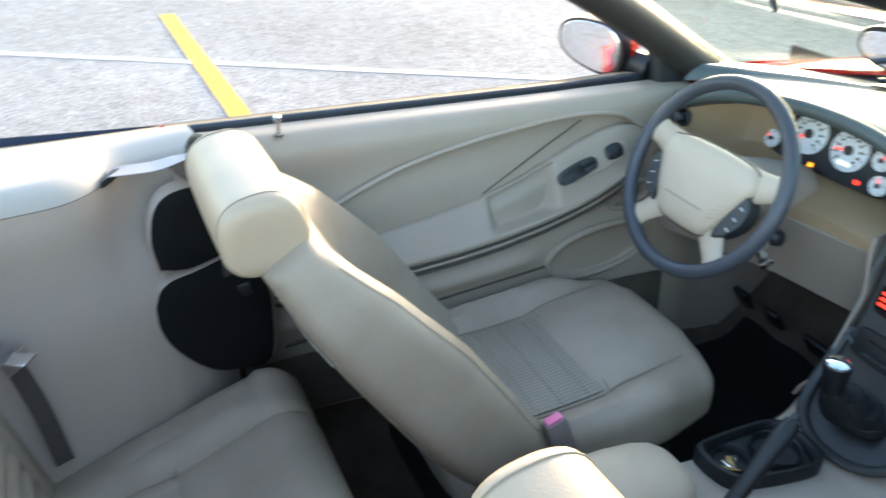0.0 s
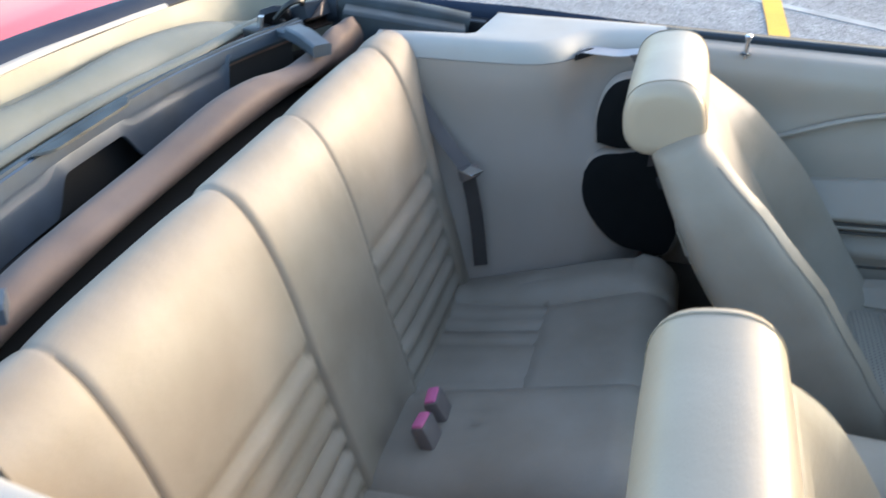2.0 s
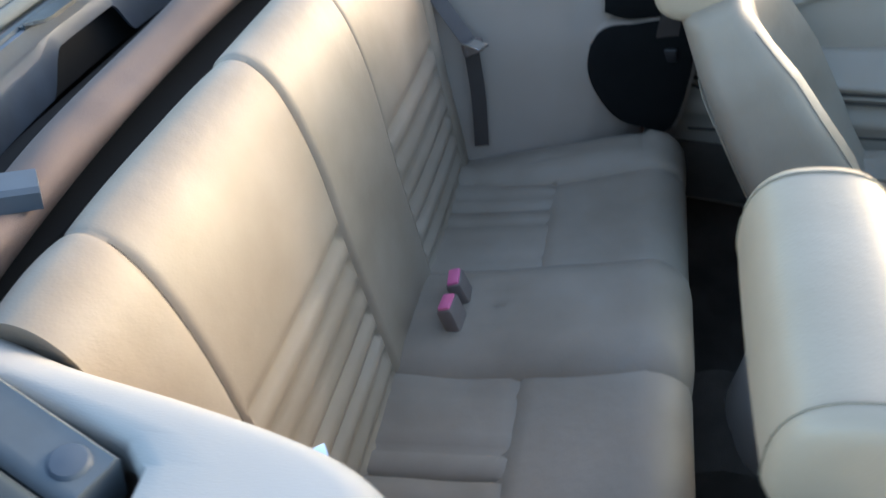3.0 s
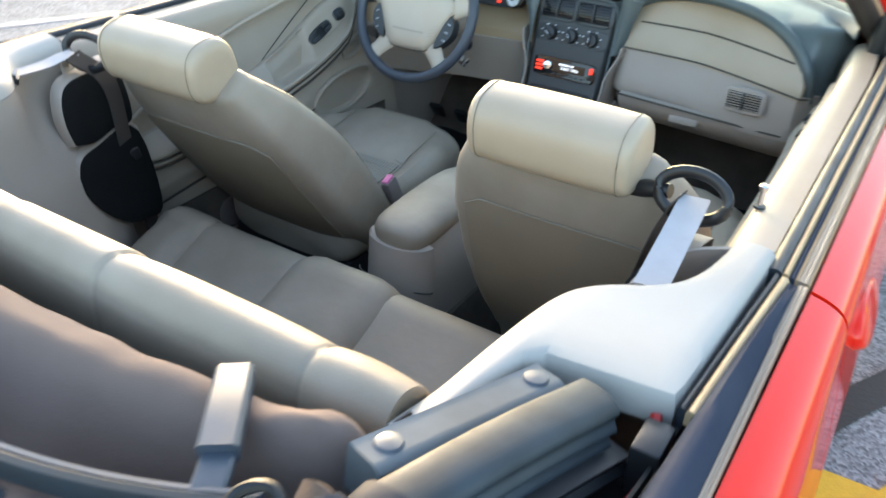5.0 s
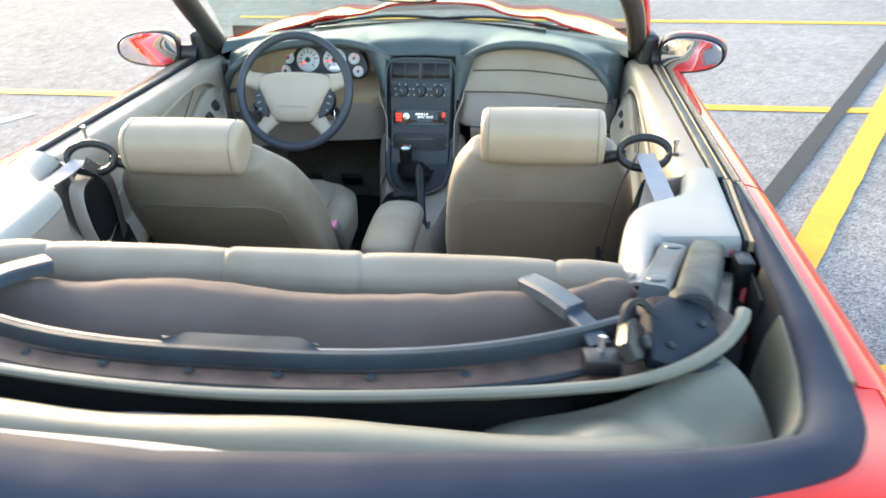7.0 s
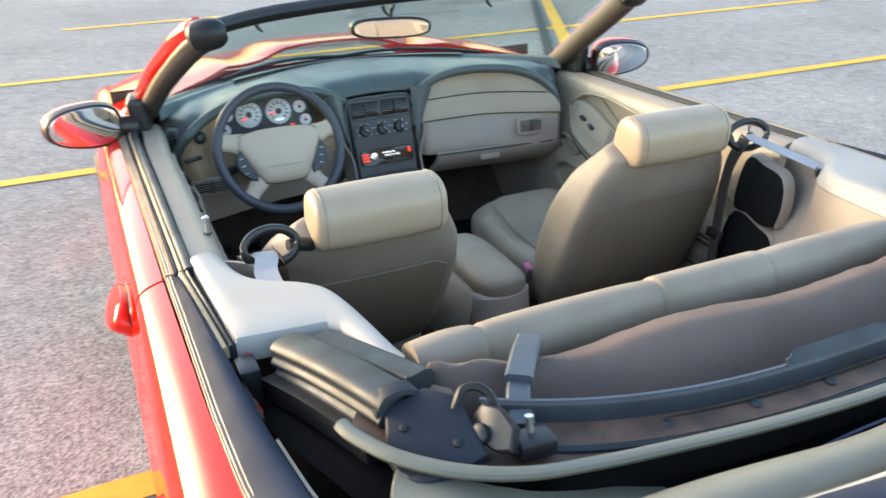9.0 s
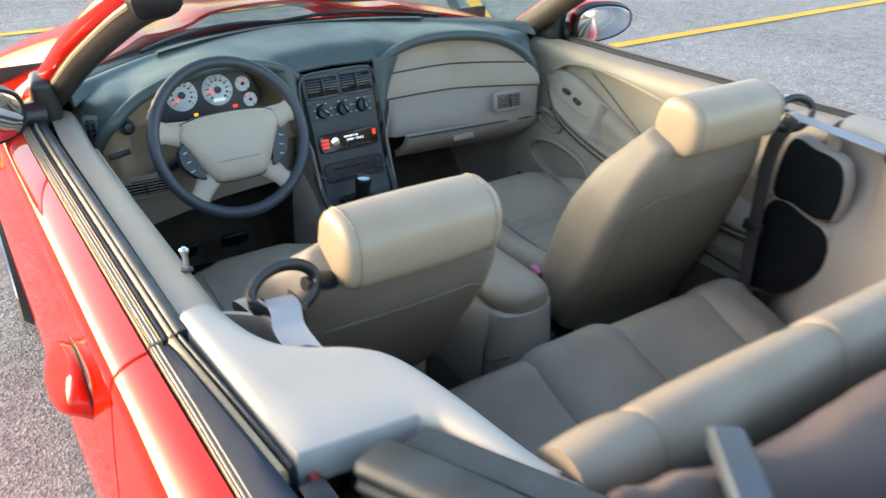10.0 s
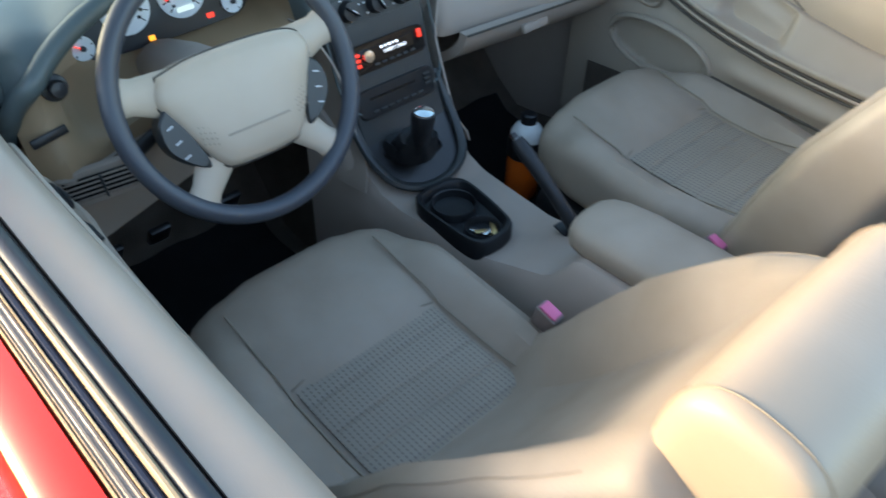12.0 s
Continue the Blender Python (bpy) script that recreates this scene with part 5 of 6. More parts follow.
# lining cloth, drawn from behind the bench to the rail
rows = []
for x in np.linspace(-0.555, 0.555, 90):
    u = x / 0.555
    crest = 0.929 + 0.012 * bell(x + 0.17, 0.15) + 0.004 * bell(x - 0.33, 0.12) - 0.012 * bell(x + 0.33, 0.07) + 0.024 * step(0.40, 0.50, abs(x)) - 0.03 * step(0.52, 0.555, abs(x))
    row = []
    for y, z in spline([(-0.712, 0.862), (-0.676, 0.880), (-0.652, 0.900), (-0.643, crest - 0.014), (-0.650, crest - 0.002), (-0.672, crest + 0.003), (-0.692, crest + 0.001), (-0.712, crest - 0.010), (-0.742, crest - 0.040), (-0.775, 0.858), (-0.808, 0.838)], 34):
        wr = 0.004 * noise.noise(Vector((x * 6, y * 22, 1.3))) + 0.003 * noise.noise(Vector((x * 17, y * 12, 5))) + 0.005 * noise.noise(Vector((x * 28, y * 30, 9))) * step(0.38, 0.5, abs(x))
        yf = -0.632 + 0.028 * u * u
        y = yf + (y + 0.632) * ((RAIL(x) + 0.030) - yf) / (-0.808 + 0.632)
        row.append((x, y + wr, z + wr + 0.006 * step(0.80, 1, abs(u)) * math.sin(x * 80)))
    rows.append(row)
part("roof_lining", Geo().sheet(np.array(rows), -0.01), CLOTH, roof, "brown-grey cloth roof lining drawn over the folded roof")
# header bow: curved rail
rail_path = [(x, RAIL(x), 0.936 + 0.012 * (abs(x) / 0.5) ** 3) for x in np.linspace(-0.505, 0.505, 61)]
prof = lambda pts: [(a, b) for a, b in pts]
part("rail_lip", Geo().sweep(rail_path, prof([(-0.004, -0.030), (0.007, -0.030), (0.007, -0.004), (0.005, 0.001), (-0.002, 0.002), (-0.007, -0.003)])), STEEL_PAINT, roof, "dark grey rail lip")
part("rail_channel", Geo().sweep(np.array(rail_path) + (0, -0.022, -0.026), prof([(-0.018, -0.012), (0.022, -0.014), (0.022, -0.004), (-0.018, 0.004)])), RUSTY, roof, "worn brown lining of the rail")
part("rail_gutter", Geo().sweep(np.array(rail_path) + (0, -0.042, -0.034), prof([(-0.010, -0.014), (0.010, -0.014), (0.010, 0.000), (0.004, 0.004), (0.001, -0.001), (-0.004, 0.005), (-0.010, 0.003)])), STEEL_PAINT, roof, "dark ribbed rail gutter")
BEAD = [(0, -0.893, 0.903), (0.17, -0.884, 0.905), (0.34, -0.862, 0.909), (0.43, -0.850, 0.914), (0.505, -0.836, 0.920), (0.575, -0.806, 0.929), (0.63, -0.762, 0.937), (0.662, -0.715, 0.944), (0.672, -0.690, 0.948)]
bead = [(-x, y, z) for x, y, z in BEAD[:0:-1]] + BEAD
bead_y = lambda x: np.interp(x, [p[0] for p in BEAD], [p[1] for p in BEAD])
bead_z = lambda x: np.interp(x, [p[0] for p in BEAD], [p[2] for p in BEAD])
part("vinyl_bead", Geo().tube(spline(bead, 110), 0.0100, 10, flat=0.85), CANVAS, roof, "rolled grey-tan vinyl edge")
for x in np.arange(-0.42, 0.43, 0.12):
    part("rail_rivet", Geo().disc([(0, 0), (0.008, 0), (0.006, 0.003), (0, 0.004)], pose(x, RAIL(x) - 0.022, 0.9125), 10), STEEL_PAINT, roof)
for s in (1, -1):
    # face of the header rail towards the seats: a deep pressed plate between two cut-outs
    rows = []
    for x in np.linspace(0.0, 0.335, 56):
        deep = 0.052 * step(0.060, 0.105, x) * step(0.330, 0.314, x) + 0.032 * step(0.335, 0.318, x) + 0.002
        rows.append([(s * x, RAIL(x) + 0.0075 + 0.010 * v - 0.004 * bell(v - 0.28, 0.05), 0.930 + 0.012 * (x / 0.5) ** 3 - deep * v) for v in np.linspace(0, 1, 14)])
    part("rail_plate", Geo().sheet(np.array(rows), 0.004 * s), RAILFACE, roof, "blue-grey pressed steel face of the roof rail", True, 50)
part("rail_face", Geo().sweep(np.array(rail_path) + (0, 0.008, -0.010), prof([(-0.004, -0.012), (0.002, -0.012), (0.004, -0.006), (0.002, 0.000), (0.004, 0.006), (0.001, 0.010), (-0.004, 0.010)])), RAILFACE, roof, "blue-grey beaded front edge of the roof rail")
# black sheet added behind the cut-outs in place of the shade there
part("rail_shade_sheet", Geo().sheet(np.array([[(x, RAIL(x) - 0.012, z) for z in (0.915, 0.87, 0.82)] for x in np.linspace(-0.50, 0.50, 30)]), 0.003), WELL, roof, "added black sheet standing in for shade behind the roof rail")
# rear window folded under the roof vinyl
rows = []
for x in np.linspace(-0.36, 0.36, 40):
    u = abs(x) / 0.36
    rows.append([(x, -0.900 - 0.030 * v + 0.02 * u * u, 0.800 + (0.086 - 0.12 * u ** 3) * v) for v in np.linspace(0, 1, 10)])
part("rear_window", Geo().sheet(np.array(rows), 0.004), NAVYGLASS, roof, "dark blue tinted rear window folded with the roof")
for k in (0.25, 0.5, 0.75):
    part("heater_wire", Geo().tube([(r[0][0], *(np.array(r[0][1:]) + (np.array(r[-1][1:]) - np.array(r[0][1:])) * k + (0.003, 0.006))) for r in rows], 0.0006, 5), HEATER, roof)
part("rail_tab", Geo().sheet(np.array([[(x, RAIL(x) + 0.010 + d, 0.9385 + h) for d, h in ((-0.012, -0.002), (0.0, 0.001), (0.018 * step(0, 0.03, 0.105 - abs(x)), 0.004))] for x in np.linspace(-0.105, 0.105, 20)]), 0.004), STEEL_PAINT, roof, "grey sheet tab on the rail")
# vinyl folds behind the rail
for k, (y0, z0, r, xw) in enumerate(((-0.968, 0.862, 0.050, 0.62), (-1.040, 0.852, 0.036, 0.54))):
    path = spline([(-xw, y0 + 0.10, z0 - 0.02), (-xw * 0.75, y0 + 0.03, z0 + 0.004), (0, y0, z0 + 0.006), (xw * 0.75, y0 + 0.03, z0 - 0.004), (xw, y0 + 0.11, z0 - 0.03)], 50)
    rad = [r * (0.9 + 0.25 * noise.noise(Vector((p[0] * 4, k * 3, 0)))) for p in path]
    part("vinyl_fold", Geo().tube(path, rad, 14, flat=0.8), CANVAS, roof, "soft fold of grey-tan roof vinyl")
BEAM_PTS = [(-0.026, -0.030), (0.024, -0.034), (0.031, -0.024), (0.025, -0.015), (0.032, -0.005), (0.026, 0.005), (0.029, 0.015), (0.018, 0.025), (-0.010, 0.027), (-0.025, 0.017), (-0.026, -0.030)]
BEAM = {k: [(k * p[0], p[1]) for p in spline([(x, z, 0) for x, z in BEAM_PTS], 45)[:-1]][::k] for k in (1, -1)}
for s in (1, -1):
    # vinyl bag in the corner: hangs from the bead to the well edge in soft folds
    rows = []
    for u in np.linspace(0, 1, 40):
        x0 = 0.33 + 0.295 * u
        row = []
        for v in np.linspace(0, 1, 22):
            y0, y1 = bead_y(x0) + 0.004, -1.030 + 0.150 * u ** 2.2
            z0 = bead_z(x0) - 0.014 - 0.050 * (1 - u) ** 1.3
            z = z0 + (0.852 - z0) * v ** 0.8 + 0.020 * u * math.sin(math.pi * v)
            fold = noise.noise(Vector((u * 4.1, v * 1.6, 2 + s))) * 0.026 + 0.012 * math.sin(u * 9 - v * 3.5) + 0.016 * bell(u - 0.62 - 0.15 * v, 0.07)
            row.append((s * (x0 + 0.055 * u * v ** 0.7), y0 + (y1 - y0) * v, z + fold * math.sin(math.pi * min(1, v * 0.9 + 0.05)) * min(1, 3 * (1 - u) + 0.3)))
        rows.append(row)
    part("vinyl_drape", Geo().sheet(np.array(rows), 0.004 * s), CANVAS, roof, "creased drape of roof vinyl")
    part("drape_hem", Geo().tube(np.array(rows[-1]) + (0, 0, 0.001), 0.003, 6), CANVAS, roof)
    # shelf of the rail between the bead and the hinge
    rows = []
    for x in np.linspace(0.30, 0.668, 30):
        p = np.array((x, bead_y(x), bead_z(x)))
        inn = np.array((x * 0.90 + 0.012, bead_y(x) + 0.035 + 0.05 * (x - 0.3) / 0.37, bead_z(x) - 0.006))
        rows.append([(p + (inn - p) * k) * (s, 1, 1) + (0, 0, -0.006 + 0.004 * noise.noise(Vector((x * 20, k * 4, s)))) for k in np.linspace(0, 1, 8)])
    part("rail_shelf", Geo().sheet(np.array(rows), 0.004 * s), RUSTY, roof, "worn brown shelf inside the vinyl edge")
    # folded side rails: a flat plate with domed bolts and a round beam beside it
    a, b = np.array((s * 0.556, -0.652, 0.963)), np.array((s * 0.622, -0.432, 0.926))
    path = [a + (b - a) * t for t in np.linspace(0, 1, 12)]
    # right rail takes the lighter steel, which paints in the sky's reflection
    part("side_rail", Geo().sweep(path, [(-0.022, -0.05), (0.022, -0.05), (0.022, -0.005), (0.018, -0.001), (0.010, 0.001), (-0.012, 0.0), (-0.019, 0.002), (-0.022, -0.003)]), SKYLIT_PLATE if s > 0 else STEEL_PAINT, roof, "dark grey flat roof side rail, sky reflection coloured in on the right")
    a2, b2 = np.array((s * 0.600, -0.695, 0.948)), np.array((s * 0.672, -0.440, 0.910))
    path = [a2 + (b2 - a2) * t + np.array((0, 0, 0.006 * math.sin(t * 3.1))) for t in np.linspace(0, 1, 16)]
    part("side_rail_beam", Geo().sweep(path, BEAM[s]), STEEL_PAINT, roof, "dark grey rounded side rail beam")
    path2 = [p + np.array((s * 0.030, -0.006, -0.030)) for p in path]
    part("side_rail_lower", Geo().sweep(path2, [(-0.02, -0.025), (0.016, -0.025), (0.022, -0.012), (0.015, -0.006), (0.018, 0.004), (-0.02, 0.006)]), RUBBER, roof, "black ribbed side rail seal")
    path3 = spline([(s * 0.60, -0.80, 0.83), (s * 0.65, -0.68, 0.855), (s * 0.70, -0.52, 0.85), (s * 0.70, -0.42, 0.83)], 18)
    part("roof_strap", Geo().tube(path3, 0.030, 8, flat=0.35), BLACKCLOTH, roof, "dark folded roof strap")
    for t in (0.12, 0.91) if s > 0 else ():
        p = a + (b - a) * t
        part("rail_bolt", Geo().disc([(0, 0), (0.014, 0), (0.012, 0.003), (0.004, 0.0045), (0, 0.0045)], pose(p[0] - s * 0.002, p[1], p[2] + 0.0005, -8, 0, 0), 14), RAILFACE, roof, "domed grey bolt")
    # end cap of the beam, hinge plate, lever and latch
    part("beam_cap", Geo().grid([[(a2[0] + s * (px * c), a2[1] - d, a2[2] + pz * c) for px, pz in squircle(0.031, 0.030, 2.6, 24)] for c, d in ((0.96, -0.02), (1.0, 0.0), (0.97, 0.004), (0.80, 0.006), (0.62, -0.004), (0.30, -0.010), (0.02, -0.012))], wrap_v=True, cap_u=True), HINGE, roof, "blue-black rubber cap of the side rail")
    m = pose(s * 0.583, -0.752, 0.946, 26, 10 * s, 16 * s)
    plate = [(-0.056, -0.040), (-0.010, -0.056), (0.040, -0.050), (0.056, -0.012), (0.046, 0.050), (-0.004, 0.062), (-0.040, 0.040)]
    part("hinge_plate", Geo().prism([(s * x, y) for x, y in plate][::s], 0.030, m), HINGE, roof, "blue-black hinge plate")
    part("hinge_web", Geo().box((0.070, 0.014, 0.060), m @ pose(s * 0.004, -0.050, -0.028), 0.003), HINGE, roof)
    for bx, by in ((-0.026, -0.020), (0.010, -0.034), (0.030, 0.016)):
        part("hinge_bolt", Geo().disc([(0, 0), (0.006, 0), (0.0055, 0.003), (0.003, 0.004), (0, 0.004)], m @ pose(s * bx, by, 0.0), 6), BLACK, roof, "black hinge bolt")
    part("hinge_lever", Geo().prism([(s * x, y) for x, y in ((-0.030, -0.012), (-0.012, -0.020), (0.020, -0.016), (0.036, 0.006), (0.030, 0.024), (0.006, 0.028), (-0.022, 0.014))][::s], 0.016, pose(s * 0.520, -0.786, 0.950, 50, 0, 65 * s)), BLACK, roof, "black hinge lever")
    part("hinge_pivot", Geo().disc([(0, -0.026), (0.012, -0.026), (0.013, -0.024), (0.013, 0.002), (0.009, 0.005), (0, 0.005)], pose(s * 0.534, -0.775, 0.944, 62, 0, 75 * s), 14), BLACK, roof, "black hinge pivot")
    part("hinge_hose", Geo().tube(spline([(s * 0.500, -0.772, 0.945), (s * 0.506, -0.742, 0.974), (s * 0.528, -0.726, 0.976), (s * 0.548, -0.738, 0.958)], 18), 0.0055, 8), RUBBER, roof, "black hose at the hinge")
    rows = []
    for u in np.linspace(0, 1, 9):
        rows.append([(s * (0.528 + 0.050 * u + 0.006 * v), -0.690 - 0.035 * v - 0.012 * u, 0.952 + 0.018 * math.sin(u * 2.6) * (1 - v) - 0.014 * v + 0.003 * noise.noise(Vector((u * 5, v * 4, s)))) for v in np.linspace(0, 1, 7)])
    part("hinge_torn_cloth", Geo().sheet(np.array(rows), 0.004), RUSTY, roof, "frayed brown lining corner")
    part("latch_block", Geo().box((0.046, 0.036, 0.022), pose(s * 0.474, -0.797, 0.926, 0, 0, 6 * s), 0.003), BLACK, roof, "black latch block")
    part("latch_pin", Geo().tube([(s * 0.474, -0.790, 0.930), (s * 0.474, -0.786, 0.952), (s * 0.474, -0.785, 0.957)], [0.0045, 0.0045, 0.0055], 10), ALLOY, roof, "bright latch pin")
    grip = spline([(s * 0.377, -0.620, 0.944), (s * 0.411, -0.663, 0.949), (s * 0.443, -0.706, 0.948)], 10)
    part("latch_handle", Geo().sweep(grip, [(-0.017, -0.012), (0.017, -0.012), (0.018, 0.006), (0.014, 0.010), (-0.014, 0.010), (-0.018, 0.006)]), RAILFACE, roof, "blue-grey roof latch handle")
    part("latch_shank", Geo().sweep(spline([(s * 0.436, -0.696, 0.943), (s * 0.458, -0.732, 0.941), (s * 0.474, -0.772, 0.933)], 8), [(-0.014, -0.008), (0.014, -0.008), (0.015, 0.002), (0.012, 0.005), (-0.012, 0.005), (-0.015, 0.002)]), RAILFACE, roof, "blue-grey shank of the latch handle")
    part("well_bracket", Geo().box((0.03, 0.05, 0.08), pose(s * 0.735, -0.44, 0.87), 0.004), BLACK, car, "black bracket in the roof well")
    part("well_wire", Geo().tube(spline([(s * 0.725, -0.40, 0.90), (s * 0.74, -0.45, 0.87), (s * 0.725, -0.50, 0.83), (s * 0.74, -0.55, 0.80)], 14), 0.006, 6), REDWIRE, car, "red plastic cable in the roof well")


# ---- dashboard ----
ARCHES = ((-0.365, 0.300, 0.965), (0.365, 0.265, 0.962))


def lip_z(x):
    """Height of the dash pad's rear lip: two arches and a low middle."""
    z = 0.80
    for cx, w, top in ARCHES:
        u = abs(x - cx) / w
        if u < 1:
            z = max(z, 0.80 + (top - 0.80) * (1 - u ** 2.6) ** 0.5)
    if abs(x) < 0.14:
        z = max(z, 0.925)
    return z


def lip_y(x):
    return lerp(abs(x), [0, 0.13, 0.36, 0.62, 0.655, 0.685], [1.05, 1.03, 0.995, 0.905, 0.935, 1.03])


rows = []
for x in np.linspace(-0.685, 0.685, 140):
    zl, yl, yb = lip_z(x), lip_y(x), base_y(x) - 0.01
    top = lerp(abs(x), [0, 0.6, 0.68], [0.962, 0.945, 0.92])
    crest = max(zl + 0.006, top - 0.006)
    pts = [(yb, 0.938), (yb - 0.06, 0.955), (yb - 0.10, top), (max(yl + 0.16, yb - 0.2) * 0.5 + (yl + 0.10) * 0.5, max(top, crest * 0.6 + top * 0.4)), (yl + 0.05, crest), (yl + 0.014, zl + 0.004), (yl, zl - 0.008), (yl + 0.006, zl - 0.020), (yl + 0.05, zl - 0.024), (yl + 0.09, zl - 0.03)]
    row = [(x, y, z) for y, z in spline(pts, 34)]
    rows.append(row)
dash = part("dashboard", Geo().sheet(np.array(rows), -0.006), DASH, car, "charcoal vinyl dashboard with two arched cowls over tan panels", True, 60)
part("defroster_slot", Geo().sheet(np.array([[(x, base_y(x) - 0.085 + d, 0.962) for d in (-0.012, 0.012)] for x in np.linspace(-0.42, 0.42, 30)]), 0.004), BLACK, dash, "black defroster slot")


def arch_panel(cx, w, top, zb, yfun, mat, name, label, inset=0.014, thick=0.01, n=46, vn=16):
    rows = []
    for u in np.linspace(-0.97, 0.97, n):
        x = cx + w * u
        zt = 0.80 + (top - 0.80) * (1 - abs(u) ** 2.6) ** 0.5 - inset
        rows.append([(x, yfun(x, zb + (zt - zb) * v, v), zb + (zt - zb) * v) for v in np.linspace(0, 1, vn)])
    return part(name, Geo().sheet(np.array(rows), thick), mat, dash, label)


# rolled charcoal rims along the two arches
for cx, w, top in ARCHES:
    u_ = np.linspace(-1, 1, 60)
    arc = [(cx + w * u, lip_y(cx + w * u) + 0.004, 0.796 + (top - 0.80) * max(0.0, 1 - abs(u) ** 2.6) ** 0.5) for u in u_]
    far = arc[0] if cx < 0 else arc[-1]
    tail = [(far[0], far[1] + 0.004, 0.77), (far[0], far[1] + 0.014, 0.735)]
    arc = tail[::-1] + arc if cx < 0 else arc + tail
    part("cowl_rim", Geo().tube(spline(arc, 110), 0.0145, 12), DASH, dash, "rolled charcoal cowl rim")


# passenger pad: three stacked tan bands
def pad_y(x, z, v=0):
    return lip_y(x) + 0.018 - 0.045 * step(0.93, 0.80, z) - 0.030 * step(0.82, 0.70, z) * step(0.62, 0.5, x) + 0.03 * step(0.70, 0.62, z)


arch_panel(0.365, 0.262, 0.958, 0.795, pad_y, LEATHER, "pad_panel", "tan padded passenger dash panel")
for zz, xa, xb in ((0.868, 0.178, 0.585), (0.800, 0.150, 0.635)):
    part("pad_seam", Geo().tube([(x, pad_y(x, zz + 0.008 * math.sin((x - xa) / (xb - xa) * math.pi)) - 0.0022, zz + 0.008 * math.sin((x - xa) / (xb - xa) * math.pi)) for x in np.linspace(xa, xb, 30)], 0.0022, 6), PIPING, dash)
rows = []
for x in np.linspace(0.115, 0.655, 40):
    rows.append([(x, pad_y(x, z) + 0.045 * step(0.16, 0.11, x) + 0.02 * step(0.60, 0.66, x), z) for z in np.linspace(0.800, 0.690, 14)])
part("lower_pad", Geo().sheet(np.array(rows), -0.01), TRIM, dash, "tan lower dash panel")
rows = []
for x in np.linspace(0.175, 0.645, 30):
    rows.append([(x, 0.905 + 0.075 * ((0.70 - z) / 0.085) ** 2 + 0.02 * step(0.58, 0.645, x) + (0.40 - x) * 0.10, z) for z in np.linspace(0.700, 0.615, 12)])
part("glove_box", Geo().sheet(np.array(rows), -0.02), TRIM, dash, "tan glove box door, closed")
part("glove_handle", Geo().box((0.075, 0.012, 0.020), pose(0.36, 0.912, 0.672, -12, 0, 0), 0.005), TRIM, dash, "tan glove box handle")
part("glove_gap", Geo().tube([(x, 0.900 + (0.40 - x) * 0.10 + 0.02 * step(0.58, 0.645, x), 0.701) for x in np.linspace(0.175, 0.645, 20)], 0.0025, 6), PIPING, dash)


def vent(cx, cy, cz, w, h, nslat, m_rot, parent, frame_mat, label):
    m = pose(cx, cy, cz) @ m_rot
    fr = part("air_vent", Geo().prism(squircle(w / 2 + 0.010, h / 2 + 0.010, 6, 32), 0.012, m), frame_mat, parent, label)
    part("vent_well", Geo().box((w, h, 0.004), m @ pose(0, 0, 0.001), 0.002), GLOSSBLACK, fr)
    for i in range(nslat):
        part("vent_slat", Geo().box((w, h / nslat * 0.36, 0.005), m @ pose(0, -h / 2 + h * (i + 0.5) / nslat, 0.004, -25, 0, 0), 0.001, 1), BLACK if frame_mat in (BEZEL, DASH) else frame_mat, fr)
    part("vent_vane", Geo().box((0.004, h, 0.006), m @ pose(0, 0, 0.007), 0.001), BEZEL, fr)
    return fr


R_FACE = pose(0, 0, 0, 90 - 14, 0, 0)          # a face that looks back and a little up
vent(0.500, 0.875, 0.770, 0.078, 0.040, 7, pose(0, 0, 0, 80, 0, -4), car, TRIM, "tan framed passenger air vent")
vent(-0.665, 0.955, 0.872, 0.020, 0.050, 4, pose(0, 0, 0, 88, 0, -25), car, DASH, "small side air vent")

# driver's cluster
def cl_y(x, z, v=0):
    return lip_y(x) + 0.012 + 0.125 * step(0.80, 0.62, abs(x + 0.365) / 0.285) * step(0.775, 0.825, z) - 0.02 * step(0.86, 0.76, z)


arch_panel(-0.365, 0.297, 0.961, 0.735, cl_y, TANDASH, "cluster_surround", "tan arched instrument surround")
MCL = pose(-0.365, 1.088, 0.868) @ R_FACE
cl_shape = spline(np.array([(-0.155, -0.035, 0), (-0.165, 0.0, 0), (-0.135, 0.045, 0), (-0.06, 0.064, 0), (0.06, 0.064, 0), (0.135, 0.045, 0), (0.165, 0.0, 0), (0.155, -0.040, 0), (0.10, -0.052, 0), (-0.10, -0.052, 0), (-0.155, -0.035, 0)]), 60)[:-1]
cluster = part("gauge_panel", Geo().prism([(a, b) for a, b, _ in cl_shape], 0.03, MCL), BLACK, car, "black instrument cluster with white dials")
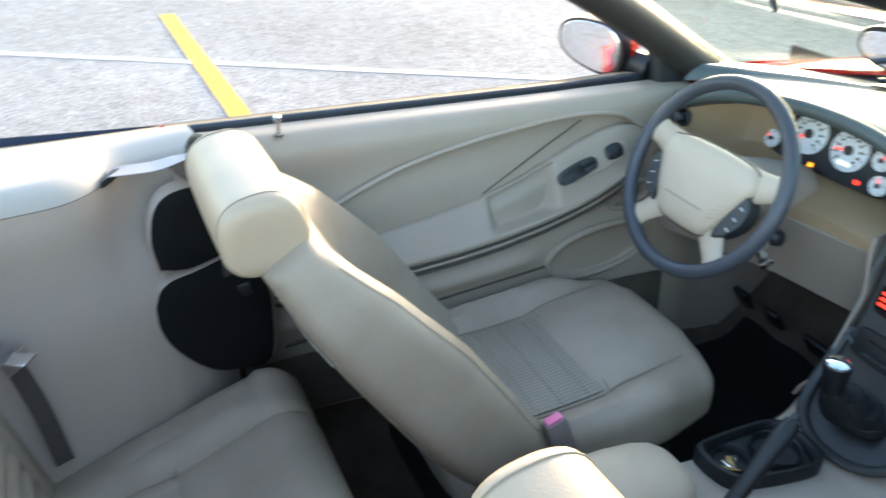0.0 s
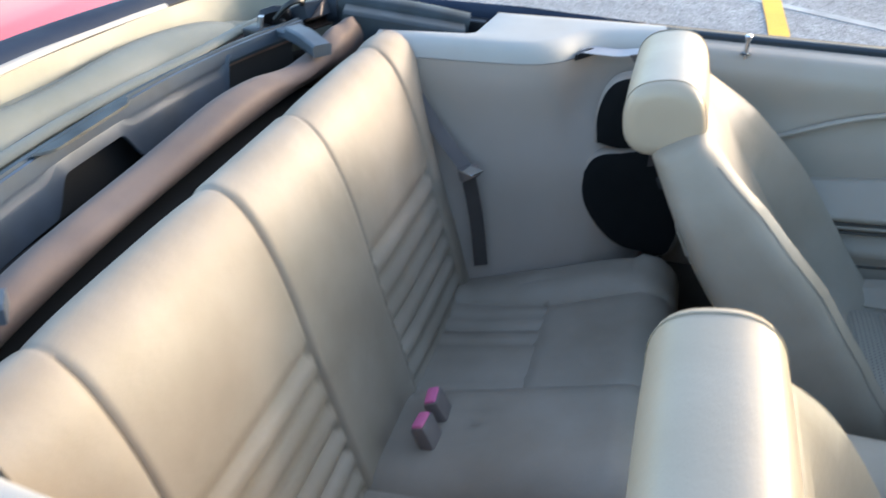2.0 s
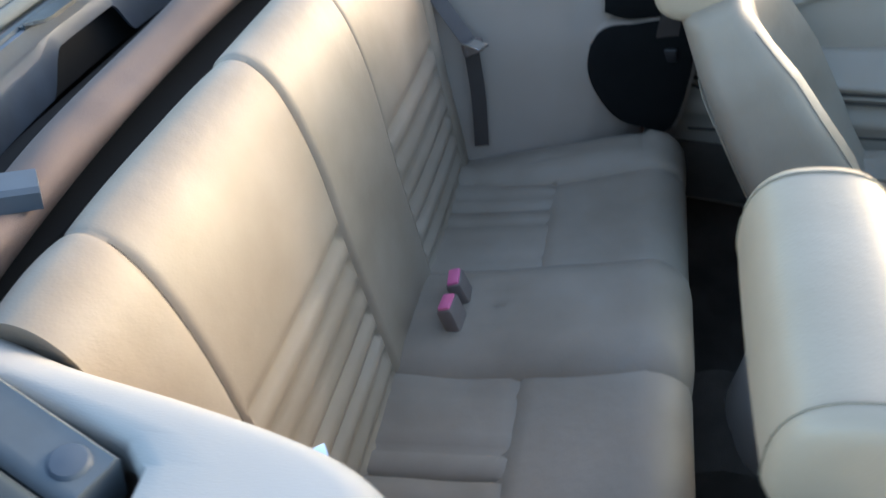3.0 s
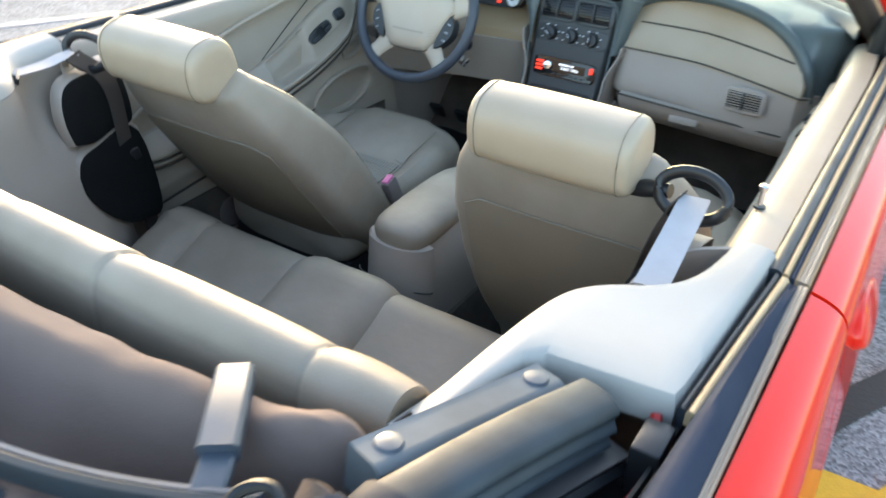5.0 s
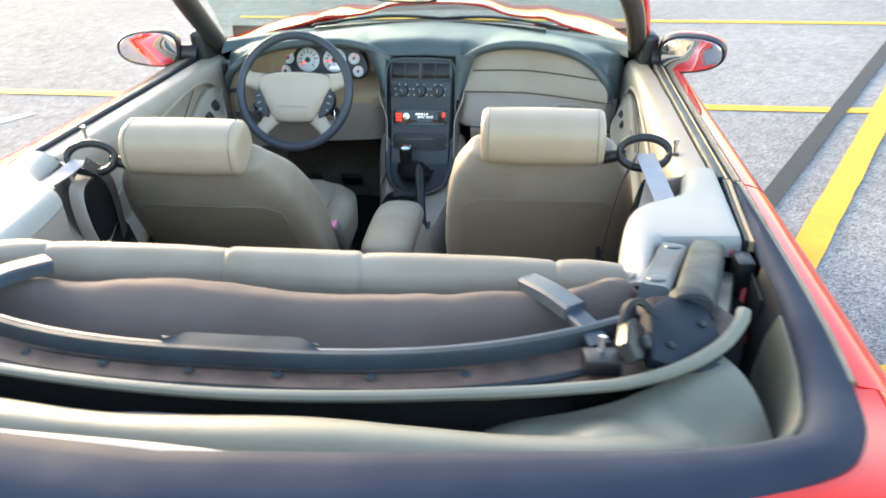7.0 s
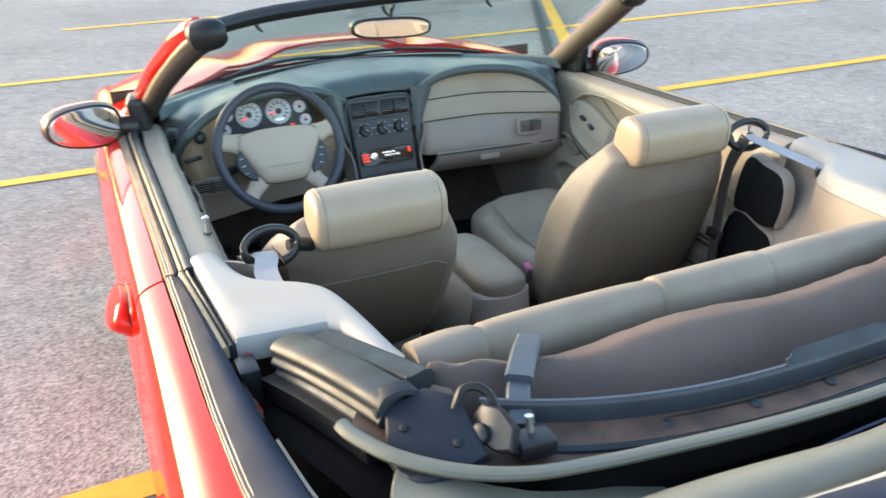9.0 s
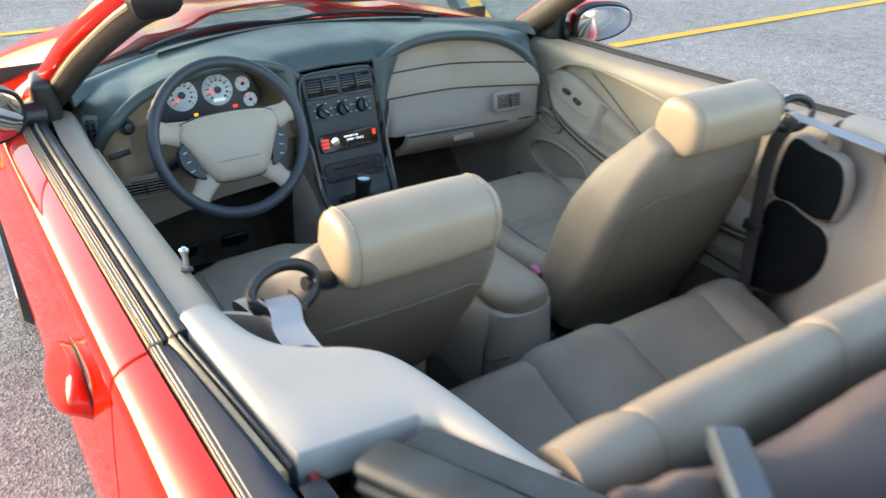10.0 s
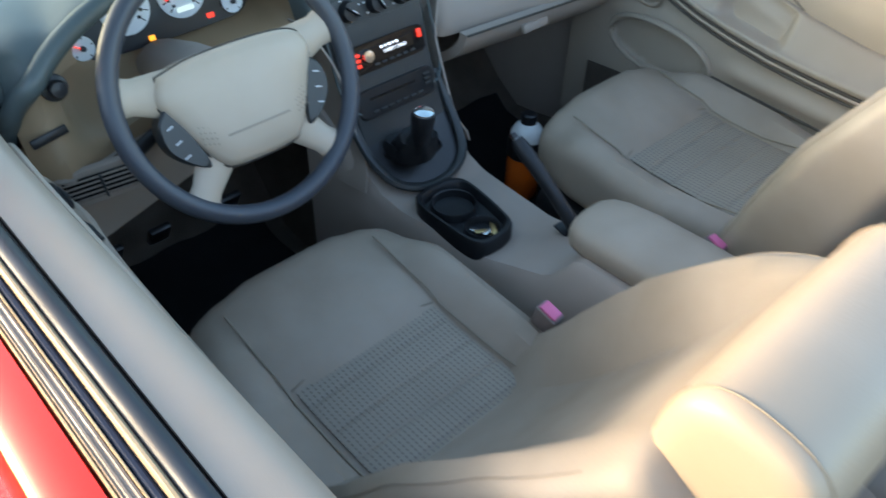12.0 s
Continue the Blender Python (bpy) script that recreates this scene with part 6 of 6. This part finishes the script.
for gx, gy, gr, a0, ndl in ((-0.048, 0.012, 0.041, 225, 215), (0.048, 0.012, 0.041, 225, 190), (-0.118, 0.018, 0.020, 215, 120), (0.118, 0.018, 0.020, 215, 60), (-0.130, -0.026, 0.019, 215, 150), (0.132, -0.026, 0.019, 215, 100)):
    m = MCL @ pose(gx, gy, 0.003)
    dial = part("dial", Geo().disc([(0, -0.004), (gr, -0.004), (gr, 0), (gr * 0.97, 0.0008), (0, 0.0008)], m, 32), DIAL, cluster, "white gauge dial")
    g = Geo()
    for k in range(11 if gr > 0.03 else 5):
        a = radians(a0 - 270 * k / (10 if gr > 0.03 else 4))
        g.box((gr * 0.16, 0.0016, 0.0008), m @ pose(math.cos(a) * gr * 0.82, math.sin(a) * gr * 0.82, 0.0016, 0, 0, math.degrees(a)), 0)
        if gr > 0.03:
            g.box((gr * 0.14, 0.005, 0.0006), m @ pose(math.cos(a) * gr * 0.62, math.sin(a) * gr * 0.62, 0.0014), 0)
    part("tick_marks", g, GLOSSBLACK, cluster, "", False)
    a = radians(ndl)
    part("needle", Geo().box((gr * 0.75, gr * 0.06 + 0.0008, 0.001), m @ pose(math.cos(a) * gr * 0.38, math.sin(a) * gr * 0.38, 0.004, 0, 0, ndl), 0), NEEDLE, cluster, "red needle")
    part("needle_hub", Geo().disc([(0, 0.002), (gr * 0.24, 0.002), (gr * 0.22, 0.007), (0, 0.0075)], m, 16), BLACK, cluster)
part("trip_display", Geo().box((0.030, 0.008, 0.001), MCL @ pose(0.048, -0.014, 0.0048), 0), LCDGREEN, cluster, "green-grey trip display")
part("warning_light", Geo().box((0.013, 0.008, 0.001), MCL @ pose(0.088, -0.037, 0.001), 0), REDLIGHT, cluster, "lit red warning light")
part("warning_light", Geo().box((0.010, 0.008, 0.001), MCL @ pose(-0.020, -0.043, 0.001), 0), AMBERLIGHT, cluster, "lit amber warning light")

# headlamp knob, dimmer, lower left vent
mk = pose(-0.592, cl_y(-0.592, 0.87) - 0.004, 0.876) @ R_FACE
part("lamp_switch", Geo().disc([(0, 0), (0.019, 0), (0.018, 0.004), (0.011, 0.006), (0.011, 0.014), (0.013, 0.02), (0.010, 0.026), (0, 0.027)], mk, 20), BLACK, dash, "black round headlamp knob")
part("dimmer_panel", Geo().box((0.052, 0.013, 0.006), pose(-0.622, cl_y(-0.622, 0.815) - 0.001, 0.818) @ R_FACE @ pose(0, 0, 0, 0, 0, 8), 0.002), BLACK, dash, "small black dimmer panel")
rows = []
for x in np.linspace(-0.655, -0.115, 40):
    rows.append([(x, lip_y(x) - 0.012 + 0.05 * (0.745 - z) / 0.19 + 0.035 * step(-0.17, -0.11, x), z) for z in np.linspace(0.750, 0.605, 14)])
part("knee_panel", Geo().sheet(np.array(rows), -0.012), TRIM, dash, "tan lower dash panel under the wheel")
vent(-0.580, 0.888, 0.733, 0.105, 0.036, 5, pose(0, 0, 0, 86, 0, -16) @ pose(0, 0, 0, 0, 0, 5), car, TRIM, "tan framed lower air vent")
part("column_shroud", Geo().tube([(-0.385, 1.05, 0.775), (-0.385, 0.95, 0.80), (-0.385, 0.86, 0.825)], [0.055, 0.058, 0.052], 16), TRIM, dash, "tan steering column shroud")
part("indicator_stalk", Geo().tube([(-0.43, 0.89, 0.815), (-0.49, 0.87, 0.79), (-0.545, 0.855, 0.775)], [0.009, 0.010, 0.012], 10), BLACK, dash, "black indicator stalk")
ky = part("ignition_lock", Geo().disc([(0, 0), (0.017, 0), (0.016, 0.012), (0, 0.014)], pose(-0.285, 0.915, 0.745) @ R_FACE, 16), BLACK, dash, "black ignition lock")
part("ignition_key", Geo().box((0.006, 0.022, 0.03), pose(-0.285, 0.895, 0.742, -15, 0, 20), 0.002), CHROME, dash, "chrome key in the lock")
for k in range(3):
    part("hanging_key", Geo().box((0.018 - 0.003 * k, 0.003, 0.030), pose(-0.283 + 0.014 * (k - 1), 0.892 - 0.004 * k, 0.712 - 0.004 * k, 10, 35 * (k - 1), 20 * k), 0.001), CHROME, dash, "bright hanging key")

# ---- centre stack ----
def stack_y(z):
    return lerp(z, [0.52, 0.60, 0.70, 0.745, 0.838, 0.892, 0.93], [0.885, 0.925, 0.962, 0.974, 1.004, 1.02, 1.032])


rows = []
for u in np.linspace(-1, 1, 25):
    row = []
    for z in np.linspace(0.555, 0.905, 26):
        hw = lerp(z, [0.55, 0.65, 0.89, 0.905], [0.118, 0.118, 0.126, 0.118])
        row.append((hw * u, stack_y(z) - 0.004 + 0.030 * max(0, abs(u) - 0.88) / 0.12, z))
    rows.append(row)
stack = part("radio_fascia", Geo().sheet(np.array(rows), 0.01), BEZEL, car, "charcoal centre fascia with vents, heater controls and radios")
def on_stack(x, z, d=0.0):
    return pose(x, stack_y(z) - 0.005 - d, z) @ pose(0, 0, 0, 90 - 17, 0, 0)


part("stack_rim", Geo().tube([(0.120 * a, stack_y(0.765 + 0.140 * b) - 0.005, 0.765 + 0.140 * b) for a, b in squircle(1, 1, 7, 60)], 0.0028, 8, closed=True), DASH, stack)
for x in (-0.052, 0.052):
    vent(x, stack_y(0.867) - 0.006, 0.867, 0.092, 0.050, 7, pose(0, 0, 0, 90 - 17, 0, 0), car, BEZEL, "black slatted centre vent")
hp_ = part("heater_panel", Geo().prism(squircle(0.105, 0.026, 8, 36), 0.006, on_stack(0, 0.803, 0.001)), BEZEL, car, "dark heater control panel")
for x in (-0.062, 0.0, 0.060):
    mm = on_stack(x, 0.803, 0.002)
    part("heater_knob", Geo().disc([(0, 0), (0.020, 0), (0.019, 0.006), (0.017, 0.016), (0, 0.017)], mm, 24).box((0.005, 0.030, 0.010), mm @ pose(0, 0, 0.020, 0, 0, 25 - x * 400), 0.002), BLACK, hp_, "black rotary heater knob")
    part("knob_mark", Geo().box((0.002, 0.012, 0.001), mm @ pose(0, 0, 0.0255, 0, 0, 25 - x * 400), 0), WHITEINK, hp_, "", False)
    g = Geo()
    for k in range(6):
        a = radians(215 - 50 * k)
        g.box((0.005, 0.003, 0.0006), mm @ pose(math.cos(a) * 0.026, math.sin(a) * 0.023, 0.0012), 0)
    part("dial_marks", g, WHITEINK, hp_, "", False)
# radio
radio = part("radio", Geo().prism(squircle(0.092, 0.027, 9, 40), 0.02, on_stack(0, 0.718, 0.004)), GLOSSBLACK, car, "black aftermarket radio with red keys and lit display")
mm = on_stack(0, 0.718, 0.0055)
part("radio_display", Geo().box((0.096, 0.022, 0.001), mm @ pose(0.014, 0.004, 0), 0), GLOSSBLACK, radio, "dark display")
text_mesh("SWEET CHILD", 0.0085, LCD, mm @ pose(0.018, 0.0015, 0.0012), radio, "display_text")
for k, w in enumerate((0.006, 0.004, 0.007, 0.003, 0.006)):
    part("display_bar", Geo().box((w, 0.004, 0.0006), mm @ pose(-0.012 + 0.009 * k, 0.0115, 0.0012), 0), LCD, radio, "", False)
part("radio_knob", Geo().disc([(0, 0), (0.0125, 0), (0.011, 0.008), (0, 0.009)], mm @ pose(-0.047, 0.004, 0), 20), CHROME, radio, "bright volume knob")
for k in range(3):
    part("radio_key", Geo().box((0.022, 0.006, 0.002), mm @ pose(-0.074, -0.009 + 0.010 * k, 0), 0.001), REDLIGHT, radio, "lit red radio key")
part("radio_key", Geo().box((0.010, 0.016, 0.002), mm @ pose(0.080, 0.010, 0), 0.001), REDLIGHT, radio, "lit red radio key")
for k in range(6):
    part("preset_key", Geo().box((0.011, 0.004, 0.0015), mm @ pose(-0.028 + 0.017 * k, -0.016, 0), 0.0005), BEZEL, radio)
# lower unit
unit = part("cd_unit", Geo().prism(squircle(0.092, 0.028, 9, 40), 0.015, on_stack(0, 0.640, 0.004)), BLACK, car, "black lower audio unit")
mm = on_stack(0, 0.640, 0.0055)
part("cd_slot", Geo().box((0.11, 0.004, 0.001), mm @ pose(-0.01, 0.010, 0), 0), GLOSSBLACK, unit)
for k in range(7):
    part("unit_key", Geo().box((0.014, 0.006, 0.002), mm @ pose(-0.058 + 0.0185 * k, -0.016, 0), 0.001), BEZEL, unit)
for k in range(3):
    part("unit_key", Geo().box((0.016, 0.006, 0.002), mm @ pose(0.075, -0.004 + 0.009 * k, 0), 0.001), BEZEL, unit)

# charcoal cheeks between the fascia and the two arched panels
for s in (1, -1):
    rows = []
    for z in np.linspace(0.775, 0.922, 12):
        xo = lerp(z, [0.775, 0.85, 0.922], [0.140, 0.158, 0.185])
        a, b = np.array((0.121, stack_y(z) - 0.001, z)), np.array((xo, lip_y(xo) - (0.022 if s > 0 else 0.0), z))
        rows.append([(s * (a[0] + (b[0] - a[0]) * k), a[1] + (b[1] - a[1]) * k - 0.012 * math.sin(math.pi * k), z) for k in np.linspace(0, 1, 8)])
    part("fascia_cheek", Geo().sheet(np.array(rows), 0.004), DASH, dash, "charcoal cheek beside the centre fascia")

# tan wings that run from the dash down beside the stack
for s in (1, -1):
    rows = []
    for z in np.linspace(0.50, 0.80, 14):
        w = 0.128 + 0.030 * step(0.70, 0.80, z) + 0.020 * step(0.56, 0.50, z)
        rows.append([(s * (w - 0.012 * (1 - k)), stack_y(z) - 0.010 - 0.012 * math.sin(k * 3.1) + 0.10 * k, z) for k in np.linspace(0, 1, 7)])
    part("stack_wing", Geo().sheet(np.array(rows), 0.004), TRIM, dash, "tan wing beside the centre fascia")

# ---- console ----
rows = []
for y in np.linspace(0.175, 1.02, 48):
    zt = lerp(y, [0.05, 0.175, 0.42, 0.47, 0.60, 0.80, 0.86, 0.95, 1.02], [0.50, 0.575, 0.585, 0.52, 0.485, 0.482, 0.498, 0.585, 0.64])
    hw = lerp(y, [0.05, 0.40, 0.60, 0.75, 0.90, 1.02], [0.074, 0.078, 0.098, 0.112, 0.128, 0.150])
    ring = [(-hw - 0.02, y, 0.30), (-hw - 0.012, y, zt - 0.10), (-hw, y, zt - 0.02), (-hw + 0.012, y, zt - 0.002), (-hw + 0.03, y, zt), (0, y, zt), (hw - 0.03, y, zt), (hw - 0.012, y, zt - 0.002), (hw, y, zt - 0.02), (hw + 0.012, y, zt - 0.10), (hw + 0.02, y, 0.30)]
    rows.append(ring)
console = part("console", Geo().grid(rows), TRIM, car, "tan centre console between the seats")
rows = []
for q in np.linspace(-math.pi / 2, math.pi / 2, 17):
    rows.append([(0.006 + (0.080 + 0.07 * (0.58 - z)) * math.sin(q), 0.177 - (0.050 + 0.05 * (0.58 - z)) * math.cos(q), z) for z in np.linspace(0.28, 0.580, 12)] + [(0.070 * math.sin(q), 0.177 - 0.040 * math.cos(q), 0.585), (0, 0.177, 0.586)])
part("console_back", Geo().grid(rows), TRIM, console, "tan rounded rear face of the console")
rows = []
for y, sc, dz in ((0.072, 0.20, 0), (0.075, 0.45, 0), (0.083, 0.68, 0), (0.097, 0.85, 0), (0.118, 0.95, 0.001), (0.15, 1, 0.002), (0.24, 1, 0.005), (0.36, 1, 0.004), (0.42, 0.97, 0), (0.450, 0.86, -0.002), (0.464, 0.68, -0.003), (0.471, 0.4, -0.004)):
    y = 0.132 + (y - 0.072) * 0.85
    rows.append([(0.010 + x * sc, y, 0.597 + dz + z * (0.35 + 0.65 * sc)) for x, z in squircle(0.070, 0.034, 2.7, 36)])
part("armrest_lid", Geo().grid(rows, wrap_v=True, cap_u=True), SEAT, console, "tan padded armrest lid")
part("console_seam", Geo().tube([(0.098 * math.sin(q), 0.160 - 0.030 * math.cos(q), 0.48) for q in np.linspace(-1.5, 1.5, 14)], 0.002, 6), PIPING, console)
# shifter bezel: a long U round the boot
U = [(-0.112, 0.950, 0.645), (-0.111, 0.915, 0.590), (-0.105, 0.880, 0.550), (-0.086, 0.842, 0.517), (-0.046, 0.820, 0.500), (0, 0.814, 0.496), (0.046, 0.820, 0.500), (0.086, 0.842, 0.517), (0.105, 0.880, 0.550), (0.111, 0.915, 0.590), (0.112, 0.950, 0.645)]
up_ = spline(U, 50)
part("shifter_rim", Geo().tube(up_, 0.010, 8, flat=0.8), BEZEL, console, "charcoal rim round the gear lever")
rows = []
for i in range(25):
    a, b = up_[i], up_[49 - i]
    rows.append([a + (b - a) * t + np.array((0, 0, -0.008)) for t in np.linspace(0, 1, 13)])
part("shifter_well", Geo().sheet(np.array(rows), 0.004), BLACK, console, "black gear lever well")
boot = Geo()
rows = []
for v in np.linspace(0, 1, 16):
    r = 0.052 * (1 - v) ** 0.8 + 0.014
    c = np.array((-0.012 - 0.022 * v, 0.895 - 0.068 * v, 0.545 + 0.060 * v))
    rows.append([c + np.array((r * (1 + 0.10 * math.sin(5 * q + 6 * v)) * math.cos(q), r * 1.05 * (1 + 0.08 * math.sin(4 * q + 3)) * math.sin(q), 0.006 * math.sin(v * 20))) for q in np.linspace(0, 2 * math.pi, 28, endpoint=False)])
part("gear_boot", boot.grid(rows, wrap_v=True, cap_u=True), relief(shader("black_boot_leather", (0.010, 0.010, 0.011), 0.45), 60, 0.5, 0.003), console, "black leather gear lever boot")
lever = part("gear_lever", Geo().disc([(0.0, 0), (0.017, 0), (0.019, 0.02), (0.021, 0.045), (0.0225, 0.062), (0.021, 0.070), (0.0, 0.071)], pose(-0.034, 0.830, 0.588, 8, 2, 0), 24), BLACK, car, "black gear knob with a bright cap")
part("knob_cap", Geo().disc([(0, 0.0), (0.0195, 0), (0.0185, 0.004), (0.012, 0.0065), (0, 0.007)], pose(-0.034, 0.830, 0.588, 8, 2, 0) @ pose(0, 0, 0.069), 24), CHROME, lever, "chrome gear knob cap")
# cup holder tray, with loose keys
cup_out = [(x + 0.0, y, 0) for x, y in [(-0.078, 0.795), (-0.03, 0.802), (0.012, 0.790), (0.026, 0.755), (0.010, 0.655), (-0.008, 0.612), (-0.05, 0.597), (-0.088, 0.605), (-0.098, 0.65), (-0.095, 0.76), (-0.078, 0.795)]]
co_ = spline(cup_out, 50)[:-1]
tc = co_.mean(axis=0)
rows = []
for sc, z in ((1.0, 0.470), (1.0, 0.506), (0.97, 0.511), (0.89, 0.511), (0.86, 0.507), (0.82, 0.492), (0.75, 0.4895), (0.35, 0.4895), (0.02, 0.4895)):
    rows.append([(tc[0] + (p[0] - tc[0]) * sc, tc[1] + (p[1] - tc[1]) * sc, z + 0.10 * max(0, 0.635 - p[1]) * (z > 0.49)) for p in co_])
tray = part("cup_tray", Geo().grid(rows, wrap_v=True, cap_u=True), RUBBER, car, "dark rubber cup holder tray")
for cx, cy, r in ((-0.036, 0.735, 0.040), (-0.048, 0.648, 0.030)):
    part("cup_ring", Geo().grid([[(cx + r * k * math.cos(q), cy + r * k * math.sin(q), z) for q in np.linspace(0, 2 * math.pi, 32, endpoint=False)] for k, z in ((0.96, 0.489), (1.0, 0.504), (1.05, 0.506), (1.09, 0.502), (1.09, 0.489))], wrap_v=True), RUBBER, tray)
keys = new("keys")
tagged(keys, "small brass and steel keys lying in the cup tray", "keys")
for k in range(4):
    part("key", Geo().box((0.010, 0.042, 0.002), pose(-0.047 + 0.006 * k, 0.650 - 0.004 * k, 0.4910 + 0.002 * k, 6, 4, 30 + 37 * k), 0.0008), BRASS if k % 2 else CHROME, keys)
# parking brake
pb = part("parking_brake", Geo().tube(spline([(0.060, 0.495, 0.490), (0.054, 0.545, 0.542), (0.045, 0.60, 0.598), (0.036, 0.655, 0.648)], 16), [0.016, 0.016, 0.0155, 0.015, 0.014, 0.0135, 0.013, 0.013, 0.013, 0.0135, 0.014, 0.0145, 0.015, 0.015, 0.0145, 0.012], 12), RUBBER, car, "dark grip of the raised parking brake")
part("brake_button", Geo().disc([(0, 0), (0.007, 0), (0.006, 0.01), (0, 0.011)], pose(0.035, 0.656, 0.650, -45, 0, 8), 12), BLACK, pb)
part("brake_slot", Geo().box((0.04, 0.09, 0.004), pose(0.060, 0.515, 0.5, 14, 0, 0), 0.002), BLACK, console)
for s, dy in ((-1, -0.055), (1, 0)):
    m = pose(s * (0.165 if s > 0 else 0.172), 0.33 + (dy if s > 0 else 0.060), 0.505 if s > 0 else 0.535, 18, 8 * s, 0)
    b = part("front_buckle", Geo().box((0.026, 0.040, 0.13), m @ pose(0, 0, -0.02), 0.006), TAUPEPLASTIC, car, "tan front seat belt buckle")
    part("release_button", Geo().box((0.018, 0.030, 0.008), m @ pose(0, 0, 0.045), 0.002), PINK, b, "pink release button")

# ---- steering wheel ----
TILT = 24
MW = pose(-0.385, 0.80, 0.848) @ pose(0, 0, 0, 90 - TILT, 0, 0)     # local z looks at the driver, y up
ring = [(0.179 * math.cos(q), 0.179 * math.sin(q), 0) for q in np.linspace(0, 2 * math.pi, 72, endpoint=False)]
wheel = part("steering_wheel", Geo().tube([tuple(MW @ Vector(p)) for p in ring], 0.0142, 14, closed=True, up=tuple(MW.to_3x3() @ Vector((0, 0, 1)))), WHEELSKIN, car, "dark blue-grey leather steering wheel with a tan airbag hub")
hub = [(0.108, 0.050), (0.122, 0.020), (0.105, -0.018), (0.088, -0.054), (0.068, -0.086), (0.042, -0.099)]
hub = [(-0.108, 0.050), (-0.05, 0.060), (0.05, 0.060)] + hub + [(-x, y) for x, y in hub[::-1]]
hs = spline([(a, b, 0) for a, b in hub], 70)[:-1]
rows = [[(x * c, y * c, d) for x, y, _ in hs] for c, d in ((0.92, -0.055), (1.0, -0.035), (1.0, -0.004), (0.975, 0.006), (0.90, 0.013), (0.7, 0.018), (0.4, 0.021), (0.05, 0.022))]
part("airbag_hub", Geo().grid(rows, wrap_v=True, cap_u=True).move(MW), HUBSKIN, wheel, "tan airbag cover")
for a, w in ((166, 0.040), (14, 0.040), (229, 0.036), (311, 0.036)):
    q = radians(a)
    st = (0.098 * math.cos(q), 0.098 * math.sin(q), -0.012)
    en = (0.172 * math.cos(q), 0.174 * math.sin(q), -0.006)
    path = [tuple(MW @ Vector([st[i] + (en[i] - st[i]) * t for i in range(3)])) for t in (0, 0.35, 0.7, 1)]
    part("spoke", Geo().tube(path, [w * 0.85, w * 0.72, w * 0.60, w * 0.70], 14, flat=0.40, up=tuple(MW.to_3x3() @ Vector((0, 0, 1)))), HUBSKIN, wheel, "tan wheel spoke")
for sx in (-1, 1):
    pod = [(sx * 0.114, 0.010), (sx * 0.131, -0.010), (sx * 0.130, -0.044), (sx * 0.108, -0.072), (sx * 0.082, -0.084), (sx * 0.092, -0.04)]
    sp_ = spline([(a, b, 0) for a, b in pod + pod[:1]], 30)[:-1]
    c = part("cruise_pad", Geo().prism([(a, b) for a, b, _ in sp_], 0.03, MW @ pose(0, 0, 0.006)), BEZEL, wheel, "dark cruise control pad")
    for k in range(3):
        part("pad_mark", Geo().box((0.010, 0.002, 0.0008), MW @ pose(sx * (0.118 - 0.004 * k), -0.016 - 0.022 * k, 0.0068, 0, 0, -18 * sx), 0), WHITEINK, wheel, "", False)
part("hub_seam", Geo().tube([tuple(MW @ Vector((x * 1.004, y * 1.004, -0.002))) for x, y, _ in hs], 0.0016, 6, closed=True), PIPING, wheel)
part("hub_seam_bar", Geo().box((0.100, 0.0028, 0.0012), MW @ pose(0, -0.052, 0.0205), 0), GREYINK, wheel, "embossed line on the hub", False)
part("hub_lettering_bar", Geo().box((0.055, 0.004, 0.0006), MW @ pose(0, -0.022, 0.0208), 0), LEATHER, wheel, "faint embossed lettering", False)
for sx in (-1, 1):
    g = Geo()
    for i in range(5):
        for j in range(4):
            g.disc([(0, 0), (0.0014, 0), (0.001, 0.0006), (0, 0.0007)], MW @ pose(sx * (0.066 + 0.006 * j), -0.058 + 0.008 * i + 0.002 * j, 0.0165 - 0.0008 * j), 6)
    part("horn_dots", g, GREYINK, wheel)

# ---- loose things ----
bottle = part("bottle", Geo().disc([(0, 0), (0.036, 0), (0.040, 0.01), (0.040, 0.09), (0.037, 0.11), (0.040, 0.13), (0.040, 0.15)], pose(0.322, 0.888, 0.268, 0, 4, 0), 28), ORANGE, None, "")
tagged(bottle, "orange sports drink bottle with black cap on the footwell floor", "bottle")
part("bottle_label", Geo().disc([(0.0395, 0.105), (0.0412, 0.107), (0.0412, 0.15), (0.0395, 0.152)], pose(0.322, 0.888, 0.268, 0, 4, 0), 28), BLACK, bottle, "black wrap label")
part("bottle_shoulder", Geo().disc([(0.040, 0.150), (0.0385, 0.165), (0.030, 0.180), (0.019, 0.188), (0, 0.189)], pose(0.322, 0.888, 0.268, 0, 4, 0), 28), CLEARCAP, bottle, "clear bottle shoulder")
part("bottle_cap", Geo().disc([(0.017, 0.186), (0.018, 0.187), (0.018, 0.208), (0.015, 0.211), (0, 0.211)], pose(0.322, 0.888, 0.268, 0, 4, 0), 24), BLACK, bottle, "black cap")
part("label_bar", Geo().box((0.03, 0.002, 0.008), pose(0.322 - 0.022, 0.888 - 0.031, 0.403, 0, 0, -42), 0), WHITEINK, bottle, "white lettering on the label", False)
for x, w in ((-0.44, 0.05), (-0.30, 0.09), (-0.54, 0.05)):
    part("pedal", Geo().box((w * 0.9, 0.015, 0.06), pose(x, 1.16, 0.40, 35, 0, 0), 0.005), BLACK, car, "black rubber pedal")
